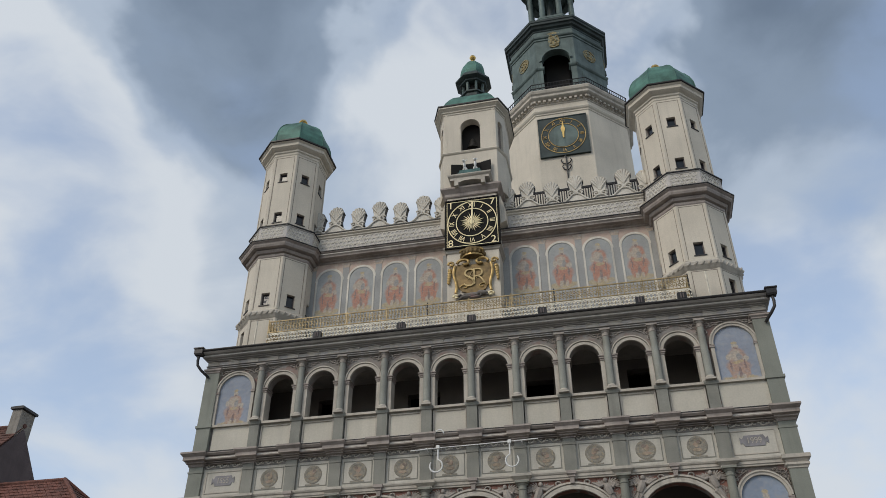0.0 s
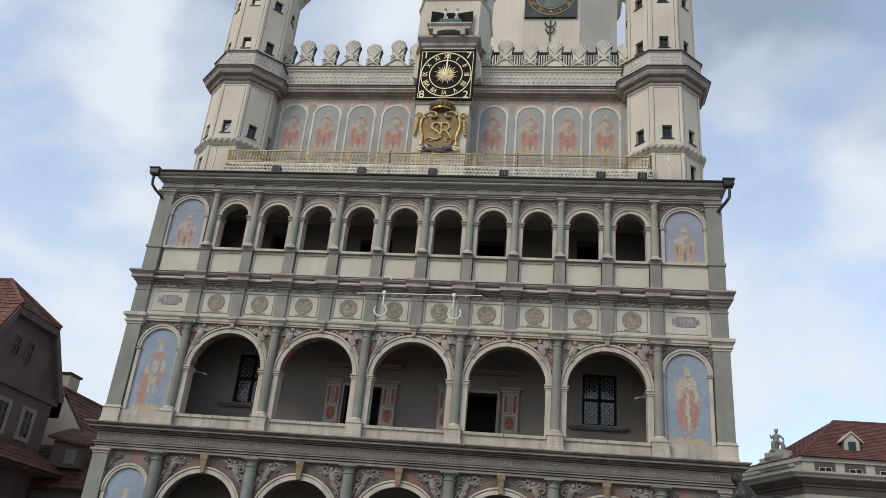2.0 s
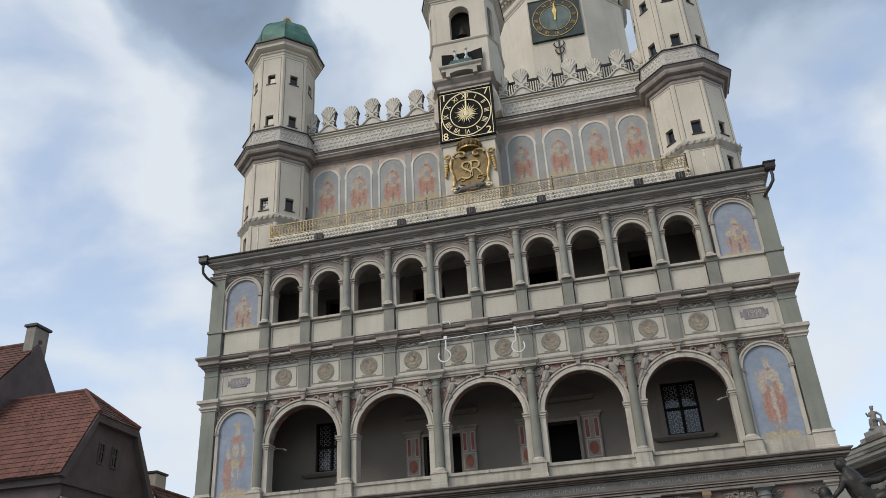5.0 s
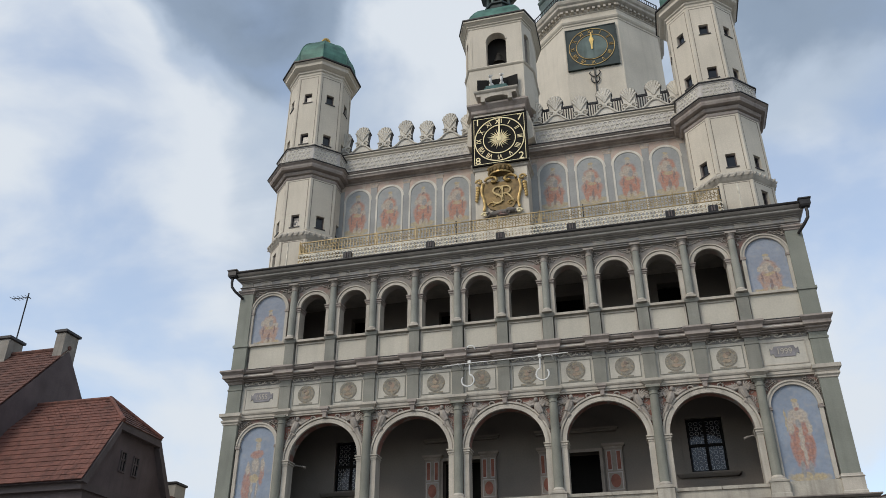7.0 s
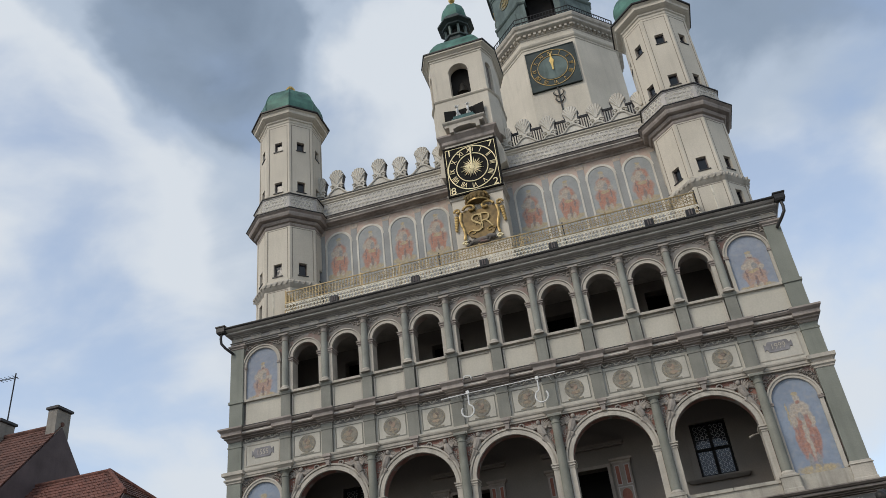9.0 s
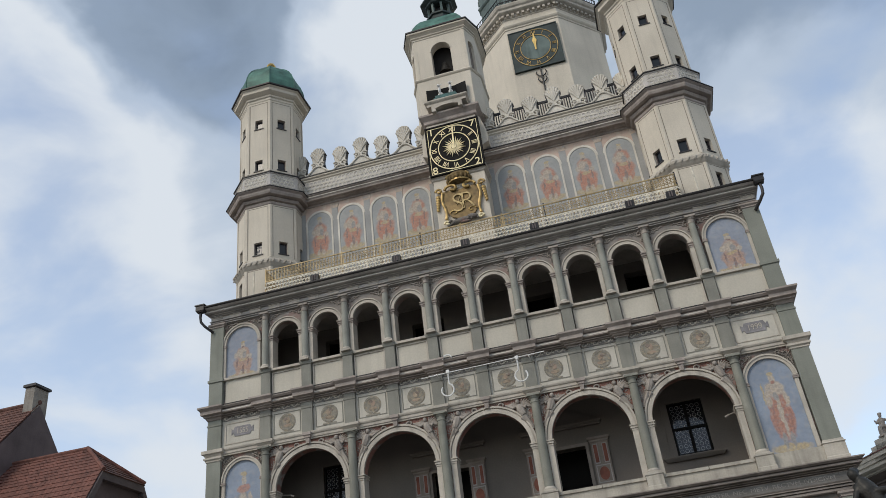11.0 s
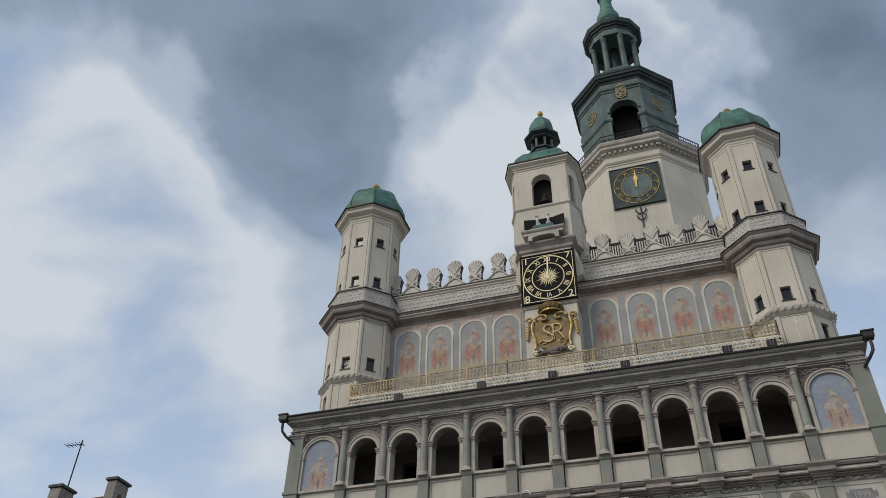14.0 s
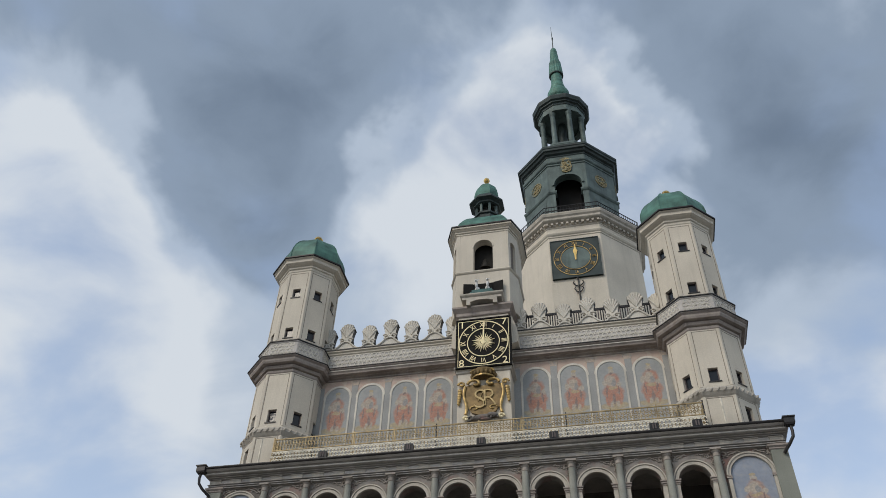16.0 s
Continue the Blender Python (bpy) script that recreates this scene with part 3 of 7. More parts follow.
dado_me = Geo().box(-0.56, 0.56, 0.16, 0.5, 11.4, 12.5).mesh("dado_wall")
fr = Geo()
for a, b, c, d in ((-0.55, -0.5, 11.46, 12.44), (0.5, 0.55, 11.46, 12.44), (-0.5, 0.5, 11.46, 11.5), (-0.5, 0.5, 12.4, 12.44)):
    fr.box(a, b, 0.125, 0.17, c, d)
dframe_me = fr.mesh("dado_frame")
sill_me = Geo().box(-0.54, 0.54, 0.03, 0.52, 12.49, 12.57).mesh("sill")
wallb_me = Geo().box(-0.56, 0.56, 0.1, 0.5, 9.85, 11.2).mesh("frieze_wall")
sq = Geo()
for a, b, c, d in ((-0.48, -0.455, 10.2, 10.93), (0.455, 0.48, 10.2, 10.93), (-0.455, 0.455, 10.2, 10.225), (-0.455, 0.455, 10.905, 10.93)):
    sq.box(a, b, 0.085, 0.11, c, d)
sq_me = sq.mesh("panel_border")
disc = Geo().ring(0, 10.58, 0.0, 0.2, 0.093, 0.1, 22).ring(0, 10.58, 0.2, 0.3, 0.087, 0.1, 26)
for k in range(28):
    an = 2 * math.pi * k / 28
    disc.blob((0.255 * math.cos(an), 0.09, 10.58 + 0.255 * math.sin(an)), (0.058, 0.012, 0.03), -math.degrees(an) - 40, 6, 3)
disc.box(-0.24, 0.24, 0.09, 0.1, 10.235, 10.28)
disc_me = disc.mesh("medallion")
face_me = Geo().slab([(0.1 * math.cos(2 * math.pi * i / 14) + 0.01 * math.sin(3 * i), 10.62 + 0.12 * math.sin(2 * math.pi * i / 14)) for i in range(14)], 0.089, 0.1).slab(
    [(-0.15, 10.4), (0.15, 10.4), (0.12, 10.5), (0.0, 10.54), (-0.12, 10.5)], 0.091, 0.1).mesh("relief_shape")
PORTRAIT = ((0.03, 10.63, 0.075, 0.095, 0.08), (0.02, 10.46, 0.13, 0.05, 0.084), (-0.05, 10.69, 0.07, 0.055, 0.074))
scr = Geo()
for k in range(6):
    cx = -0.45 + 0.18 * k
    s = 1 if k % 2 else -1
    scr.tube([(cx + (0.085 - 0.008 * i) * math.cos(i * 0.8), 0.075, 11.115 + s * (0.08 - 0.008 * i) * math.sin(i * 0.8)) for i in range(8)], 0.02, 5)
    scr.blob((cx + 0.09, 0.08, 11.115 + 0.03 * s), (0.06, 0.025, 0.028), 40 * s, 6, 3)
scr_me = scr.mesh("scroll_frieze", True)
band_me = Geo().box(-0.55, 0.55, 0.085, 0.1, 11.02, 11.21).mesh("frieze_ground")
for i, x in enumerate(MID10):
    part("dado_wall", dado_me, DADO, hall, loc=(x, 0, 0))
    part("dado_frame", dframe_me, STONE, hall, loc=(x, 0, 0))
    part("sill", sill_me, STONE, hall, loc=(x, 0, 0))
    part("frieze_wall", wallb_me, FRIEZEPANEL, hall, loc=(x, 0, 0))
    part("panel_border", sq_me, STONESAGE, hall, loc=(x, 0, 0))
    md = part("medallion", disc_me, MEDAL, hall, "round painted medallion with a wreath", loc=(x, 0, 0))
    part("relief_shape", face_me, BUST, md)
    for (ox, oz, ax, az_, front), tone in zip(PORTRAIT, (CHEEK, CHEEK, HAIR)):
        ox *= -1 if i % 2 else 1
        part("portrait", Geo().slab([(ox + (ax + 0.012 * math.sin(3 * k + i)) * math.cos(2 * math.pi * k / 12), oz + (az_ + 0.01 * math.cos(4 * k + i)) * math.sin(2 * math.pi * k / 12)) for k in range(12)], front, 0.095), tone, md)
    part("frieze_ground", band_me, FRIEZE, hall, loc=(x, -0.004, 0))
    part("scroll_frieze", scr_me, STONE, hall, loc=(x, 0, 0))
ledge = moulding(-9.1, 9.1, 0.06, 0.4, [(0.0, 9.84), (0.0, 9.88), (0.03, 9.9), (0.03, 9.98), (0.06, 10.0), (0.08, 10.04), (0.08, 10.08)])
part("string_course", ledge, STONE, hall)

# full-width cornices
part("lower_entablature", moulding(-9.6, 9.6, 0.02, 3.7, crisp([(0.0, 5.6), (0.03, 5.62), (0.03, 5.68), (0.07, 5.69), (0.07, 5.75), (0.12, 5.77), (0.12, 5.8), (0.15, 5.83), (0.03, 5.84), (0.03, 6.1),
     (0.1, 6.11), (0.1, 6.14), (0.2, 6.15), (0.2, 6.18), (0.34, 6.19), (0.34, 6.26), (0.38, 6.27), (0.46, 6.33), (0.46, 6.36), (0.1, 6.4)]), 0.7), LOWCORNICE, hall)
part("inscription_band", Geo().box(-9.55, 9.55, -0.016, 0.1, 5.86, 6.08), FRIEZE, hall)
part("middle_cornice", moulding(-9.45, 9.45, 0.05, 3.7, crisp([(0.0, 11.14), (0.08, 11.15), (0.08, 11.18), (0.14, 11.19), (0.14, 11.23), (0.24, 11.25), (0.26, 11.26), (0.26, 11.36), (0.3, 11.38), (0.36, 11.44), (0.36, 11.48), (0.1, 11.51)])), CORNICE, hall)
part("cornice_flashing", moulding(-9.45, 9.45, 0.05, 3.7, [(0.36, 11.48), (0.38, 11.481), (0.38, 11.5), (0.1, 11.53)]), LEAD, hall)
top = part("upper_entablature", moulding(-9.6, 9.6, 0.05, 3.7, crisp([(-0.02, 14.68), (0.03, 14.69), (0.03, 14.73), (0.08, 14.74), (0.08, 14.78), (0.13, 14.79), (0.13, 14.81), (0.05, 14.82), (0.05, 14.97), (0.13, 14.98), (0.13, 15.01), (0.2, 15.02),
     (0.2, 15.05), (0.34, 15.06), (0.34, 15.13), (0.38, 15.14), (0.42, 15.15), (0.5, 15.21)]), 0.4), PALECORNICE, hall)
part("roof_edge", moulding(-9.6, 9.6, 0.05, 3.7, [(0.5, 15.21), (0.54, 15.22), (0.56, 15.25), (0.56, 15.28), (0.3, 15.3)], 0.4), LEAD, hall)
part("cornice_fillet", moulding(-9.6, 9.6, 0.05, 3.7, [(0.3, 15.092), (0.348, 15.093), (0.348, 15.128), (0.3, 15.13)], 0.4), CRESTSTONE, hall)
part("cornice_fillet", moulding(-9.45, 9.45, 0.05, 3.7, [(0.2, 11.29), (0.268, 11.291), (0.268, 11.325), (0.2, 11.327)]), CRESTSTONE, hall)
br_me = moulding(-0.2, 0.2, -0.035, 0.05, [(0.0, 14.825), (0.0, 14.94), (0.02, 14.945), (0.02, 14.972)]).mesh("frieze_block")
for i in range(26):
    part("frieze_block", br_me, STONE, hall, loc=(-9.375 + 0.75 * i, 0, 0))
inscription = ["FACITE IVDICIVM ET IVSTITIAM", "LIBERATE DE MANV CALVMNIANTIS ADVENAM PVPILVM VIDVAM", "NOLITE CONTRISTARE", "NEC POTENTIA TVRPITER NEC METV RECTVM IVDICIVM"]
for text, x0, width in zip(inscription, (-9.2, -4.6, 0.9, 4.0), (3.4, 5.2, 2.5, 5.2)):
    words, run = [], 0.0
    for word in text.split():
        me = letters(word, 0.15, INSCRIBED, 0.006, "LEFT")
        words.append((me, run))
        run += max(v.co.x for v in me.vertices) + 0.07
    for me, off in words:
        part("inscription", me, INSCRIBED, hall, "raised pale capital letters", loc=(x0 + off * width / run, -0.02, 5.97), rot=(90, 0, 0), scale=(width / run, 1, 1))

for x0, width in ((-5.66, 0.16), (-5.4, 0.34), (-5.0, 0.28)):
    part("inscription_bar", Geo().box(x0, x0 + width, -0.019, -0.01, 5.955, 5.985), INSCRIBED, hall)

# spandrel reliefs: winged forms as plain lumps
def relief_mesh(seed):
    """A winged stucco form in low relief for one spandrel; x runs from the column towards the crown."""
    q = random.Random(seed)
    g = Geo()
    g.tube([(0.1, 0, 0.22), (0.07, -0.03, 0.1), (0.0, -0.01, -0.05)], lambda u: 0.085 + 0.025 * math.sin(u * 3.1), 8)
    g.blob((0.12, -0.03, 0.32), (0.06, 0.055, 0.07))
    g.tube([(0.0, 0, -0.04), (-0.06, -0.03, -0.18), (-0.15, 0, -0.33), (-0.19, 0, -0.46)], lambda u: 0.062 - 0.03 * u, 7)
    g.tube([(0.0, 0, -0.04), (0.05, -0.03, -0.15), (-0.06, 0, -0.26), (-0.1, 0, -0.4)], lambda u: 0.06 - 0.03 * u, 7)
    g.tube([(0.13, 0, 0.22), (0.26, -0.03, 0.17), (0.36, 0, 0.24), (0.46, 0, 0.29)], lambda u: 0.05 - 0.022 * u, 7)
    g.tube([(0.05, 0, 0.22), (-0.06, -0.03, 0.14), (-0.12, 0, 0.24)], lambda u: 0.045 - 0.018 * u, 7)
    for k in range(8):
        an = radians(4 + 11 * k)
        ln = 0.4 - 0.016 * k
        g.tube([(0.14, 0.02, 0.17), (0.14 + ln * 0.5 * math.cos(an), 0.0, 0.2 + 0.24 * ln * math.sin(an)), (0.14 + ln * math.cos(an), 0.02, 0.17 + 0.52 * ln * math.sin(an))], lambda u: 0.032 * (1 - 0.5 * u), 5)
    for k in range(8):
        an = radians(188 - 13 * k)
        g.tube([(0.04, 0.02, 0.18), (0.04 + 0.16 * math.cos(an), 0.0, 0.19 + 0.12 * math.sin(an)), (0.04 + 0.34 * math.cos(an), 0.01, 0.16 + 0.24 * math.sin(an))], lambda u: 0.032 * (1 - 0.5 * u), 5)
    g.tube([(0.56 + (0.085 - 0.007 * i) * math.cos(i * 0.8), 0.0, 0.31 + (0.075 - 0.006 * i) * math.sin(i * 0.8)) for i in range(9)], 0.024, 5)
    for k in range(8):
        x = q.uniform(-0.25, 0.0)
        g.blob((x, 0.02, q.uniform(-0.1, -0.55) - 0.1 * x), (0.045, 0.025, 0.02), q.uniform(-70, 70), 6, 4)
    return g.mesh("spandrel_relief", True)


def foliage_mesh():
    g = Geo()
    for cx, cz, r in ((-0.05, 0.12, 0.16), (0.28, 0.26, 0.1), (-0.16, -0.2, 0.12)):
        g.tube([(cx + (r - 0.1 * r * i) * math.cos(i * 0.75), 0, cz + (r - 0.1 * r * i) * math.sin(i * 0.75)) for i in range(9)], 0.02, 5)
        for k in range(9):
            an = 2 * math.pi * k / 9
            g.blob((cx + 1.15 * r * math.cos(an), 0.01, cz + 1.15 * r * math.sin(an)), (0.06, 0.025, 0.02), -math.degrees(an) + 50, 6, 4)
    g.tube([(-0.25, 0, -0.45), (-0.18, 0, -0.2), (-0.05, 0, 0.0), (0.15, 0, 0.15), (0.45, 0, 0.34)], 0.02, 5)
    return g.mesh("spandrel_relief", True)


rel1, rel2 = relief_mesh(3), foliage_mesh()
leaf_hi, leaf_lo, rel3 = foliage_mesh(), relief_mesh(5), foliage_mesh()
for z in (9.36, 5.12):
    for x in MID5:
        for s in (-1, 1):
            part("spandrel_relief", rel1 if z > 6 else rel2, RELIEF if z > 6 else GROUNDRELIEF, hall, loc=(x + s * 1.1, 0.1, z), scale=(-s * 1.18, 1.25, 1.15))
            part("spandrel_leafage", leaf_hi if z > 6 else leaf_lo, RELIEF if z > 6 else GROUNDRELIEF, hall, loc=(x + s * 1.06, 0.13, z + 0.04), scale=(-s * 0.95, 0.8, 0.92))
curl = Geo()
for s in (1,):
    curl.tube([(s * (0.56 + (0.1 - 0.011 * i) * math.cos(i * 0.85)), 0.11, 14.55 + (0.11 - 0.011 * i) * math.sin(i * 0.85)) for i in range(8)], 0.026, 5)
    curl.tube([(s * (0.62 + (0.07 - 0.009 * i) * math.cos(i * 0.85)), 0.12, 14.3 + (0.08 - 0.009 * i) * math.sin(i * 0.85)) for i in range(7)], 0.022, 5)
    for k in range(7):
        curl.blob((0.64 - 0.075 * k, 0.12, 14.42 + 0.035 * k + 0.02 * (k % 2)), (0.05, 0.02, 0.022), 60 * (k % 2) - 20, 6, 4)
    curl.tube([(s * (0.46 - 0.045 * i), 0.12, 14.6 + 0.025 * math.sin(i * 1.3) + 0.008 * i) for i in range(7)], 0.024, 5)
curl_me = curl.mesh("spandrel_scroll", True)
for x in MID10 + [-8.42, 8.42]:
    for q in (-1, 1):
        part("spandrel_scroll", curl_me, RELIEF, hall, loc=(x, 0, 0), scale=(q * (1.25 if abs(x) > 8 else 1), 1, 1))

# end bays: corner pilasters, blind arches with faded murals, date panels
def fresco(name, ground, r, h, strokes, fade=0.3):
    """A faded wall painting: soft plain ovals of colour on a tinted ground. Strokes: x, z, half width, half height, colour, in shares of r and h."""
    m = bpy.data.materials.new(name)
    m.use_nodes = True
    nd, ln = m.node_tree.nodes, m.node_tree.links
    bs = nd["Principled BSDF"]
    bs.inputs["Roughness"].default_value = 0.9
    bs.inputs["Specular IOR Level"].default_value = 0.2
    tc = nd.new("ShaderNodeTexCoord")
    oi = nd.new("ShaderNodeObjectInfo")
    shift = nd.new("ShaderNodeVectorMath")
    shift.operation = "ADD"
    ln.new(tc.outputs["Object"], shift.inputs[0])
    big = nd.new("ShaderNodeVectorMath")
    big.operation = "SCALE"
    big.inputs[0].default_value = (37.0, 11.0, 23.0)
    ln.new(oi.outputs["Random"], big.inputs["Scale"])
    ln.new(big.outputs[0], shift.inputs[1])

    def nz(scale, detail):
        n = nd.new("ShaderNodeTexNoise")
        n.inputs["Scale"].default_value, n.inputs["Detail"].default_value = scale, detail
        ln.new(shift.outputs[0], n.inputs["Vector"])
        return n

    rag = nz(5.0, 5)
    wob = nd.new("ShaderNodeVectorMath")
    wob.operation = "MULTIPLY_ADD"
    wob.inputs[1].default_value, wob.inputs[2].default_value = (0.16, 0, 0.16), (-0.0975, 0, -0.0975)
    ln.new(rag.outputs["Color"], wob.inputs[0])
    fray = nz(19.0, 4)
    wob2 = nd.new("ShaderNodeVectorMath")
    wob2.operation = "MULTIPLY_ADD"
    wob2.inputs[1].default_value = (0.035, 0, 0.035)
    ln.new(fray.outputs["Color"], wob2.inputs[0])
    ln.new(wob.outputs[0], wob2.inputs[2])
    at = nd.new("ShaderNodeVectorMath")
    ln.new(tc.outputs["Object"], at.inputs[0])
    ln.new(wob2.outputs[0], at.inputs[1])

    def mix(fac, a_, b_):
        x = nd.new("ShaderNodeMix")
        x.data_type = "RGBA"
        for sock, v in (("Factor", fac), ("A", a_), ("B", b_)):
            if isinstance(v, tuple):
                x.inputs[sock].default_value = (*v, 1)
            elif isinstance(v, float):
                x.inputs[sock].default_value = v
            else:
                ln.new(v, x.inputs[sock])
        return x.outputs["Result"]

    def span(sock, lo, hi, top=1.0):
        q = nd.new("ShaderNodeMapRange")
        q.inputs["From Min"].default_value, q.inputs["From Max"].default_value, q.inputs["To Max"].default_value = lo, hi, top
        ln.new(sock, q.inputs["Value"])
        return q.outputs["Result"]

    col = mix(span(nz(1.6, 4).outputs["Fac"], 0.3, 0.7), tuple(c * 0.86 for c in ground), tuple(c * 1.12 for c in ground))
    for x, z, a_, b_, c in strokes:
        mp = nd.new("ShaderNodeMapping")
        mp.inputs["Location"].default_value = (-x / a_, 0, -z / b_)
        mp.inputs["Scale"].default_value = (1 / (a_ * r), 0, 1 / (b_ * h))
        ln.new(at.outputs[0], mp.inputs[0])
        gr = nd.new("ShaderNodeTexGradient")
        gr.gradient_type = "SPHERICAL"
        ln.new(mp.outputs[0], gr.inputs[0])
        tint = nz(9.0 + 3.0 * len(nd) % 7, 4)
        col = mix(span(gr.outputs["Fac"], 0.02, 0.3, 0.92), col, mix(span(tint.outputs["Fac"], 0.35, 0.65), tuple(0.8 * k_ for k_ in c), tuple(min(0.7, 1.12 * k_) for k_ in c)))
    mott = nz(14.0, 5)
    col = mix(span(mott.outputs["Fac"], 0.45, 0.72, 0.4), col, tuple(c * 0.62 for c in ground))
    col = mix(span(nz(7.0, 6).outputs["Fac"], 0.5, 0.75, 0.35), col, (0.47, 0.44, 0.4))
    col = mix(fade, col, tuple(0.5 * c + 0.2 for c in ground))
    ln.new(col, bs.inputs["Base Color"])
    return m


ROSE, BONE, OCH, GREY, DUSK = (0.46, 0.19, 0.115), (0.46, 0.39, 0.31), (0.46, 0.36, 0.2), (0.28, 0.27, 0.26), (0.22, 0.14, 0.12)
RUST, CLOAK = (0.4, 0.2, 0.14), (0.34, 0.17, 0.13)
STANDING = [(0.0, 0.03, 0.95, 0.06, OCH), (0.0, 0.42, 0.5, 0.36, RUST), (-0.26, 0.36, 0.26, 0.25, RUST), (0.26, 0.36, 0.28, 0.25, RUST), (0.0, 0.55, 0.46, 0.16, RUST), (-0.16, 0.12, 0.11, 0.09, GREY), (0.16, 0.12, 0.11, 0.09, GREY),
            (0.34, 0.38, 0.07, 0.22, CLOAK), (-0.3, 0.36, 0.06, 0.22, CLOAK), (0.18, 0.34, 0.05, 0.2, CLOAK), (0.02, 0.4, 0.1, 0.3, BONE), (0.02, 0.66, 0.5, 0.1, BONE), (-0.36, 0.56, 0.16, 0.1, BONE), (0.4, 0.54, 0.14, 0.1, BONE),
            (-0.02, 0.58, 0.13, 0.06, GREY), (0.02, 0.77, 0.17, 0.06, BONE), (0.02, 0.735, 0.1, 0.025, CLOAK), (0.02, 0.825, 0.17, 0.028, OCH), (-0.5, 0.62, 0.05, 0.14, OCH)]
SEATED = [(0.0, 0.02, 0.95, 0.07, OCH), (0.02, 0.44, 0.5, 0.17, ROSE), (0.02, 0.25, 0.68, 0.16, ROSE), (0.3, 0.15, 0.24, 0.15, ROSE), (-0.26, 0.14, 0.24, 0.14, ROSE), (0.04, 0.13, 0.09, 0.12, DUSK), (-0.34, 0.26, 0.05, 0.11, DUSK),
          (-0.12, 0.05, 0.1, 0.06, BONE), (0.22, 0.05, 0.1, 0.06, BONE), (-0.04, 0.45, 0.34, 0.12, BONE), (0.12, 0.41, 0.16, 0.08, GREY), (-0.4, 0.42, 0.15, 0.07, BONE), (0.4, 0.37, 0.18, 0.06, BONE), (0.02, 0.32, 0.3, 0.035, OCH),
          (0.34, 0.27, 0.06, 0.1, DUSK), (0.02, 0.615, 0.17, 0.065, BONE), (0.02, 0.68, 0.17, 0.03, OCH), (0.02, 0.58, 0.1, 0.025, DUSK)]
PALE = (0.42, 0.27, 0.2)
KNIGHT = [(0.0, 0.03, 0.95, 0.06, OCH), (-0.36, 0.28, 0.34, 0.27, RUST), (0.38, 0.42, 0.16, 0.16, RUST), (0.0, 0.5, 0.38, 0.17, GREY), (0.0, 0.53, 0.24, 0.1, BONE), (-0.14, 0.22, 0.1, 0.2, GREY), (0.15, 0.22, 0.11, 0.2, GREY),
          (-0.14, 0.27, 0.05, 0.12, BONE), (0.15, 0.27, 0.05, 0.12, BONE), (-0.42, 0.5, 0.14, 0.1, BONE), (0.4, 0.53, 0.12, 0.1, BONE), (0.0, 0.37, 0.32, 0.06, OCH), (0.0, 0.66, 0.42, 0.06, RUST), (0.02, 0.76, 0.16, 0.06, BONE), (0.02, 0.83, 0.2, 0.03, OCH)]
FRESCO_ONE = fresco("standing_mural", (0.25, 0.295, 0.37), 0.64, 2.73, STANDING, 0.1)
FRESCO_ARMOUR = fresco("armoured_mural", (0.25, 0.295, 0.37), 0.64, 2.73, KNIGHT, 0.14)
FRESCO_TWO = fresco("seated_mural", (0.27, 0.3, 0.36), 0.62, 1.86, [(*st[:4], PALE if st[4] == ROSE else st[4]) for st in SEATED], 0.1)
FRESCO_TOP = fresco("attic_mural", (0.33, 0.34, 0.335), 0.66, 2.5, SEATED, 0.2)
FRESCO_LOW = fresco("lower_mural", (0.25, 0.295, 0.37), 0.64, 4.09, STANDING, 0.1)


def painted_arch(name, cx, zb, zs, r, y0, y1, m, label, z_ref=None):
    z_ref = zb if z_ref is None else z_ref
    return part(name, Geo().slab([(x, z - z_ref) for x, z in arch_panel(0.0, r, zb, zs)], y0, y1), m, hall, label, loc=(cx, 0, z_ref))


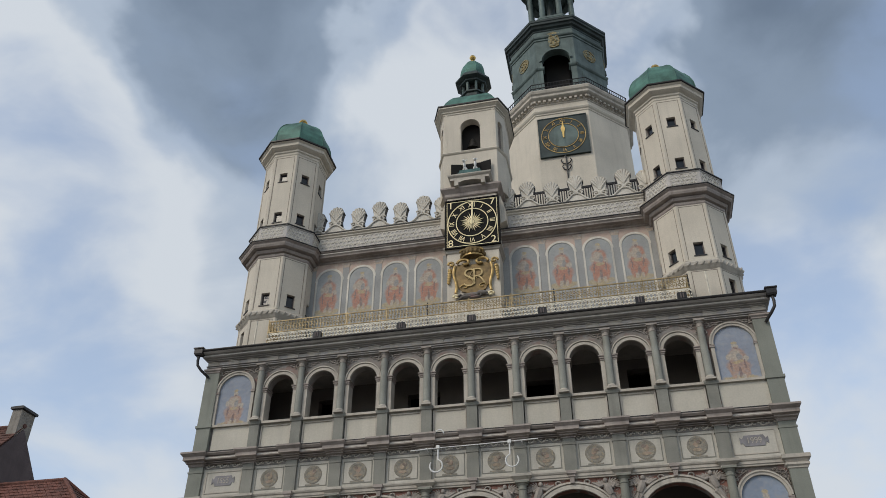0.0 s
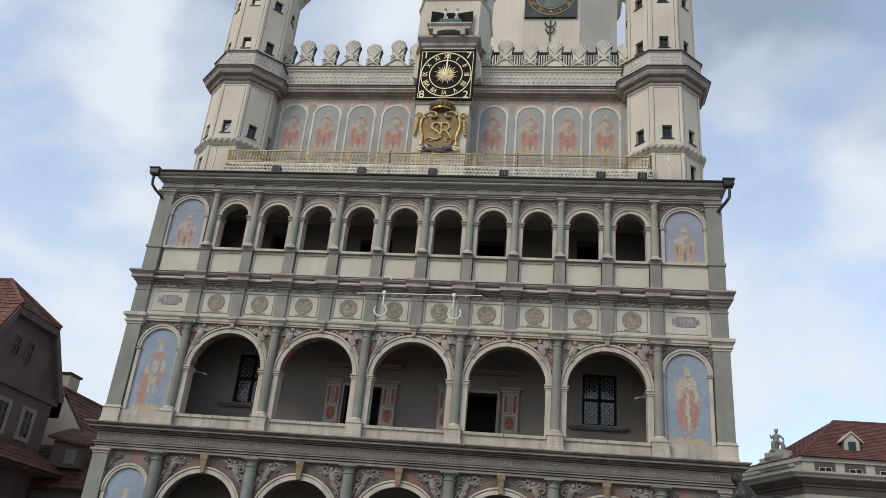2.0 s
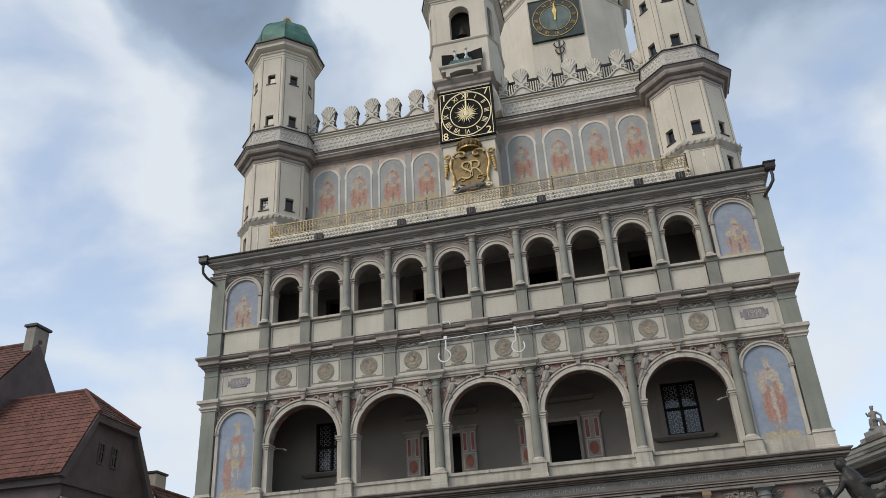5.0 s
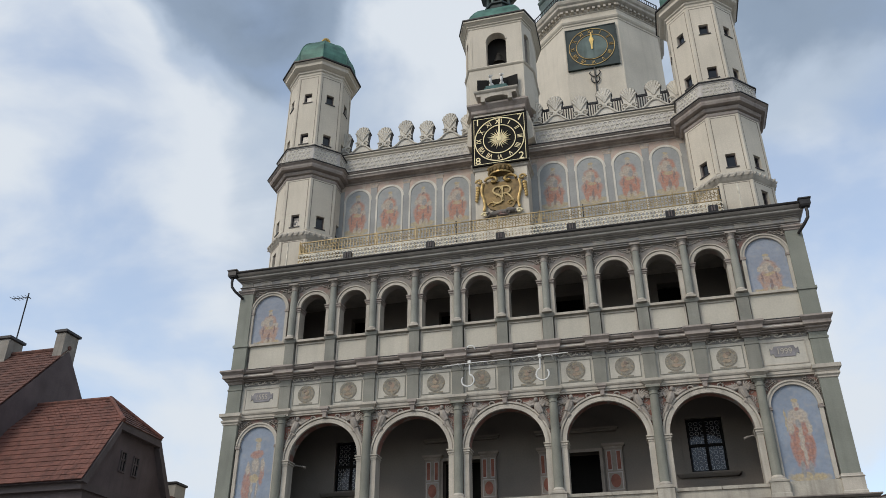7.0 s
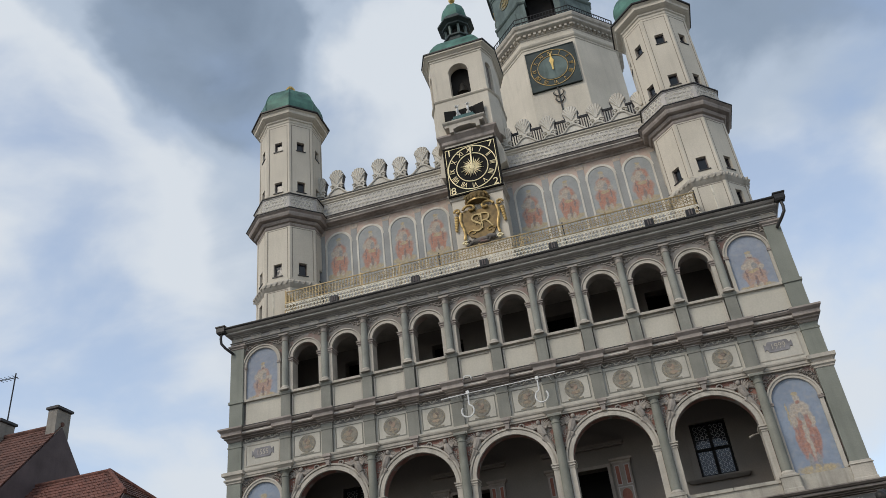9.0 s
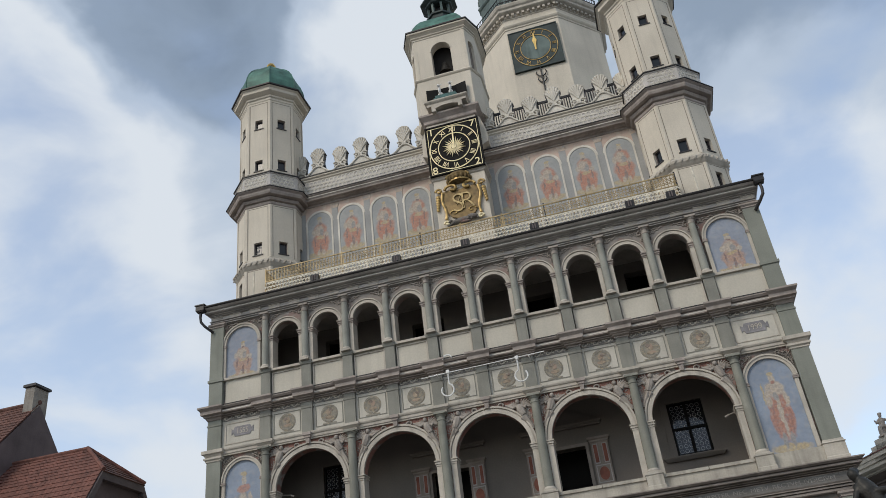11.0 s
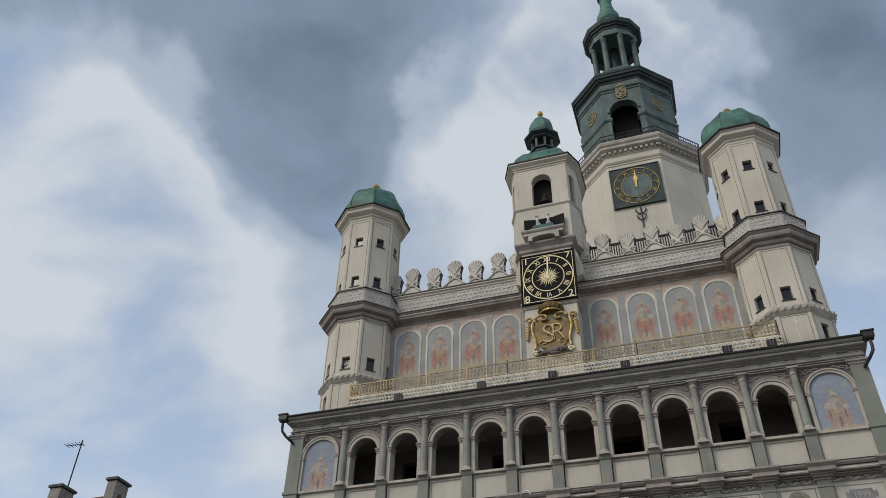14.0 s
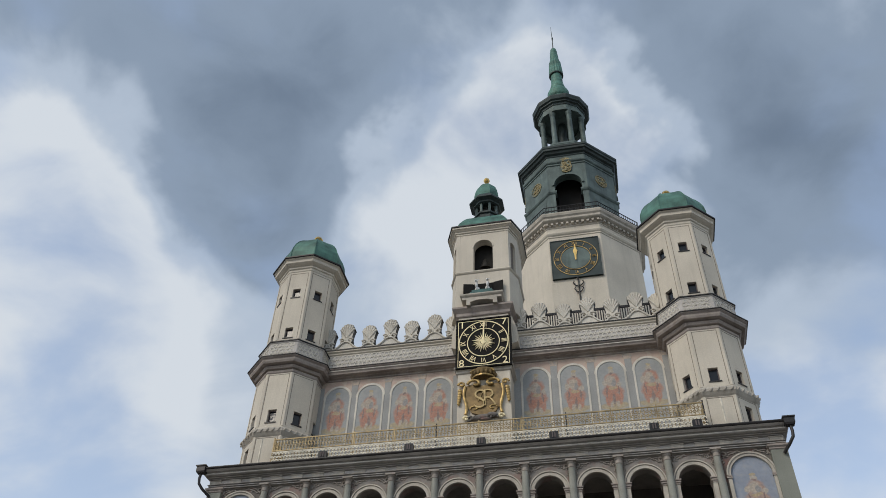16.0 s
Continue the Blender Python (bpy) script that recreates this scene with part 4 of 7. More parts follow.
for s in (-1, 1):
    for z0, z1, cap in ((0.9, 5.6, CORNICE), (6.97, 9.83, STONE), (12.57, 14.7, CORNICE)):
        a, b = sorted((s * 9.12, s * 9.62))
        part("corner_pilaster", moulding(a, b, 0.0, 0.5, [(0, z0), (0, z1 - 0.16)]), SAGE, hall)
        part("corner_capital", moulding(a, b, 0.0, 0.5, [(0.0, z1 - 0.16), (0.03, z1 - 0.14), (0.03, z1 - 0.1), (0.08, z1 - 0.06), (0.08, z1)]), cap, hall)
    a, b = sorted((s * 9.12, s * 9.62))
    part("corner_pedestal", moulding(a, b, 0.0, 0.5, [(0, 11.4), (0, 12.46), (0.04, 12.48), (0.04, 12.57)]), SAGE, hall)
    part("corner_pedestal", moulding(a, b, 0.0, 0.5, [(0.06, 6.38), (0.06, 6.5), (0.04, 6.52), (0.04, 6.86), (0.07, 6.88), (0.03, 6.92), (0.02, 6.97)]), STONE, hall)
    part("corner_pedestal", moulding(a, b, 0.0, 0.5, [(0.05, 0.0), (0.05, 0.85), (0.08, 0.9)]), STONE, hall)
    part("corner_pilaster", moulding(a, b, 0.0, 0.5, [(0, 10.05), (0, 10.88), (0.02, 10.89), (0.02, 10.94), (0, 10.95), (0, 11.18)]), SAGE, hall)
    part("impost_block", moulding(a, b, 0.0, 0.5, [(0.02, 9.83), (0.08, 9.92), (0.14, 9.95), (0.14, 10.06)]), STONE, hall)
    part("cornice_break", moulding(a, b, 0.0, 0.5, [(0.03, 11.1), (0.08, 11.17), (0.16, 11.19), (0.16, 11.24), (0.28, 11.26), (0.28, 11.37), (0.4, 11.45), (0.4, 11.505)], 0.5), CORNICE, hall)
    a, b = sorted((s * 7.6, s * 9.14))
    part("bay_wall", Geo().box(a, b, 0.14, 0.5, 0.0, 14.7), SPANGREY, hall)
    part("dado_wall", Geo().box(a + 0.1, b - 0.02, 0.11, 0.14, 11.42, 12.5), DADO, hall)
    part("frieze_wall", Geo().box(a, b, 0.1, 0.14, 9.9, 11.15), FRIEZEPANEL, hall)
    part("sill", Geo().box(a, b, 0.02, 0.14, 12.49, 12.57), STONE, hall)
    part("bay_plinth", Geo().box(a, b, 0.02, 0.14, 6.38, 6.84), PARAPETSTONE, hall)
    sgn = Geo()
    for c, d, e, f in ((a + 0.14, a + 0.17, 10.2, 10.93), (b - 0.17, b - 0.14, 10.2, 10.93), (a + 0.17, b - 0.17, 10.2, 10.23), (a + 0.17, b - 0.17, 10.9, 10.93)):
        sgn.box(c, d, 0.08, 0.11, e, f)
    part("panel_border", sgn, STONE, hall)
    part("frieze_ground", Geo().box(a + 0.05, b - 0.05, 0.085, 0.1, 11.02, 11.2), FRIEZE, hall)
    part("scroll_frieze", scr_me, STONE, hall, loc=(s * 8.37, 0, 0), scale=(1.3, 1, 1))
    pc = s * 8.37
    plaque = part("date_plaque", Geo().slab([(pc - 0.4, 10.5), (pc - 0.33, 10.56), (pc - 0.28, 10.44), (pc + 0.28, 10.44), (pc + 0.33, 10.56), (pc + 0.4, 10.5), (pc + 0.4, 10.72), (pc + 0.33, 10.66),
                  (pc + 0.28, 10.77), (pc - 0.28, 10.77), (pc - 0.33, 10.66), (pc - 0.4, 10.72)], 0.08, 0.11), VIOLET, hall, "violet-grey tablet with a year in pale figures")
    part("date", letters("1555" if s < 0 else "1999", 0.26, STONE, 0.006), STONE, plaque, loc=(pc, 0.075, 10.6), rot=(90, 0, 0), scale=(0.85, 1, 1))
    for cx, zb, zs, r, seated in ((s * 8.33, 6.86, 8.95, 0.64, False), (s * 8.42, 12.58, 13.82, 0.62, True), (s * 8.33, 1.0, 4.45, 0.64, False)):
        painted_arch("blind_arch", cx, zb, zs, r, 0.12, 0.16, FRESCO_TWO if seated else ((FRESCO_ONE if s > 0 else FRESCO_ARMOUR) if zb > 5 else FRESCO_LOW), "blind arch with a faded blue mural")
        g = Geo().ring(cx, zs, r - 0.01, r + 0.07, 0.05, 0.14, 22, 0, 180).ring(cx, zs, r + 0.07, r + 0.12, 0.02, 0.14, 22, 0, 180)
        for q in (-1, 1):
            c, d = sorted((cx + q * (r - 0.01), cx + q * (r + 0.1)))
            part("jamb", Geo().box(c, d, 0.05, 0.14, zb, zs - 0.1), STONE, hall)
        part("archivolt", g, STONE, hall)
        for q in (-1, 1):
            c, d = sorted((cx + q * (r - 0.03), cx + q * (r + 0.13)))
            part("impost", Geo().loft([rect(c, d, y, 0.14, zs + dz) for y, dz in ((0.02, -0.1), (0.02, -0.06), (0.045, -0.055), (0.045, -0.05), (0.03, -0.045), (0.03, -0.01))]), CORNICE, hall)
    for z in (9.55, 5.25):
        for q in (-1, 1):
            part("spandrel_relief", rel3 if z > 6 else rel2, RELIEF, hall, loc=(s * 8.33 + q * 0.6, 0.11, z), scale=(-q * 0.62, 1, 0.6))

# portals, doors and windows inside the first-floor loggia
def portal_pilaster(cx, w):
    h = part("portal_pilaster", Geo().box(cx - w / 2, cx + w / 2, BACK - 0.12, BACK, 6.4, 8.62), TAUPE, hall, "taupe door pilaster with red inlays")
    part("capital", moulding(cx - w / 2, cx + w / 2, BACK - 0.12, BACK, [(0, 8.62), (0.03, 8.66), (0.03, 8.7), (0.08, 8.74), (0.08, 8.8)]), TAUPE, h)
    for q in (-1, 1):
        xm = cx + q * w * 0.27
        part("inlay_border", Geo().box(xm - w * 0.15, xm + w * 0.15, BACK - 0.132, BACK - 0.1, 7.95, 8.58), PALECORNICE, h)
        part("inlay", Geo().box(xm - w * 0.1, xm + w * 0.1, BACK - 0.14, BACK - 0.1, 7.98, 8.55), BRICKRED, h)
    part("inlay_border", Geo().box(cx - w * 0.42, cx + w * 0.42, BACK - 0.13, BACK - 0.1, 7.34, 7.9), PALECORNICE, h)
    part("inlay_field", Geo().box(cx - w * 0.36, cx + w * 0.36, BACK - 0.135, BACK - 0.1, 7.37, 7.87), TAUPE, h)
    part("inlay", Geo().slab([(cx + w * 0.28 * math.cos(2 * math.pi * i / 20), 7.62 + 0.21 * math.sin(2 * math.pi * i / 20)) for i in range(20)], BACK - 0.145, BACK - 0.1), BRICKRED, h)


for cx, w in ((-2.91, 0.5), (-1.0, 0.5), (0.92, 0.5), (3.05, 0.55)):
    portal_pilaster(cx, w)
for x0, x1, z0, z1 in DOORS1:
    g = Geo()
    for a, b, c, d in ((x0 - 0.1, x0, 6.4, z1 + 0.1), (x1, x1 + 0.1, 6.4, z1 + 0.1), (x0, x1, z1, z1 + 0.1)):
        g.box(a, b, BACK - 0.05, BACK + 0.1, c, d)
    part("door_surround", g, TAUPE, hall)
    part("door_header", moulding(x0 - 0.6, x1 + 0.6, BACK - 0.14, BACK, [(0, 9.22), (0, 9.27), (0.04, 9.3), (0.07, 9.33), (0.07, 9.37)]), LOGGIA, hall)
    part("door_pediment", Geo().slab([(x0 - 0.62, 9.37), (x1 + 0.62, 9.37), ((x0 + x1) / 2, 9.95)], BACK - 0.1, BACK), LOGGIA, hall)


def window(parent, x0, x1, z0, z1, y, cols=2, rows=2, frame_mat=BLACK):
    # the backing is painted near-black for the dark behind the panes
    w = part("window", Geo().box(x0 - 0.002, x1 + 0.002, y + 0.16, y + 0.2, z0 - 0.002, z1 + 0.002), UNLITBLACK, parent, "dark window with glazing bars")
    g = Geo()
    t = 0.05
    for a, b, c, d in ((x0, x0 + t, z0, z1), (x1 - t, x1, z0, z1), (x0 + t, x1 - t, z0, z0 + t), (x0 + t, x1 - t, z1 - t, z1)):
        g.box(a, b, y + 0.04, y + 0.15, c, d)
    part("window_frame", g, frame_mat, w)
    for i in range(cols):
        for j in range(rows):
            a, b = x0 + t + (x1 - x0 - 2 * t) * i / cols, x0 + t + (x1 - x0 - 2 * t) * (i + 1) / cols
            c, d = z0 + t + (z1 - z0 - 2 * t) * j / rows, z0 + t + (z1 - z0 - 2 * t) * (j + 1) / rows
            part("pane", Geo().box(a + 0.02, b - 0.02, y + 0.09, y + 0.1, c + 0.02, d - 0.02), GLASS, w)
    for i in range(1, cols):
        xm = x0 + t + (x1 - x0 - 2 * t) * i / cols
        part("glazing_bar", Geo().box(xm - 0.05, xm + 0.05, y + 0.05, y + 0.13, z0 + t, z1 - t), frame_mat, w)
    for j in range(1, rows):
        zm = z0 + t + (z1 - z0 - 2 * t) * j / rows
        part("glazing_bar", Geo().box(x0 + t, x1 - t, y + 0.055, y + 0.125, zm - 0.045, zm + 0.045), frame_mat, w)
    return w


for x0, x1, z0, z1 in WINS1:
    win = window(hall, x0, x1, z0, z1, BACK)
    lead = Geo()
    nx, nz_ = max(2, int((x1 - x0 - 0.14) / 0.15)), max(2, int((z1 - z0 - 0.14) / 0.15))
    for i in range(nx):
        for j in range(nz_):
            lead.ring(x0 + 0.07 + (x1 - x0 - 0.14) * (i + 0.5) / nx, z0 + 0.07 + (z1 - z0 - 0.14) * (j + 0.5) / nz_, 0.05, 0.064, BACK + 0.082, BACK + 0.092, 10)
    # real leading, its pale tone doubling as painted reflections
    part("leading", lead, LEADING, win, "grey leading round small roundels", kind="stuff")
    part("window_sill", moulding(x0 - 0.4, x1 + 0.28, BACK - 0.14, BACK, [(-0.04, z0 - 0.16), (0, z0 - 0.12), (0.04, z0 - 0.08), (0.06, z0 - 0.05), (0.06, z0 - 0.02)]), LOGGIA, hall)
    g = Geo()
    for a, b, c, d in ((x0 - 0.2, x0, z0, z1 + 0.15), (x1, x1 + 0.2, z0, z1 + 0.15), (x0, x1, z1, z1 + 0.15)):
        g.box(a, b, BACK - 0.05, BACK, c, d)
    part("window_surround", g, LOGGIA, hall)

# ---------------- attic over the loggias ----------------
AY = 2.0
part("attic_wall", Geo().box(-7.2, 7.2, AY, AY + 0.6, 15.1, 20.2), PINK, hall, "attic wall with faded rose and blue murals")
NICHE = [-6.07, -4.72, -3.335, -1.96, 1.835, 3.255, 4.65, 6.045]
for i, cx in enumerate(NICHE):
    painted_arch("painted_niche", cx, 16.2, 19.26, 0.5, AY - 0.012, AY + 0.02, FRESCO_TOP, "flat painted niche in pale blue-grey", 17.78)
    part("niche_border", Geo().ring(cx, 19.26, 0.5, 0.57, AY - 0.035, AY + 0.02, 24, 0, 180).ring(cx, 19.26, 0.57, 0.6, AY - 0.02, AY + 0.02, 24, 0, 180), CRESTSTONE, hall)
    for q in (-1, 1):
        c, d = sorted((cx + q * 0.5, cx + q * 0.57))
        part("niche_border", Geo().box(c, d, AY - 0.035, AY + 0.02, 16.2, 19.26), CRESTSTONE, hall)
for cx in (-6.8, -5.4, -4.025, -2.65, -1.25, 1.12, 2.55, 3.95, 5.35, 6.75):
    part("painted_pilaster", Geo().box(cx - 0.13, cx + 0.13, AY - 0.016, AY + 0.02, 15.3, 19.82), BLUEGREY, hall)
    part("painted_capital", Geo().slab([(cx - 0.13, 19.82), (cx + 0.13, 19.82), (cx + 0.2, 20.05), (cx - 0.2, 20.05)], AY - 0.02, AY + 0.02), FLESH, hall)
for x0, x1 in ((-7.2, -1.05), (1.05, 7.2)):
    part("attic_cornice", moulding(x0, x1, AY, AY + 0.6, [(0.0, 20.08), (0.04, 20.1), (0.04, 20.16), (0.14, 20.19), (0.16, 20.215), (0.32, 20.22), (0.34, 20.28), (0.38, 20.32), (0.38, 20.37), (0.44, 20.41), (0.44, 20.44)]), CORNICE, hall)
    part("cornice_fillet", moulding(x0, x1, AY, AY + 0.6, [(0.3, 20.33), (0.388, 20.331), (0.388, 20.366), (0.3, 20.368)]), CRESTSTONE, hall)
    part("cornice_flashing", moulding(x0, x1, AY, AY + 0.6, [(0.4, 20.438), (0.47, 20.44), (0.47, 20.475), (0.05, 20.53)]), LEAD, hall)
    part("cornice_flashing", moulding(x0, x1, AY - 0.03, AY + 0.6, [(0.1, 21.558), (0.15, 21.56), (0.15, 21.6), (0.0, 21.63)]), LEAD, hall)
    part("band_wall", Geo().box(x0, x1, AY - 0.03, AY + 0.6, 20.45, 21.42), BANDGREY, hall)
    part("band_cap", moulding(x0, x1, AY - 0.03, AY + 0.6, [(0.0, 21.36), (0.05, 21.4), (0.05, 21.46), (0.12, 21.5), (0.12, 21.56), (0.0, 21.6)]), CREAM, hall)


def ring_band(length, z0, z1, rows):
    """Interlaced rings in low relief along a band of that length."""
    g = Geo()
    r = (z1 - z0) / rows * 0.56
    step = r * 1.62
    n = max(1, int(length / step))
    for j in range(rows):
        zc = z0 + (z1 - z0) * (j + 0.5) / rows
        for i in range(n):
            x = -length / 2 + length * (i + 0.5) / n + (step * 0.5 if j % 2 else 0)
            if x + r > length / 2:
                continue
            g.ring(x, zc, r * 0.66, r, -0.016 - 0.003 * ((i + j) % 2), 0.004, 10)
    return g


rb_me = ring_band(5.7, 20.56, 21.34, 4).mesh("ring_relief")
for cx in (-4.2, 4.2):
    part("ring_relief", rb_me, CRESTSTONE, hall, "low relief of interlaced rings", loc=(cx, AY - 0.034, 0), kind="stuff")

# crest of shells
HALF = [(-0.08, 0.27), (0.0, 0.255), (0.1, 0.235), (0.2, 0.235), (0.3, 0.25), (0.38, 0.265), (0.45, 0.28), (0.52, 0.29)]     # height, half width of the fan up to its shoulder
FAN = [(x_, z_) for z_, x_ in HALF]


def fan_rim(u, grow_=0.0):
    """Rim of the fan, u from 0 at one shoulder to 1 at the other: seven lobes round an oval."""
    an = math.pi * (1.0 - u)
    lobe = 0.93 + 0.09 * abs(math.sin(3.5 * 2 * math.pi * u / 2 * 1.0 + 0.0))
    return (0.315 * lobe + grow_) * math.cos(an), 0.52 + (0.35 * lobe + grow_) * math.sin(an)


def fan_outline(grow_=0.0):
    left = [(-x_ - grow_, z_) for x_, z_ in FAN]
    return left + [fan_rim(k / 42, grow_) for k in range(1, 42)] + [(x_ + grow_, z_) for x_, z_ in reversed(FAN)]


shell_me = Geo().slab(fan_outline(), 0.03, 0.24).mesh("shell", True)
edge_me = Geo().slab(fan_outline(0.014), 0.05, 0.26).mesh("shell_flashing")
rib_mes = []
for k in range(7):
    u = (k + 0.5) / 7
    ex, ez = fan_rim(u)
    side_ = (u - 0.5) * 2
    pts = [(0.2 * side_ * v + (ex - 0.2 * side_) * v ** 1.5, 0.03 - 0.02 * math.sin(v * 3.0), 0.12 + 0.08 * (1 - abs(side_)) * v + (ez - 0.12 - 0.08 * (1 - abs(side_))) * v ** (0.8 + 0.25 * abs(side_))) for v in (0.04, 0.25, 0.45, 0.65, 0.82, 0.94)]
    rib_mes.append(Geo().tube(pts, lambda v: 0.024 + 0.038 * v, 7).mesh("rib", True))
vol = Geo()
for q in (-1, 1):
    vol.tube([(q * (0.17 + (0.155 - 0.0125 * i) * math.cos(i * 0.8 + 0.6)), -0.01, -0.06 + (0.155 - 0.0125 * i) * math.sin(i * 0.8 + 0.6)) for i in range(11)], 0.036, 6)
vol_me = vol.mesh("volute", True)
CREST = [(-6.85, 0), (-6.05, 1), (-5.06, 0), (-4.14, 1), (-3.22, 0), (-2.23, 1), (-1.45, 0), (1.32, 0), (2.14, 1), (3.12, 0), (4.09, 1), (5.04, 0), (6.0, 1), (6.82, 0)]
for lo, hi in ((-7.0, -1.2), (1.1, 6.95)):
    pts = []
    n = 110
    for i in range(n + 1):
        x = lo + (hi - lo) * i / n
        z = 21.7
        for cx, up in CREST:
            if up:      # a steep swell under each tall shell, a low one under the others
                z = max(z, 21.68 + 0.4 * math.exp(-(abs(x - cx) / 0.36) ** 2.4))
            else:
                z = max(z, 21.68 + 0.2 * math.exp(-(abs(x - cx) / 0.24) ** 4))
        pts.append((x, z))
    part("crest_base", Geo().slab([(hi, 21.56), (lo, 21.56)] + pts, AY + 0.02, AY + 0.2), CRESTSTONE, hall)
    part("crest_coping", Geo().tube([(x, AY + 0.0, z + 0.0) for x, z in pts], 0.042, 6), CRESTSTONE, hall)
    part("crest_flashing", Geo().tube([(x, AY + 0.14, z + 0.02) for x, z in pts], 0.075, 6), LEAD, hall)
for cx, up in CREST:
    h = part("shell", shell_me, CRESTSTONE, hall, loc=(cx, AY, 22.18 if up else 21.99))
    part("shell_flashing", edge_me, LEAD, h, "dark metal flashing over the rim")
    part("volute", vol_me, CRESTSTONE, h)
    for rib_me in rib_mes:
        part("rib", rib_me, CRESTSTONE, h)

# ---------------- corner turrets ----------------
Z0 = 15.2


def holed_face(a, z0, z1, holes, thick=0.22):
    w = a * T8
    return holed_wall(-w, w, z0, z1, -a, -a + thick, [(x0, x1, c, d) for x0, x1, c, d in holes])


def build_turret(side):
    cx = side * 8.1
    t = thing("corner_turret", (cx, 1.9, Z0), "cream octagonal corner turret with a green copper dome", "turret", "corner turrets")
    a = 1.24
    big = a + 0.03
    # near-black prism paints in the turret's dark inside
    part("core", octo_moulding([(a - 0.4, 0.0), (a - 0.4, 10.0)]), UNLITBLACK, t)
    hole = 0.17
    up = holed_face(a - 0.02, 6.0, 10.2, [(-hole, hole, 6.4, 6.92), (-hole, hole, 8.55, 9.02)]).mesh("shaft_face")
    mid = holed_face(big, 2.1, 4.8, [(-hole, hole, 2.4, 2.95)]).mesh("shaft_face")
    low = holed_face(big, 0.0, 1.95, []).mesh("shaft_face")
    low_w = holed_face(big, 0.0, 1.95, [(-hole, hole, 0.75, 1.5)]).mesh("shaft_face")
    w = a * T8
    strips = {}
    for z0, z1, aa, key in ((0.05, 1.8, big, "l"), (2.2, 4.6, big, "m"), (6.3, 9.95, a - 0.02, "u")):
        g, jg = Geo(), Geo()
        ww = aa * T8
        g.box(ww - 0.075, ww + 0.004, -aa - 0.014, -aa + 0.02, z0, z1)
        for q in (-1, 1):
            c, d = sorted((q * (ww - 0.11), q * (ww - 0.09)))
            # thin raised bars, coloured as shaded grooves beside the corner strips
            jg.box(c, d, -aa - 0.006, -aa + 0.02, z0 + 0.05, z1 - 0.05)
        jg.box(-ww + 0.11, ww - 0.11, -aa - 0.006, -aa + 0.02, z1 - 0.07, z1 - 0.05)
        strips[key] = g.mesh("corner_strip")
        strips[key + "j"] = jg.mesh("joint_line")
    fr = {}
    for k in range(8):
        ang = 45 * k
        f = part("shaft_face", up, CREAM, t, rot=(0, 0, ang))
        for q in (-1, 1):
            part("corner_strip", strips["u"], CREAM, t, rot=(0, 0, ang), scale=(q, 1, 1))
        part("joint_line", strips["uj"], GROOVESHADE, t, rot=(0, 0, ang))
        part("shaft_face", mid, CREAM, t, rot=(0, 0, ang))
        for q in (-1, 1):
            part("corner_strip", strips["m"], CREAM, t, rot=(0, 0, ang), scale=(q, 1, 1))
        part("joint_line", strips["mj"], GROOVESHADE, t, rot=(0, 0, ang))
        outer = (k == 1 and side > 0) or (k == 7 and side < 0)
        part("shaft_face", low_w if outer else low, CREAM, t, rot=(0, 0, ang))
        for q in (-1, 1):
            part("corner_strip", strips["l"], CREAM, t, rot=(0, 0, ang), scale=(q, 1, 1))
        part("joint_line", strips["lj"], GROOVESHADE, t, rot=(0, 0, ang))
        if k in (0, 1, 2, 6, 7):
            wins = [(6.4, 6.92, a - 0.02), (8.55, 9.02, a - 0.02), (2.4, 2.95, big)] + ([(0.75, 1.5, big)] if outer else [])
            for z0, z1, aa in wins:
                g = Geo()
                for c, d, e, h in ((-hole, -hole + 0.035, z0, z1), (hole - 0.035, hole, z0, z1), (-hole, hole, z0, z0 + 0.035), (-hole, hole, z1 - 0.035, z1)):
                    g.box(c, d, -aa + 0.1, -aa + 0.15, e, h)
                wn_ = part("window", g, DARKTRIM, t, "small square window with a dark frame", rot=(0, 0, ang))
                part("pane", Geo().box(-hole, hole, -aa + 0.13, -aa + 0.14, z0, z1), GLASS, wn_)
                part("window_sill", Geo().box(-hole - 0.05, hole + 0.05, -aa - 0.03, -aa + 0.1, z0 - 0.04, z0), LEAD, wn_)
        part("ring_relief", fr.setdefault("r", ring_band(2 * (a + 0.15) * T8 - 0.04, 5.36, 5.98, 4).mesh("ring_relief")), CRESTSTONE, t, rot=(0, 0, ang), loc=(math.sin(radians(ang)) * (a + 0.15), -math.cos(radians(ang)) * (a + 0.15), 0), kind="stuff")
    part("base_moulding", octo_moulding([(big + 0.02, -0.05), (big + 0.02, 0.1), (big, 0.12)]), CREAM, t)
    part("rope_band", octo_moulding([(big, 1.78), (big + 0.05, 1.84), (big + 0.12, 1.95), (big + 0.12, 2.05), (big + 0.05, 2.14), (big, 2.18)]), STONE, t)
    rope = Geo()
    for k in range(8):
        an = radians(45 * k)
        for i in range(5):
            u = (-0.4 + 0.2 * i) * 2 * (big + 0.12) * T8
            px, py = math.cos(an) * u + math.sin(an) * (big + 0.12), math.sin(an) * u - math.cos(an) * (big + 0.12)
            rope.blob((px, py, 2.0), (0.045, 0.045, 0.1), 38, 6, 4)
    part("rope_twist", rope, STONE, t, kind="stuff")
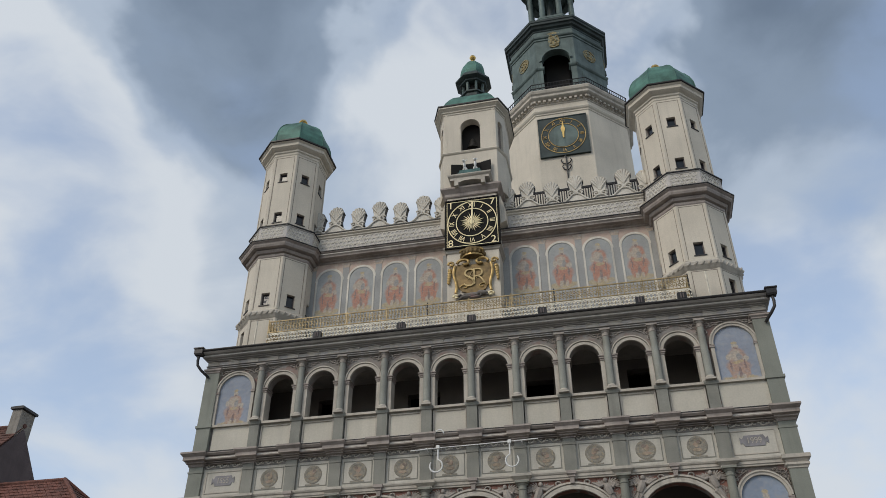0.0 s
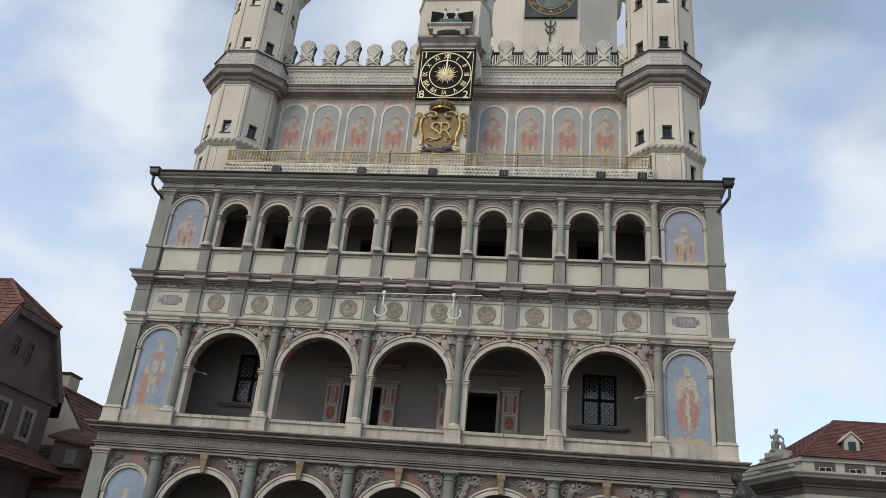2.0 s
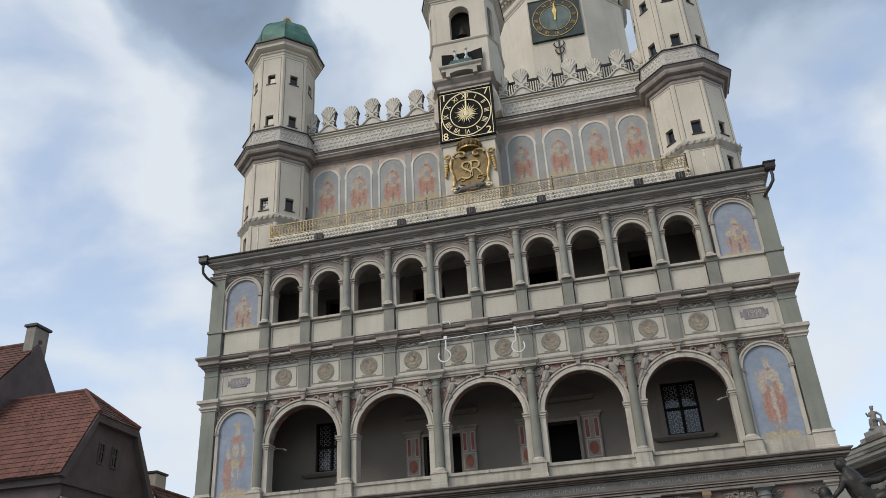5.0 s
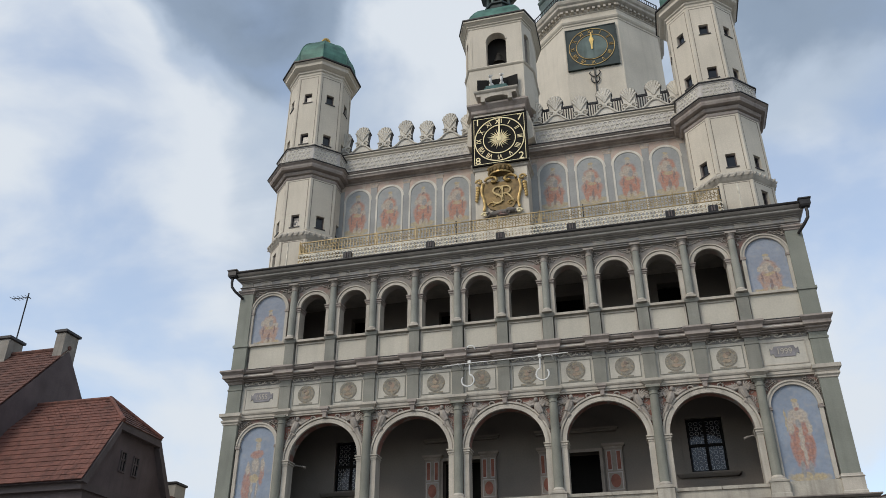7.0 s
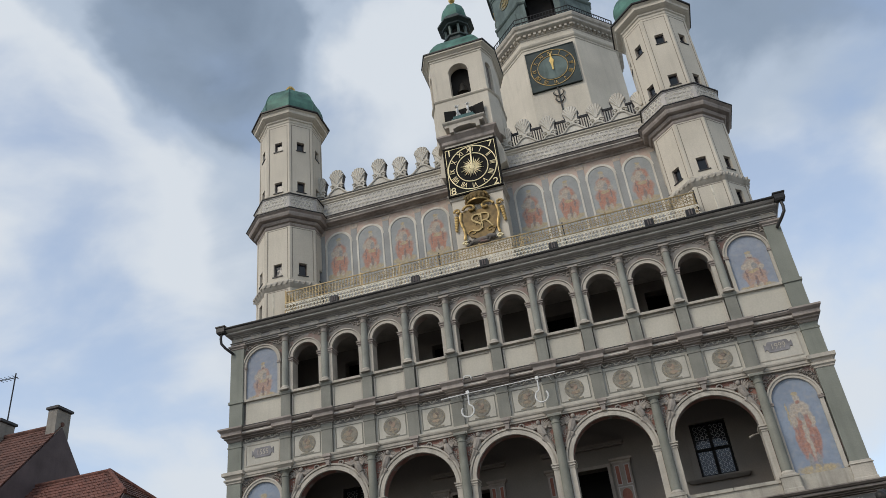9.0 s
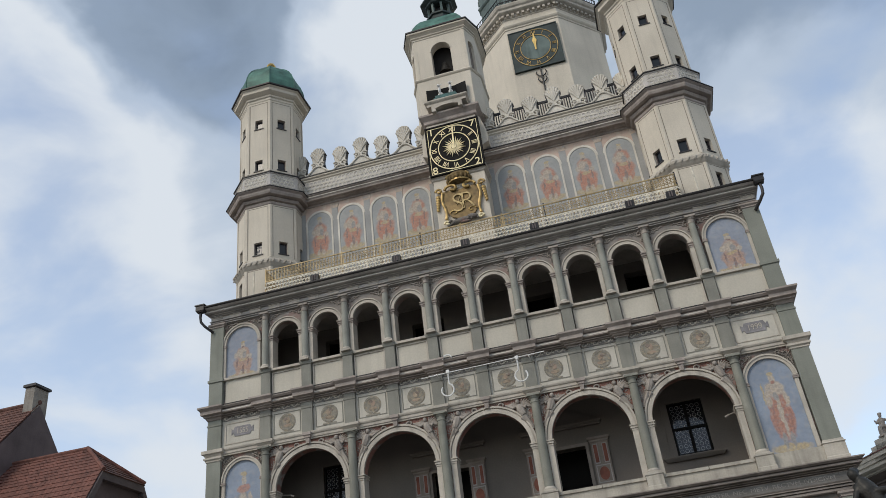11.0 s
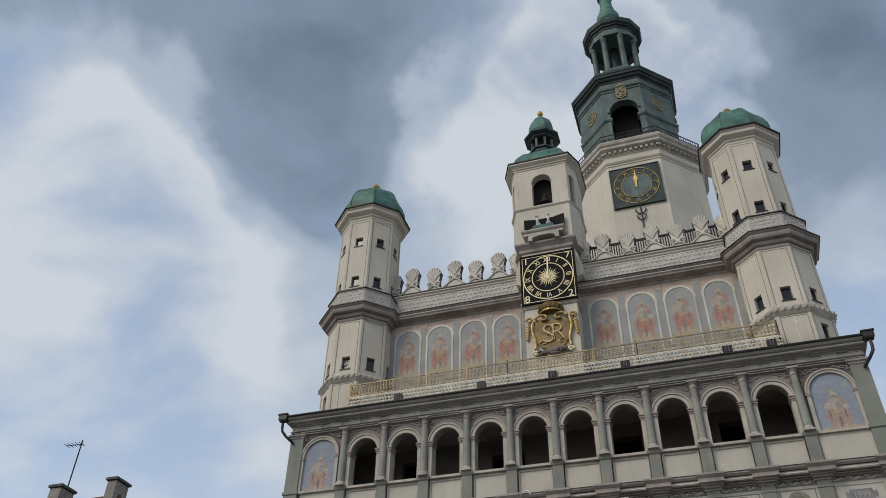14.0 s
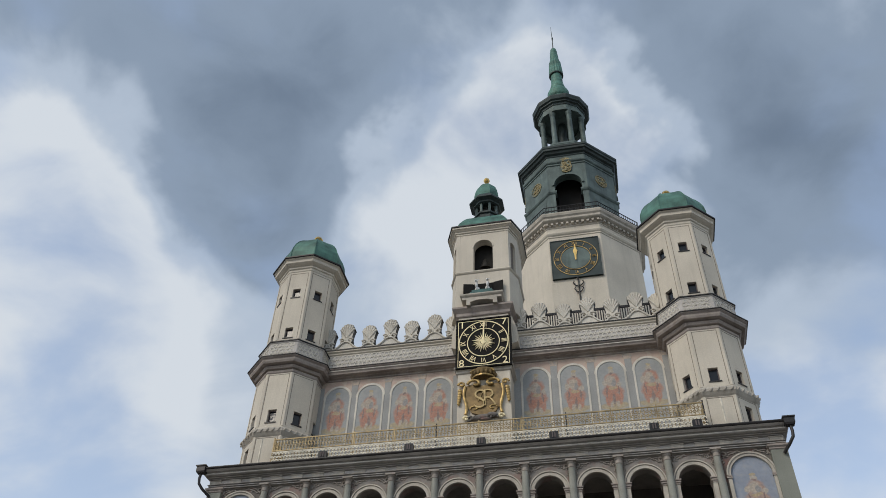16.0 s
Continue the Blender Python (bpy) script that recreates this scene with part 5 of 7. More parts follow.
    part("waist_cornice", octo_moulding([(big, 4.6), (big + 0.03, 4.64), (big + 0.03, 4.72), (big - 0.03, 4.722), (big - 0.03, 4.75), (big + 0.1, 4.78), (big + 0.16, 4.88), (big + 0.08, 4.882), (big + 0.08, 4.91), (big + 0.3, 4.94), (big + 0.34, 5.02), (big + 0.34, 5.1), (big + 0.42, 5.16),
         (big + 0.42, 5.18), (a + 0.15, 5.28)]), CORNICE, t)
    part("band_flashing", octo_moulding([(big + 0.4, 5.178), (big + 0.45, 5.18), (big + 0.45, 5.215), (a + 0.1, 5.31)]), LEAD, t)
    part("band_drum", octo_moulding([(a + 0.15, 5.25), (a + 0.15, 6.0), (a + 0.18, 6.02), (a + 0.18, 6.06), (a - 0.1, 6.2)]), BANDGREY, t)
    part("band_flashing", octo_moulding([(a + 0.17, 6.055), (a + 0.22, 6.057), (a + 0.22, 6.1), (a - 0.05, 6.17)]), LEAD, t)
    part("eave", octo_moulding([(a - 0.03, 9.98), (a, 10.02), (a, 10.12), (a + 0.05, 10.16), (a + 0.05, 10.24), (a + 0.16, 10.3), (a + 0.24, 10.36), (a + 0.24, 10.5), (a + 0.33, 10.58)]), CREAM, t)
    part("eave_edge", octo_moulding([(a + 0.33, 10.57), (a + 0.37, 10.59), (a + 0.37, 10.65), (a + 0.05, 10.74)]), LEAD, t)
    prof = [(a + 0.02, 10.7), (a + 0.08, 10.95), (a + 0.1, 11.2), (a + 0.06, 11.5), (a - 0.04, 11.8), (a - 0.18, 12.06), (a - 0.36, 12.28), (a - 0.58, 12.48), (a - 0.85, 12.65), (0.1, 12.8)]
    dome = part("dome", octo_moulding(prof), COPPER, t, "green patinated copper dome with standing seams")
    r8 = 1 / math.cos(math.pi / 8)
    for k in range(8):
        an = math.pi / 8 + math.pi / 4 * k
        part("seam", Geo().tube([(aa * r8 * math.cos(an), aa * r8 * math.sin(an), z) for aa, z in prof], 0.025, 5), COPPER, dome)
    part("seam", octo_moulding([(a + 0.02, 11.5), (a + 0.045, 11.5), (a + 0.04, 11.53), (a + 0.01, 11.53)]), COPPER, dome)
    part("finial", Geo().lathe([(0.1, 12.8), (0.16, 12.86), (0.07, 12.92), (0.16, 12.98), (0.21, 13.08), (0.16, 13.19), (0.04, 13.25)], n=14), GOLD, t, "small gilded ball", smooth=True)
    return t


for side in (-1, 1):
    build_turret(side)

# ---------------- central clock pier ----------------
PY = 0.95
part("clock_pier", Geo().box(-1.0, 1.0, PY + 0.05, AY + 0.3, 15.15, 22.0), CREAM, hall)
part("pier_moulding", moulding(-1.0, 1.0, PY + 0.05, AY + 0.2, [(0.0, 19.14), (0.05, 19.18), (0.05, 19.26), (0.12, 19.34), (0.12, 19.42), (0.02, 19.46)]), STONE, hall)
part("pier_top", moulding(-1.05, 1.05, PY, AY + 0.5, [(0.0, 21.86), (0.03, 21.9), (0.03, 22.02), (0.1, 22.1), (0.18, 22.18), (0.18, 22.26), (0.0, 22.34)]), CORNICE, hall)
for q in (-1, 1):
    part("pier_buttress", Geo().slab([(q * 1.0, 20.45), (q * 1.32, 20.6), (q * 1.3, 21.2), (q * 1.12, 21.86), (q * 1.0, 21.86)], PY + 0.25, AY + 0.4), CREAM, hall)

ROMAN = ["XII", "I", "II", "III", "IIII", "V", "VI", "VII", "VIII", "IX", "X", "XI"]


def dial(t, mat, r_in, r_out, size, squash):
    """Gilded rings and Roman numerals, standing round a dial."""
    for ra, rb in ((r_in - 0.03, r_in), (r_out, r_out + 0.035)):
        part("dial_ring", Geo().ring(0, 0, ra, rb, -0.03, 0.0, 48), mat, t, scale=(1, 1, squash))
    rm = (r_in + r_out) / 2
    for i, text in enumerate(ROMAN):
        an = radians(30 * i)
        me = letters(text, size, mat, 0.008)
        part("numeral", me, mat, t, loc=(rm * math.sin(an), -0.02, rm * math.cos(an) * squash), rot=(90, 30 * i, 0), scale=(0.8, 1, 1))


clock = thing("wall_clock", (0.02, PY - 0.08, 20.46), "square black wall clock with gilded numerals and sun", "clock")
part("board", Geo().box(-1.05, 1.05, 0.0, 0.14, -1.13, 1.13), BLACK, clock)
g = Geo()
for a, b, c, d in ((-1.0, -0.98, -1.08, 1.08), (0.98, 1.0, -1.08, 1.08), (-0.98, 0.98, -1.08, -1.06), (-0.98, 0.98, 1.06, 1.08)):
    g.box(a, b, -0.015, 0.01, c, d)
part("border", g, PALEGOLD, clock)
g = Geo()
for a, b, c, d in ((-1.08, -1.03, -1.16, 1.16), (1.03, 1.08, -1.16, 1.16), (-1.03, 1.03, -1.16, -1.11), (-1.03, 1.03, 1.11, 1.16)):
    g.box(a, b, -0.05, 0.14, c, d)
part("frame", g, BLACK, clock)
dial(clock, PALEGOLD, 0.64, 0.94, 0.29, 1.05)
rays = Geo().ring(0, 0, 0.0, 0.1, -0.05, 0.0, 24)
for k in range(24):
    an = 2 * math.pi * k / 24
    ln = 0.47 if k % 2 else 0.38
    n_, w_ = (math.cos(an), math.sin(an)), 0.012
    rays.slab([(0.12 * n_[0] - w_ * n_[1], 0.12 * n_[1] + w_ * n_[0]), (0.12 * n_[0] + w_ * n_[1], 0.12 * n_[1] - w_ * n_[0]),
               (0.26 * n_[0] + 0.028 * n_[1], 0.26 * n_[1] - 0.028 * n_[0]), (ln * n_[0], ln * n_[1])], -0.04, -0.005)
part("sun_emblem", rays, PALEGOLD, clock)
part("clock_pointer", Geo().slab([(-0.03, -0.15), (0.03, -0.15), (0.045, 0.3), (0.035, 0.8), (0.055, 0.92), (-0.055, 0.92), (-0.035, 0.8), (-0.045, 0.3)], -0.09, -0.07), PALEGOLD, clock, rot=(0, 2, 0), scale=(0.65, 1, 1))
for text, x, z in (("1", -0.84, 0.9), ("7", 0.82, 0.9), ("8", -0.85, -0.92), ("2", 0.82, -0.92)):
    part("digit", letters(text, 0.44, PALEGOLD, 0.008), PALEGOLD, clock, loc=(x, -0.01, z), rot=(90, 0, 0))

# coat of arms
arms = thing("coat_of_arms", (0.0, PY, 17.98), "gilded royal cartouche with a crown and monogram", "coat of arms")
arms.scale = (1.1, 1.0, 1.0)
shield = [(-0.62, 0.55), (-0.5, 0.62), (0.0, 0.55), (0.5, 0.62), (0.62, 0.55), (0.6, 0.1), (0.55, -0.3), (0.4, -0.58), (0.0, -0.75), (-0.4, -0.58), (-0.55, -0.3), (-0.6, 0.1)]
part("shield", Geo().slab(shield, -0.02, 0.06), OLDGOLD, arms)
for q in (-1, 1):
    part("scroll", Geo().tube([(q * (0.62 + 0.05 * math.sin(i * 0.6)), -0.04, 0.55 - 0.12 * i) for i in range(11)], 0.05, 7), FRAMEGOLD, arms, smooth=True)
    part("scroll", Geo().tube([(q * (0.74 + (0.13 - 0.014 * i) * math.cos(i * 0.8)), -0.06, 0.62 + (0.13 - 0.014 * i) * math.sin(i * 0.8)) for i in range(9)], 0.045, 7), FRAMEGOLD, arms, smooth=True)
    part("scroll", Geo().tube([(q * (0.28 + (0.26 - 0.022 * i) * math.cos(i * 0.55)), -0.08, 0.62 + (0.2 - 0.016 * i) * math.sin(i * 0.55)) for i in range(11)], 0.055, 7), FRAMEGOLD, arms, smooth=True)
    tas = Geo()
    for i in range(6):
        tas.blob((q * (0.8 + 0.01 * i), -0.02, 0.4 - 0.11 * i), (0.085 - 0.006 * i, 0.05, 0.08), 15 * q, 8, 5)
    part("garland", tas, FRAMEGOLD, arms, smooth=True)
    part("foot_scroll", Geo().tube([(q * (0.58 + (0.11 - 0.012 * i) * math.cos(i * 0.8)), -0.05, -0.82 + (0.11 - 0.012 * i) * math.sin(i * 0.8)) for i in range(9)], 0.04, 7), PALEGOLD, arms, smooth=True)
cr = Geo().lathe([(0.36, 0.84), (0.38, 0.88), (0.36, 0.92), (0.4, 0.98), (0.44, 1.1), (0.38, 1.22), (0.2, 1.3), (0.05, 1.32)], 0, 0.1, 16)
cr.blob((0, 0.05, 1.38), (0.07, 0.07, 0.07))
for i in range(9):
    u = -80 + 20 * i
    cr.blob((0.42 * math.sin(radians(u)), 0.1 - 0.42 * math.cos(radians(u)), 1.0), (0.05, 0.05, 0.1), 0, 7, 4)
part("crown", cr, OLDGOLD, arms, "tarnished gilt crown", smooth=True)
beast = Geo().blob((-0.1, -0.03, -0.8), (0.42, 0.1, 0.11), -6).blob((0.3, -0.05, -0.74), (0.2, 0.09, 0.1), 10).blob((-0.4, -0.02, -0.86), (0.22, 0.06, 0.05), -25).blob((0.05, -0.05, -0.9), (0.2, 0.07, 0.05))
for k in range(14):
    beast.blob((-0.5 + 0.075 * k, -0.08, -0.8 + 0.05 * math.sin(k * 2.3)), (0.06, 0.05, 0.035), 47 * k, 6, 4)
part("stone_beast", beast, SPANGREY, arms, "weathered grey carved beast", smooth=True)
for text, x, z, size in (("S", -0.13, -0.08, 1.16), ("R", 0.2, -0.04, 1.06)):
    part("monogram", letters(text, size, MONOGOLD, 0.02, thin=0.02), MONOGOLD, arms, loc=(x, -0.05, z), rot=(90, 0, 0), scale=(0.85, 1, 1))
part("monogram", letters("A", 0.6, MONOGOLD, 0.02, thin=0.02), MONOGOLD, arms, loc=(-0.02, -0.035, 0.05), rot=(90, 0, 0))
for q in (-1, 1):
    part("tendril", Geo().tube([(q * (0.3 + (0.15 - 0.012 * i) * math.cos(i * 0.6)), -0.04, -0.42 + (0.12 - 0.01 * i) * math.sin(i * 0.6)) for i in range(10)], 0.022, 6), FRAMEGOLD, arms, smooth=True)
    part("crown_arch", Geo().tube([(q * 0.4 * math.cos(u * 0.32), -0.3 + 0.06 * u, 0.96 + 0.32 * math.sin(u * 0.32)) for u in range(6)], 0.035, 6), FRAMEGOLD, arms, smooth=True)
part("crown_band", Geo().ring(0, 0, 0.385, 0.41, 0, 0.07, 20), FRAMEGOLD, arms, loc=(0, 0.1, 0.85), rot=(90, 0, 0))

# goat balcony over the clock
balcony = thing("goat_balcony", (0.0, PY - 0.05, 22.1), "stone balcony with a dark green platform and black doors", "balcony")
part("corbel", Geo().slab([(-0.8, 0.35), (-0.8, 0.5), (0.8, 0.5), (0.8, 0.35), (0.62, 0.35), (0.62, 0.08), (0.46, 0.08), (0.46, 0.22), (0.2, 0.3), (-0.2, 0.3), (-0.46, 0.22), (-0.46, 0.08), (-0.62, 0.08), (-0.62, 0.35)], -0.3, 0.35), STONE, balcony)
part("coping", moulding(-0.8, 0.8, -0.3, 0.35, [(0.0, 0.46), (0.05, 0.5), (0.08, 0.54), (0.08, 0.6)]), STONE, balcony)
part("platform", moulding(-0.42, 0.42, -0.22, 0.2, [(0.02, 0.6), (0.06, 0.66), (0.06, 0.74), (0.0, 0.8), (0.0, 0.9)]), TEAL, balcony)
# black panel set proud of the wall, painted as the dark doorway opening
part("recess", Geo().box(-0.42, 0.42, 0.2, 0.3, 0.58, 1.55), BLACK, balcony)
for q in (-1, 1):
    part("door_leaf", Geo().box(0.0, 0.42, -0.02, 0.02, 0.6, 1.55), BLACK, balcony, loc=(q * 0.42, 0.2, 0), rot=(0, 0, -12 if q > 0 else 192))
goat = Geo().blob((0, 0.16, 0.26), (0.1, 0.24, 0.12)).blob((0, -0.04, 0.42), (0.06, 0.08, 0.16)).blob((0, -0.1, 0.56), (0.055, 0.11, 0.06))
for lx, ly in ((-0.06, 0.0), (0.06, 0.0), (-0.06, 0.3), (0.06, 0.3)):
    goat.tube([(lx, ly, 0.25), (lx, ly - 0.01, 0.0)], 0.028, 6)
for q in (-1, 1):
    goat.tube([(q * (0.03 + 0.012 * i), -0.06 + 0.05 * i - 0.006 * i * i, 0.6 + 0.15 * math.sin(0.4 * i)) for i in range(7)], lambda u: 0.026 * (1 - 0.7 * u), 6)
goat_me = goat.mesh("goat_statue", True)
goat_me.materials.append(WHITE)
for q in (-1, 1):
    go = new("goat_statue", goat_me)
    go.location = (q * 0.22 - 0.02, PY - 0.05, 23.0)
    go.rotation_euler = (0, 0, radians(q * 8))
    tagged(go, "small white goat statue with curved horns on a green platform", "statue", "mechanical goats")

# ---------------- bell turret ----------------
bell = thing("bell_turret", (-0.05, 2.6, 22.3), "cream bell turret with green copper roof and gilded ball", "turret")


def cut_square(h, z):
    kx, ky = h * 0.795, h * 0.51
    return [(-kx, -h, z), (kx, -h, z), (h, -ky, z), (h, ky, z), (kx, h, z), (-kx, h, z), (-h, ky, z), (-h, -ky, z)]


def cut_loft(prof):
    return Geo().loft([cut_square(h, z) for h, z in prof])


BH = 1.42
part("base", cut_loft([(BH, 0.0), (BH, 2.1)]), CREAM, bell)
part("string_course", cut_loft([(BH, 2.02), (BH + 0.04, 2.05), (BH + 0.07, 2.1), (BH + 0.04, 2.16), (BH, 2.18)]), CREAM, bell)
# near-black block painted as the belfry's dark inside
part("room", cut_loft([(0.9, 2.1), (0.9, 4.5)]), UNLITBLACK, bell)
part("front_wall", arch_wall(Geo(), -1.13, 1.13, 2.12, 4.5, 0.03, 0.42, 3.5, -BH, -BH + 0.35), CREAM, bell)
part("rear_wall", Geo().box(-1.13, 1.13, BH - 0.35, BH, 2.12, 4.5), CREAM, bell)
for q in (-1, 1):
    a, b = sorted((q * (BH - 0.35), q * BH))
    part("flank_wall", Geo().box(a, b, -0.72, 0.72, 2.12, 4.5), CREAM, bell)
    ch = arch_wall(Geo(), -0.38, 0.38, 2.12, 4.5, 0.0, 0.2, 3.62, 0.0, 0.3).mesh("corner_wall")
    part("corner_wall", ch, CREAM, bell, loc=(q * 1.275, -1.07, 0), rot=(0, 0, q * 67.5))
    part("corner_backing", Geo().box(-0.36, 0.36, 0.12, 0.2, 2.14, 4.48), LOGGIA, bell, loc=(q * 1.275, -1.07, 0), rot=(0, 0, q * 67.5))
part("arch_rim", Geo().ring(0.03, 3.5, 0.42, 0.47, -BH - 0.02, -BH + 0.01, 20, 0, 180), CREAM, bell)
for q in (-1, 1):
    part("corner_strip", Geo().box(-0.04, 0.04, -0.012, 0.02, 2.2, 4.4), CREAM, bell, loc=(q * 1.02, -BH, 0))
part("bell", Geo().lathe([(0.3, 2.75), (0.26, 2.85), (0.2, 3.1), (0.15, 3.3), (0.05, 3.36)], 0.03, -0.75, 16), BRONZE, bell, "dark bronze bell", smooth=True)
part("eave", cut_loft([(BH, 4.3), (BH + 0.03, 4.33), (BH + 0.03, 4.4), (BH + 0.08, 4.42), (BH + 0.08, 4.48), (BH + 0.18, 4.56), (BH + 0.22, 4.58), (BH + 0.22, 4.66)]), CREAM, bell)
part("eave_edge", cut_loft([(BH + 0.22, 4.655), (BH + 0.26, 4.67), (BH + 0.26, 4.73), (BH, 4.8)]), LEAD, bell)
part("roof", cut_loft([(BH + 0.06, 4.72), (BH + 0.02, 4.9), (1.34, 5.2), (1.16, 5.55), (1.0, 5.8), (0.93, 5.88)]), COPPER, bell, "curved green copper roof")
part("lantern_base", octo_moulding([(0.9, 5.84), (0.86, 5.94), (0.7, 6.02), (0.6, 6.14), (0.54, 6.32), (0.53, 6.5), (0.6, 6.53), (0.6, 6.62)]), GREENBLACK, bell)
# darkness between the posts is painted on this near-black prism
part("lantern_core", octo_moulding([(0.26, 6.6), (0.26, 7.3)]), UNLITBLACK, bell)
for k in range(8):
    an = math.pi / 8 + k * math.pi / 4
    part("lantern_post", Geo().box(-0.05, 0.05, -0.05, 0.05, 6.6, 7.3), OLDCOPPER, bell, loc=(0.5 * math.cos(an), 0.5 * math.sin(an), 0), rot=(0, 0, math.degrees(an)))
part("lantern_eave", octo_moulding([(0.5, 7.22), (0.6, 7.26), (0.62, 7.32), (0.8, 7.42), (0.8, 7.5), (0.6, 7.8)]), GREENBLACK, bell)
part("lantern_dome", octo_moulding([(0.57, 7.76), (0.58, 8.0), (0.54, 8.3), (0.45, 8.6), (0.3, 8.82), (0.14, 8.95), (0.05, 9.05)]), COPPER, bell)
part("ball", Geo().lathe([(0.04, 8.98), (0.05, 9.14), (0.03, 9.17), (0.11, 9.22), (0.155, 9.33), (0.11, 9.44), (0.02, 9.49)], n=16), GOLD, bell, "gilded ball", smooth=True)

# ---------------- main tower ----------------
TX, TY = 3.8, 11.6
tower = thing("clock_tower", (TX, TY, 15.0), "octagonal cream tower with a dark green copper lantern and spire", "tower")
a = 3.4
part("shaft", octo_moulding([(a, 0.0), (a, 18.6)]), CREAM, tower)
part("string_course", octo_moulding([(a, 17.5), (a + 0.04, 17.53), (a + 0.04, 17.6), (a + 0.1, 17.66), (a + 0.14, 17.74), (a + 0.14, 17.8), (a + 0.02, 17.84)]), CREAM, tower)
part("cornice", octo_moulding([(a, 18.2), (a + 0.04, 18.24), (a + 0.04, 18.3), (a + 0.08, 18.32), (a + 0.08, 18.46), (a + 0.2, 18.5), (a + 0.3, 18.56), (a + 0.34, 18.6), (a + 0.34, 18.74), (a + 0.42, 18.82), (a + 0.46, 18.95),
     (a + 0.46, 19.02), (a + 0.1, 19.1)]), STONE, tower)
dn = Geo().box(-0.07, 0.07, -0.1, 0.1, 18.34, 18.47).mesh("dentil")
for k in range(8):
    an = radians(45 * k)
    if k in (3, 4, 5):
        continue
    for i in range(11):
        u = -1.4 + 0.28 * i
        aa = a + 0.12
        part("dentil", dn, STONE, tower, loc=(math.cos(an) * u + math.sin(an) * aa, math.sin(an) * u - math.cos(an) * aa, 0), rot=(0, 0, 45 * k))
# gallery railing
rail_a = a + 0.2
pan = Geo()
wv = rail_a * T8
for z in (19.12, 19.42, 19.72):
    pan.box(-wv, wv, -0.02, 0.02, z, z + 0.035)
for i in range(18):
    x = -wv + 2 * wv * (i + 0.5) / 18
    pan.box(x - 0.012, x + 0.012, -0.012, 0.012, 19.1, 19.74)
for i in range(9):
    x = -wv + 2 * wv * (i + 0.5) / 9
    pan.ring(x, 19.28, 0.09, 0.115, -0.012, 0.012, 10)
pan_me = pan.mesh("railing_panel")
for k in range(8):
    an = radians(45 * k)
    part("railing_panel", pan_me, IRON, tower, "black wrought iron gallery railing" if k == 0 else "", loc=(math.sin(an) * rail_a, -math.cos(an) * rail_a, 0), rot=(0, 0, 45 * k))
# copper lantern storey
b = 2.72
wide = b * T8
arch_me = arch_wall(Geo(), -wide, wide, 19.0, 25.3, 0.0, 0.8, 22.42, -b, -b + 0.4).mesh("lantern_wall")
flat_me = Geo().box(-wide, wide, -b, -b + 0.4, 19.0, 25.3).mesh("lantern_wall")
# near-black prism gives the arches their painted dark depth
part("lantern_core", octo_moulding([(1.6, 19.0), (1.6, 25.3)]), UNLITBLACK, tower)
for k in range(8):
    part("lantern_wall", arch_me if k % 2 == 0 else flat_me, OLDCOPPER, tower, rot=(0, 0, 45 * k))
    an = radians(45 * k)
    if k % 2 == 0:
        part("arch_hood", Geo().ring(0, 22.42, 0.81, 0.9, -b - 0.1, -b + 0.05, 22, 0, 180).ring(0, 22.42, 0.9, 0.97, -b - 0.05, -b + 0.05, 22, 0, 180), OLDCOPPER, tower, rot=(0, 0, 45 * k))
        orn = Geo().slab([(-0.26, 23.55), (0.0, 23.42), (0.26, 23.55), (0.34, 23.95), (0.28, 24.35), (0.36, 24.62), (0.0, 24.78), (-0.36, 24.62), (-0.28, 24.35), (-0.34, 23.95)], -b - 0.08, -b + 0.02)
        for j in range(9):
            orn.blob((0.17 * math.sin(j * 2.4), -b - 0.09, 23.6 + 0.12 * j), (0.12, 0.05, 0.07), 50 * j, 7, 4)
        part("ornament", orn, WORNGILT, tower, "worn gilt carved cartouche", rot=(0, 0, 45 * k))
        for q in (-1, 1):
            c, d = sorted((q * 0.8, q * wide))
            part("impost", moulding(c, d, -b, -b + 0.3, [(0.0, 21.7), (0.06, 21.76), (0.1, 21.84), (0.1, 21.92), (0.02, 21.98)]), OLDCOPPER, tower, rot=(0, 0, 45 * k))
    else:
        md = part("medallion", Geo().ring(0, 23.1, 0.4, 0.46, -b - 0.04, -b + 0.02, 24), WORNGILT, tower, "round gilt medallion", rot=(0, 0, 45 * k))
        field = Geo().ring(0, 23.1, 0.0, 0.38, -b - 0.015, -b + 0.02, 24)
        for j in range(8):
            field.blob((0.2 * math.cos(j * 0.8), -b - 0.03, 23.1 + 0.2 * math.sin(j * 0.8)), (0.12, 0.03, 0.05), 70 * j, 6, 4)
        part("medallion_field", field, WORNGILT, md)
        part("impost", moulding(-wide, wide, -b, -b + 0.3, [(0.0, 21.7), (0.06, 21.76), (0.1, 21.84), (0.1, 21.92), (0.02, 21.98)]), OLDCOPPER, tower, rot=(0, 0, 45 * k))
        part("panel_frame", Geo().box(-0.75, 0.75, -b - 0.03, -b + 0.02, 19.6, 21.4), OLDCOPPER, tower, rot=(0, 0, 45 * k))
part("upper_moulding", octo_moulding([(b, 24.16), (b + 0.05, 24.19), (b + 0.05, 24.26), (b + 0.02, 24.27), (b + 0.02, 24.33), (b + 0.09, 24.38), (b + 0.12, 24.45), (b + 0.12, 24.52), (b, 24.56)]), OLDCOPPER, tower)
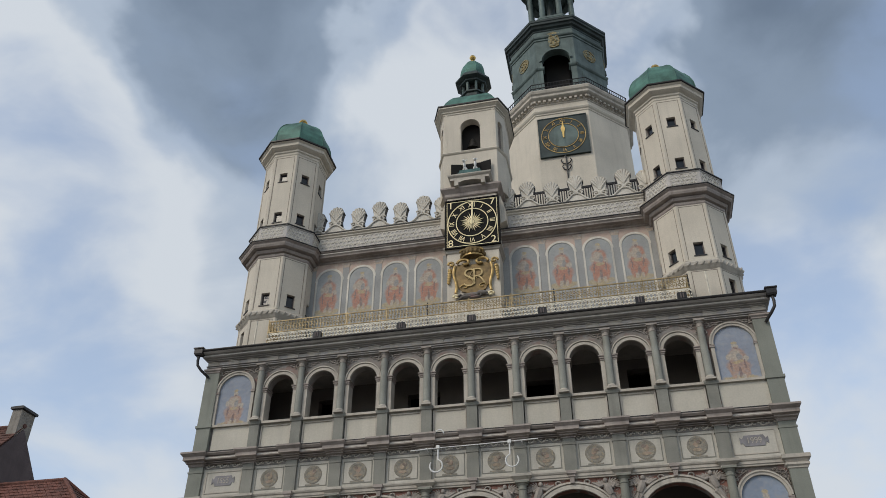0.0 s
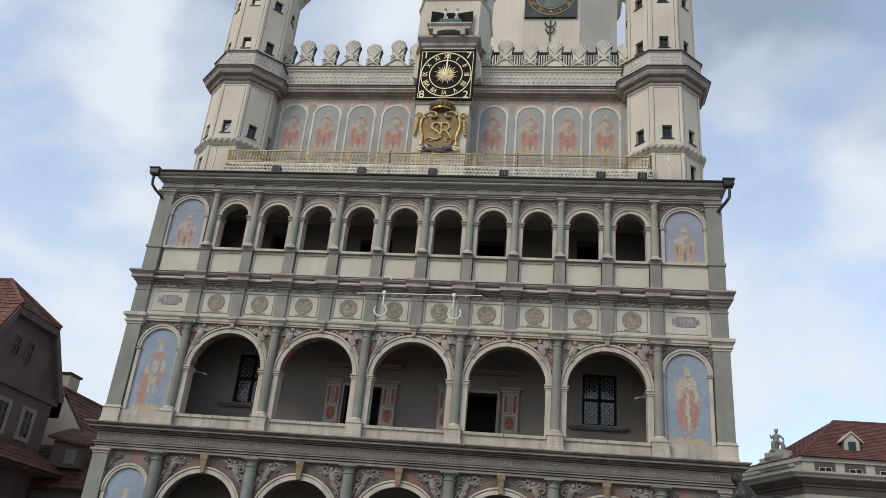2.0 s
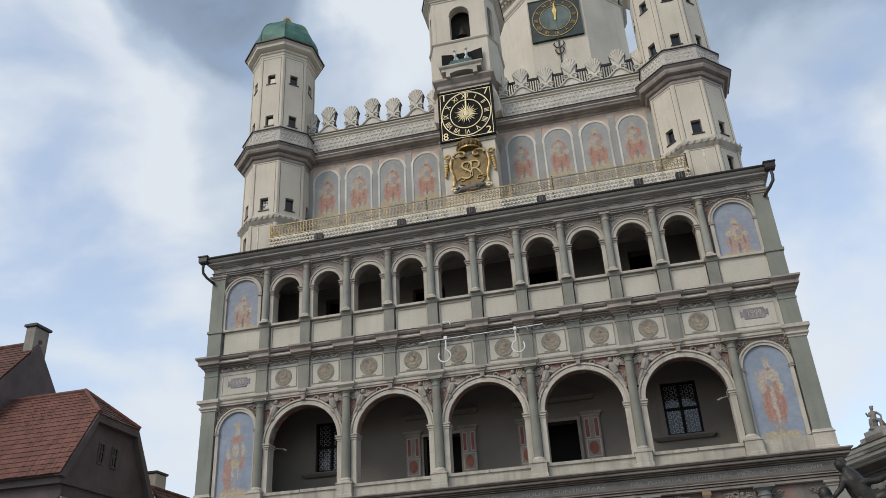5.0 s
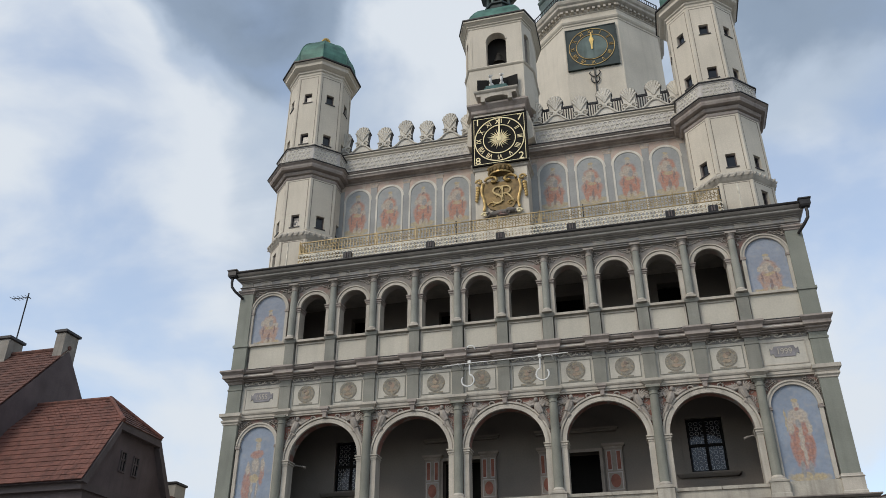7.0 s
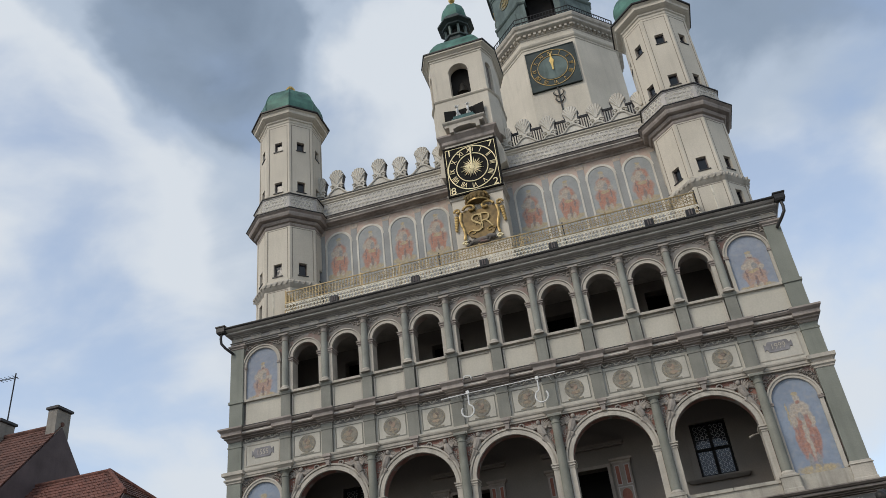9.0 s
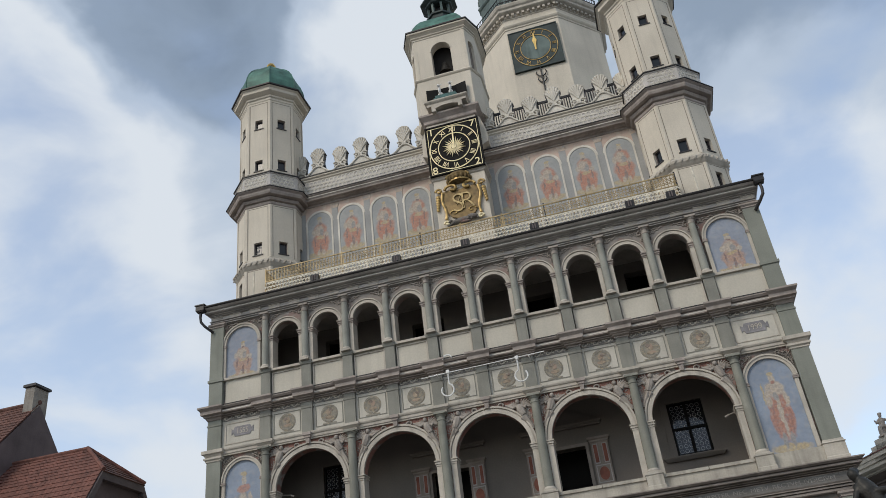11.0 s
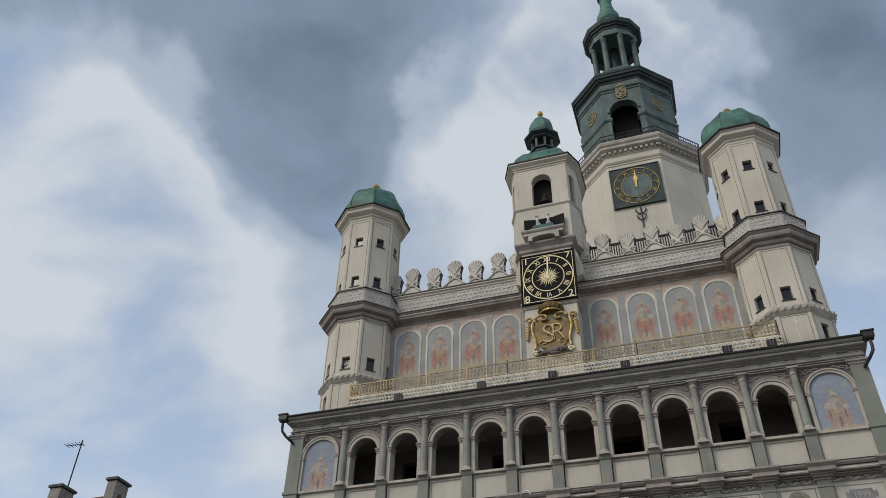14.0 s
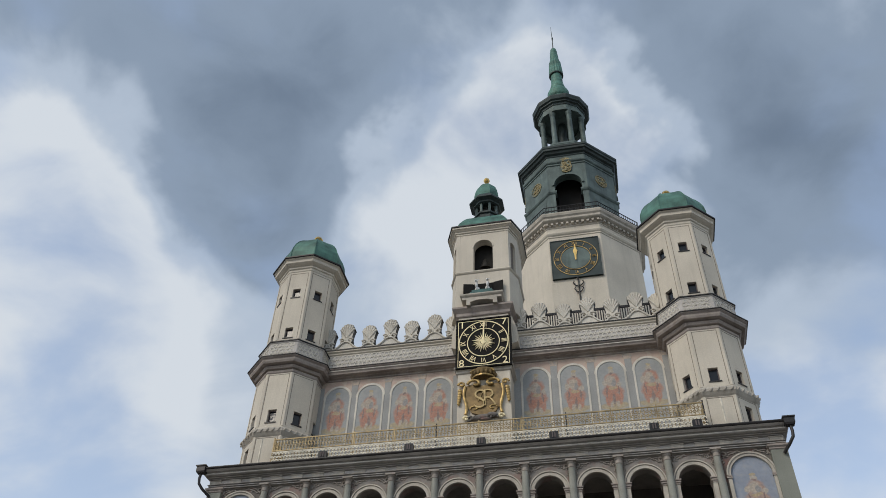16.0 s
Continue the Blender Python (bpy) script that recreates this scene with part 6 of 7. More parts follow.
part("lantern_eave", octo_moulding([(b, 24.95), (b + 0.04, 25.0), (b + 0.04, 25.1), (b + 0.16, 25.16), (b + 0.22, 25.28), (b + 0.32, 25.32), (b + 0.32, 25.48), (b + 0.36, 25.52), (b + 0.38, 25.66), (b + 0.3, 25.72)]), GREENBLACK, tower)
part("lantern_roof", octo_moulding([(b + 0.36, 25.68), (2.6, 25.95), (2.1, 26.25), (1.8, 26.6), (1.7, 27.1), (1.72, 27.4)]), OLDCOPPER, tower)
part("open_lantern_floor", octo_moulding([(1.66, 27.3), (1.74, 27.4), (1.74, 27.55), (1.55, 27.6)]), OLDCOPPER, tower)
cm = Geo().lathe([(0.23, 27.5), (0.23, 27.7), (0.19, 27.78), (0.165, 30.75), (0.2, 30.8), (0.17, 30.84), (0.22, 30.98), (0.24, 31.12)], n=12).mesh("lantern_column", True)
for k in range(8):
    an = math.pi / 8 + math.pi / 4 * k
    part("lantern_column", cm, OLDCOPPER, tower, loc=(1.4 * math.cos(an), 1.4 * math.sin(an), 0))
part("lantern_newel", Geo().lathe([(0.3, 27.5), (0.26, 31.3)], n=10), GREENBLACK, tower, smooth=True)
part("lantern_architrave", Geo().lathe([(1.2, 31.3), (1.2, 31.08), (1.66, 31.1), (1.66, 31.34), (1.6, 31.36), (1.6, 31.75)], n=12, phase=radians(15)), OLDCOPPER, tower)
part("lantern_crown", Geo().lathe([(1.3, 31.7), (1.64, 31.72), (1.68, 31.86), (1.8, 31.9), (1.8, 32.02), (1.92, 32.08), (2.0, 32.3), (2.0, 32.42), (1.6, 32.62)], n=12, phase=radians(15)), GREENBLACK, tower)
part("spire_dome", Geo().lathe([(1.66, 32.55), (1.3, 32.95), (0.95, 33.4), (0.72, 33.9), (0.68, 34.2), (0.78, 34.32), (0.8, 34.55), (0.78, 34.9), (0.68, 35.15), (0.55, 35.3), (0.58, 35.42), (0.5, 35.8), (0.44, 36.1)], n=20), COPPER, tower, smooth=True)
part("spire_shaft", Geo().lathe([(0.45, 36.0), (0.42, 36.5), (0.41, 37.4), (0.38, 38.9)], n=16), COPPER, tower, "slim green copper spire", smooth=True)
skirt = Geo().loft([[((r_ * (1 + w_ * (0.045 if j % 2 else -0.03))) * math.cos(math.pi * j / 16), (r_ * (1 + w_ * (0.045 if j % 2 else -0.03))) * math.sin(math.pi * j / 16), z_ - (0.08 if j % 2 and z_ < 37.3 else 0.0)) for j in range(32)]
                    for r_, z_, w_ in ((0.44, 37.25, 1), (0.5, 37.22, 1), (0.5, 37.4, 1), (0.47, 38.0, 1), (0.42, 38.8, 1), (0.36, 39.05, 0.5))])
part("spire_skirt", skirt, COPPER, tower, "fluted copper skirt round the spire")
part("spire_skirt_edge", Geo().lathe([(0.4, 37.1), (0.51, 37.12), (0.53, 37.2), (0.5, 37.26), (0.4, 37.27)], n=32), GREENBLACK, tower)
part("spire_tip", Geo().lathe([(0.36, 39.0), (0.33, 39.3), (0.27, 40.3), (0.22, 40.62), (0.1, 40.72), (0.05, 40.8)], n=16), COPPER, tower, smooth=True)
part("spire_rod", Geo().tube([(0, 0, 40.7), (0.02, 0, 42.4), (0.0, 0, 43.9)], lambda u: 0.045 * (1 - 0.75 * u), 6).blob((0.03, 0, 42.2), (0.06, 0.03, 0.3)), GREENBLACK, tower)

tclock = thing("tower_clock", (TX - 0.04, TY - a - 0.1, 30.82), "square dark green tower clock with gilded numerals", "clock")
part("board", Geo().box(-1.3, 1.3, 0.0, 0.1, -1.36, 1.36), GREENBLACK, tclock)
g = Geo()
for c, d, e, f in ((-1.3, -1.25, -1.36, 1.36), (1.25, 1.3, -1.36, 1.36), (-1.25, 1.25, -1.36, -1.31), (-1.25, 1.25, 1.31, 1.36)):
    g.box(c, d, -0.03, 0.02, e, f)
part("frame", g, GREENBLACK, tclock)
dial(tclock, FRAMEGOLD, 0.8, 1.13, 0.3, 1.05)
part("dial_field", Geo().ring(0, 0, 0.0, 0.76, -0.012, 0.01, 40), OLDCOPPER, tclock)
part("clock_pointer", Geo().slab([(-0.05, -0.2), (0.05, -0.2), (0.07, 0.2), (0.16, 0.5), (0.07, 0.7), (0.03, 1.05), (-0.03, 1.05), (-0.07, 0.7), (-0.16, 0.5), (-0.07, 0.2)], -0.06, -0.04), GOLD, tclock, rot=(0, 1, 0), scale=(0.75, 1, 0.9))
anchor = Geo().tube([(0, 0, -1.36), (0, 0, -2.9)], 0.045, 6)
for z, w_ in ((-1.75, 0.34), (-2.15, 0.28)):
    for q in (-1, 1):
        anchor.tube([(0, 0, z - 0.2), (q * w_ * 0.6, 0, z - 0.12), (q * w_, 0, z + 0.06), (q * w_ * 0.8, 0, z + 0.16)], 0.035, 6)
part("wall_anchor", anchor, IRON, tclock, "black iron wall anchor", loc=(0, 0.03, 0), scale=(0.8, 1, 1))

# dark louvred roof railing behind the crest
lr = thing("roof_railing", (4.3, 3.0, 20.0), "dark slatted railing behind the attic crest", "railing")
part("rail_bar", Geo().box(-2.8, 2.8, -0.03, 0.03, 3.1, 3.2), IRON, lr)
part("rail_bar", Geo().box(-2.8, 2.8, -0.03, 0.03, 2.2, 2.3), IRON, lr)
for i in range(57):
    part("slat", Geo().box(-0.025, 0.025, -0.02, 0.02, 0.0, 3.15), IRON if i % 3 else DARKTRIM, lr, loc=(-2.8 + 0.1 * i, 0, 0))
part("roof_deck", Geo().box(-7.0, 7.0, AY + 0.6, 8.4, 19.6, 20.0), LEAD, hall)

# ---------------- terrace railing and roof-edge fittings ----------------
railing = thing("terrace_railing", (0, -0.1, 15.28), "gilt and ivory wrought iron terrace railing", "railing")
PW = 14.84 / 10
up = Geo().box(-PW / 2, PW / 2, -0.018, 0.018, 1.06, 1.1).box(-PW / 2, PW / 2, -0.015, 0.015, 0.62, 0.65)
for i in range(13):
    x = -PW / 2 + PW * (i + 0.5) / 13
    up.box(x - 0.011, x + 0.011, -0.011, 0.011, 0.02, 1.07)
for i in range(12):
    x = -PW / 2 + PW * (i + 0.5) / 12
    for j in range(2):
        up.tube([(x + (0.066 - 0.008 * k) * math.cos(k * 0.95 + j * 3.1), 0, 0.76 + 0.18 * j + (0.085 - 0.011 * k) * math.sin(k * 0.95 + j * 3.1)) for k in range(8)], 0.0145, 4)
up_me = up.mesh("scroll_panel")
lowp = Geo().box(-PW / 2, PW / 2, -0.02, 0.0, 0.03, 0.06).box(-PW / 2, PW / 2, -0.02, 0.0, 0.56, 0.59)
for j in range(4):
    for i in range(12):
        x = -PW / 2 + PW * (i + (0.5 if j % 2 else 0.0) + 0.25) / 12
        lowp.ring(x, 0.1 + 0.13 * j, 0.034, 0.068, -0.024, 0.0, 8, -20, 200)
low_me = lowp.mesh("scale_panel")
for k in range(10):
    x = -7.42 + PW * (k + 0.5)
    p = part("scroll_panel", up_me, BRASSY, railing, "gilt scrollwork panel" if k == 0 else "", loc=(x, 0, 0))
    part("scale_panel", low_me, IVORY, p, "ivory scale-pattern lattice" if k == 0 else "")
for k in range(11):
    x = -7.42 + PW * k
    part("post", Geo().box(-0.02, 0.02, -0.02, 0.02, 0.0, 1.16), IRON if k % 3 == 1 else BRASSY, railing, loc=(x, 0.01, 0))
for q in (-1, 1):
    p = part("return_panel", up_me, BRASSY, railing, loc=(q * 7.42, PW / 2 * 0.62, 0), rot=(0, 0, 90), scale=(0.62, 1, 1))
    part("scale_panel", low_me, BRASSY, p)
for x in (-5.42, -2.36, 0.12, 2.54, 5.76, 7.1):
    fl = thing("floodlight", (x, -0.3, 15.28), "small black floodlight on the roof edge", "lamp", "roof-edge floodlights")
    part("bracket", Geo().box(-0.12, 0.12, -0.04, 0.04, 0.0, 0.06), IRON, fl)
    part("housing", moulding(-0.15, 0.15, -0.08, 0.08, [(-0.02, 0.05), (0.0, 0.08), (0.0, 0.3), (-0.03, 0.34)]), IRON, fl)
    part("louvre", Geo().box(-0.06, -0.02, -0.1, -0.08, 0.1, 0.28), DARKTRIM, fl)
    part("louvre", Geo().box(0.02, 0.06, -0.1, -0.08, 0.1, 0.28), DARKTRIM, fl)
for q in (-1, 1):
    dp = thing("rain_gutter_head", (q * 9.8, -0.42, 15.1), "black metal gutter corner box with a curved pipe", "gutter", "roof gutters")
    part("hopper", moulding(-0.16, 0.16, -0.12, 0.12, [(-0.03, -0.02), (0.0, 0.04), (0.0, 0.2), (0.03, 0.22), (0.03, 0.26)]), LEAD, dp)
    part("pipe", Geo().tube([(0, 0, 0.05), (q * 0.02, 0, -0.2), (-q * 0.0, 0.02, -0.38), (-q * 0.12, 0.1, -0.55), (-q * 0.26, 0.3, -0.68), (-q * 0.3, 0.38, -0.72)], 0.05, 8), LEAD, dp, smooth=True)
    lr_ = thing("lightning_rod", (q * 8.05, 0.2, 15.25), "pale thin rod standing on the roof terrace", "rod", "roof rods")
    part("rod", Geo().tube([(0, 0, 0), (0, 0, 1.4)], 0.03, 6), IVORY, lr_)
    part("foot", Geo().lathe([(0.07, 0.0), (0.07, 0.35), (0.05, 0.4)], n=8), IVORY, lr_)

# hanging rod with two hooks across the frieze
hanger = thing("hook_rail", (0.1, -0.38, 10.95), "white painted iron rod with two hanging hooks", "hook rail")
part("rod", Geo().tube([(-2.0, 0, -0.02), (-1.0, 0, 0.012), (0.0, 0, 0.02), (2.0, 0, 0.06)], 0.016, 6), WHITE, hanger)
for x in (-1.12, 1.12):
    hk = [(x, 0, 0.1), (x, 0, -0.34)] + [(x + (0.2 * math.sin(radians(20 + a_)) - 0.06) * (1 if x < 0 else -1), 0, -0.56 + 0.2 * math.cos(radians(20 + a_))) for a_ in range(0, 290, 24)]
    h_ = part("hook", Geo().tube(hk, 0.025, 6), WHITE, hanger, smooth=True)
    part("collar", Geo().box(x - 0.05, x + 0.05, -0.05, 0.05, -0.02, 0.08), WHITE, h_)
for x in (-1.5, 1.5):
    part("stay", Geo().tube([(x, 0, 0.02), (x, 0.34, 0.02)], 0.018, 5), WHITE, hanger)
part("curl", Geo().tube([(-1.25, 0, 0.48)] + [(-1.08 + 0.13 * math.cos(radians(a_)), 0, 0.5 + 0.1 * math.sin(radians(a_))) for a_ in range(180, -1, -20)] + [(-0.95, 0.3, 0.46)], 0.022, 6), WHITE, hanger, smooth=True)

for x, q in ((-6.9, 1), (7.0, -1)):
    cc = thing("security_camera", (x, 0.6, 8.3), "white security camera on the arcade pier", "camera", "security cameras")
    part("body", Geo().tube([(0, 0, 0), (q * 0.13, -0.02, -0.06)], 0.032, 8), CHIMNEY, cc)
    part("arm", Geo().tube([(0, 0, 0), (-q * 0.3, -0.1, 0.03)], 0.015, 6), CHIMNEY, cc)

# ---------------- neighbouring houses ----------------


def tiled(p0, p1, p2, p3, course=0.24, tile=0.19, seed=1):
    """Overlapping clay tiles on a roof plane: eave from p0 to p1, upper edge from p3 to p2."""
    q = random.Random(seed)
    p0, p1, p2, p3 = [Vector(p) for p in (p0, p1, p2, p3)]
    n = (p1 - p0).cross(p3 - p0).normalized()
    if n.z < 0:
        n = -n
    rows = max(1, int(((p3 + p2) / 2 - (p0 + p1) / 2).length / course))
    g = Geo()
    for r in range(rows):
        a0, b0 = p0.lerp(p3, r / rows), p1.lerp(p2, r / rows)
        a1, b1 = p0.lerp(p3, min(1, (r + 1.1) / rows)), p1.lerp(p2, min(1, (r + 1.1) / rows))
        cols = max(1, int((b0 - a0).length / tile))
        for c in range(cols):
            l, h = q.uniform(0.032, 0.042), 0.012
            u0, u1 = (c + 0.03) / cols, (c + 0.97) / cols
            bot = [a0.lerp(b0, u0), a0.lerp(b0, u1), a1.lerp(b1, u1), a1.lerp(b1, u0)]
            g.loft([[bot[0], bot[1], bot[2], bot[3]], [bot[0] + n * l, bot[1] + n * l, bot[2] + n * h, bot[3] + n * h]])
    return g


def wall_window(parent, y0, y1, z0, z1, x, trim=0.18, mat=TRIM, label="dark sash window with a cream surround"):
    """A framed window in a wall that faces +x."""
    g = Geo()
    for a_, b_, c_, d_ in ((y0 - trim, y0, z0 - trim, z1 + trim), (y1, y1 + trim, z0 - trim, z1 + trim), (y0, y1, z0 - trim, z0), (y0, y1, z1, z1 + trim)):
        g.box(x - 0.1, x + 0.05, a_, b_, c_, d_)
    w = part("window", g, mat, parent, label)
    part("pane", Geo().box(x - 0.04, x + 0.005, y0, y1, z0, z1), GLASS, w)
    ym, zm = (y0 + y1) / 2, z0 + (z1 - z0) * 0.62
    part("glazing_bar", Geo().box(x, x + 0.03, ym - 0.03, ym + 0.03, z0, z1), DARKTRIM, w)
    part("glazing_bar", Geo().box(x, x + 0.025, y0, y1, zm - 0.03, zm + 0.03), DARKTRIM, w)


XA = -14.8
ha = thing("gabled_house", (0, 0, 0), "dark plastered house with a red tiled half-hipped roof", "house", "houses beside the town hall")
part("wall", Geo().box(-26.0, XA, 0.25, 5.2, 0.0, 8.2), DARKWALL, ha)
gab = Geo().loft([[(x, 0.1, 8.15), (x, 5.35, 8.15), (x, 3.85, 10.6), (x, 1.38, 10.6)] for x in (XA - 0.3, XA + 0.02)])
part("gable", gab, DARKWALL, ha)
part("eave_band", Geo().box(-26.0, XA + 0.1, 0.02, 5.4, 7.9, 8.16), DARKTRIM, ha)
part("roof", tiled((-26, -0.25, 8.15), (XA + 0.25, -0.25, 8.15), (XA + 0.2, 1.34, 10.64), (-26, 1.34, 10.64), seed=3), TILE, ha, "red clay tiles in even courses", kind="stuff")
part("roof_top", tiled((-26, 1.34, 10.64), (XA + 0.2, 1.34, 10.64), (-16.3, 2.62, 12.02), (-26, 2.62, 12.02), seed=4), TILE, ha, kind="stuff")
part("hip", tiled((XA + 0.28, 1.3, 10.58), (XA + 0.28, 3.93, 10.58), (-16.25, 2.68, 12.02), (-16.25, 2.56, 12.02), seed=5), OLDTILE, ha, kind="stuff")
part("roof_body", Geo().loft([[(-26, -0.2, 8.12), (-26, 5.45, 8.12), (-26, 3.9, 10.58), (-26, 2.62, 11.97), (-26, 1.34, 10.58)], [(XA - 0.02, -0.2, 8.12), (XA - 0.02, 5.45, 8.12), (XA - 0.02, 3.9, 10.58), (-16.32, 2.62, 11.97), (XA - 0.02, 1.34, 10.58)]]), DARKWALL, ha)
for ya, za, yb, zb in ((-0.22, 8.1, 1.36, 10.62), (5.5, 8.1, 3.9, 10.62)):
    part("verge_board", Geo().loft([[(x, ya, za), (x, yb, zb), (x, yb, zb - 0.42), (x, ya + (0.3 if ya < 1 else -0.3), za - 0.04)] for x in (XA, XA + 0.26)]), DARKTRIM, ha)
part("verge_board", Geo().loft([[(XA - 0.3, 1.36, z), (XA + 0.26, 1.36, z), (XA + 0.26, 3.9, z), (XA - 0.3, 3.9, z)] for z in (10.32, 10.6)]), DARKTRIM, ha)
part("ridge_cap", Geo().tube([(-26, 2.62, 12.05), (-16.28, 2.62, 12.05)], 0.09, 8), TILE, ha)
for y_ in (1.32, 3.92):
    part("hip_cap", Geo().tube([(XA + 0.3, y_, 10.66), (-16.28, 2.62, 12.08)], 0.08, 8), TILE, ha)
for y0, y1 in ((1.93, 2.2), (2.72, 3.0)):
    wall_window(ha, y0, y1, 8.97, 9.64, XA + 0.02, 0.05, DARKTRIM, "small dark gable window")
for y0, y1 in ((0.4, 0.97), (2.0, 2.6), (3.6, 4.14)):
    wall_window(ha, y0, y1, 6.42, 7.34, XA + 0.02, 0.15, DULLTRIM, "dark sash window with a dull grey surround")
part("skirt_roof", tiled((XA + 1.0, -0.4, 5.35), (XA + 1.0, 6.1, 5.35), (XA + 0.02, 5.4, 6.02), (XA + 0.02, 0.1, 6.02), seed=6), TILE, ha, kind="stuff")
part("skirt_body", Geo().loft([[(XA - 0.1, y_, 5.2), (XA + 0.98, y_, 5.28), (XA + 0.02, y_, 5.98)] for y_ in (-0.3, 6.0)]), DARKTRIM, ha)

hb = thing("tall_house", (0.4, 0, 0), "tall dark house with red roof and rendered chimneys", "house", "houses beside the town hall")
part("wall", Geo().box(-27.0, -20.0, -1.0, 8.2, 0.0, 9.6), DARKWALL, hb)
part("gable", Geo().loft([[(x, -1.0, 9.5), (x, 8.2, 9.5), (x, 3.6, 14.75)] for x in (-20.4, -20.0)]), DARKWALL, hb)
part("roof", tiled((-27, -1.3, 9.3), (-19.9, -1.3, 9.3), (-20.0, 3.6, 14.85), (-24.0, 3.6, 14.85), seed=8), OLDTILE, hb, kind="stuff")
part("roof_body", Geo().loft([[(-26.9, -1.25, 9.25), (-26.9, 8.4, 9.25), (-24.1, 3.6, 14.8)], [(-20.05, -1.25, 9.25), (-20.05, 8.4, 9.25), (-20.05, 3.6, 14.8)]]), OLDTILE, hb)
part("ridge_cap", Geo().tube([(-24.0, 3.6, 14.9), (-20.0, 3.6, 14.9)], 0.1, 8), OLDTILE, hb)
for x0, x1 in ((-23.55, -22.85), (-20.55, -19.98)):
    ch = part("chimney", Geo().box(x0 + 0.06, x1 - 0.06, 3.2, 4.05, 14.0, 15.5), CHIMNEY, hb, "grey rendered chimney stack")
    part("cap", moulding(x0 + 0.06, x1 - 0.06, 3.2, 4.05, [(0.0, 15.48), (0.08, 15.52), (0.08, 15.62), (-0.05, 15.7)]), LEAD, ch)
ant = thing("aerial", (-22.55, 3.6, 15.6), "thin television aerial on a chimney", "aerial")
part("mast", Geo().tube([(0, 0, 0), (0.0, 0, 2.3)], 0.03, 6), IRON, ant)
part("boom", Geo().tube([(-0.85, 0, 2.12), (0.12, 0, 2.08)], 0.022, 5), IRON, ant)
for i in range(5):
    part("element", Geo().tube([(-0.8 + 0.2 * i, -0.22, 2.11), (-0.8 + 0.2 * i, 0.22, 2.11)], 0.012, 4), IRON, ant)

hc = thing("low_house", (0, 0, 0), "low white-gabled house with a dark tiled roof", "house", "houses beside the town hall")
part("wall", Geo().box(-18.6, -12.6, 7.05, 16.0, 0.0, 5.2), PALACE, hc)
part("gable", Geo().loft([[(-18.6, y_, 5.1), (-12.6, y_, 5.1), (-15.6, y_, 8.8)] for y_ in (7.0, 7.3)]), PALACE, hc, "pale rendered gable")
part("roof", tiled((-12.2, 6.85, 4.85), (-12.2, 16, 4.85), (-15.6, 16, 9.0), (-15.6, 6.85, 9.0), seed=9), OLDTILE, hc, "dark red clay tiles", kind="stuff")
part("roof_body", Geo().loft([[(-18.9, y_, 4.8), (-12.3, y_, 4.8), (-15.6, y_, 8.92)] for y_ in (7.2, 16)]), OLDTILE, hc)
part("ridge_cap", Geo().tube([(-15.6, 6.85, 9.02), (-15.6, 16, 9.02)], 0.1, 8), OLDTILE, hc)
chc = part("chimney", Geo().box(-16.25, -15.55, 7.0, 7.8, 7.8, 9.65), PALACE, hc, "white chimney")
part("cap", moulding(-16.25, -15.55, 7.0, 7.8, [(0.0, 9.63), (0.06, 9.66), (0.06, 9.74)]), LEAD, chc)
hd = thing("lean_to", (0, 0, 0), "low lean-to with dark tiles and a small dormer", "outbuilding")
part("wall", Geo().box(-16.5, -12.4, 5.6, 6.95, 0.0, 5.0), DARKWALL, hd)
part("roof", tiled((-16.6, 5.3, 4.9), (-12.2, 5.3, 4.9), (-12.2, 6.98, 6.7), (-16.6, 6.98, 6.7), seed=10), OLDTILE, hd, "dark red clay tiles", kind="stuff")
part("roof_body", Geo().loft([[(x, 5.35, 4.85), (x, 6.98, 4.85), (x, 6.98, 6.65)] for x in (-16.6, -12.2)]), OLDTILE, hd)
dm = part("dormer", Geo().box(-14.6, -13.3, 5.7, 6.95, 5.7, 6.75), DARKWALL, hd)
part("dormer_roof", Geo().loft([[(-14.8, 5.5, z - 0.1 + 0.1), (-13.1, 5.5, z - 0.25), (-13.1, 6.97, z + 0.35), (-14.8, 6.97, z + 0.6)] for z in (6.75, 6.85)]), OLDTILE, dm)
part("dormer_window", Geo().box(-14.0, -13.55, 5.66, 5.72, 5.85, 6.4), TRIM, dm)

# ---------------- palace across the square ----------------
pal = thing("palace", (0, 0, 0), "cream and brown palace with a red hipped roof", "palace")
SX, SY = -0.4, 0.917     # run of the flank wall, away from the corner
CX, CY = 18.75, 25.0


def side_pt(u, z, o=0.0):
    """A point on the flank wall, u metres from the corner, o metres out of it."""
    return (CX + SX * u - SY * o, CY + SY * u + SX * o, z)


def prism(poly, z0, z1):
    return Geo().loft([[(x, y, z) for x, y in poly] for z in (z0, z1)])


def grow(o):
    return [(CX - o * 1.1, CY - o), (46 + o, CY - o), (46 + o, CY + 24), (side_pt(24, 0, o)[0], side_pt(24, 0, o)[1])]


part("wall", prism(grow(0), 0.0, 11.9), PALACE, pal)
# brown frieze; its flared upper steps also paint in the cornice soffit's shade
part("frieze", Geo().loft([[(x, y, z) for x, y in grow(o)] for o, z in ((0.06, 9.95), (0.06, 10.3), (0.14, 10.32), (0.14, 10.42), (0.3, 10.55), (0.45, 10.74))]), PALEBROWN, pal)
part("cornice", Geo().loft([[(x, y, z) for x, y in grow(o)] for o, z in ((0.4, 10.72), (0.56, 10.78), (0.56, 10.88), (0.66, 10.9), (0.75, 10.98), (0.75, 11.08), (0.1, 11.16))]), PALACE, pal)
part("attic_band", prism(grow(0.12), 11.72, 11.95), PALACE, pal)
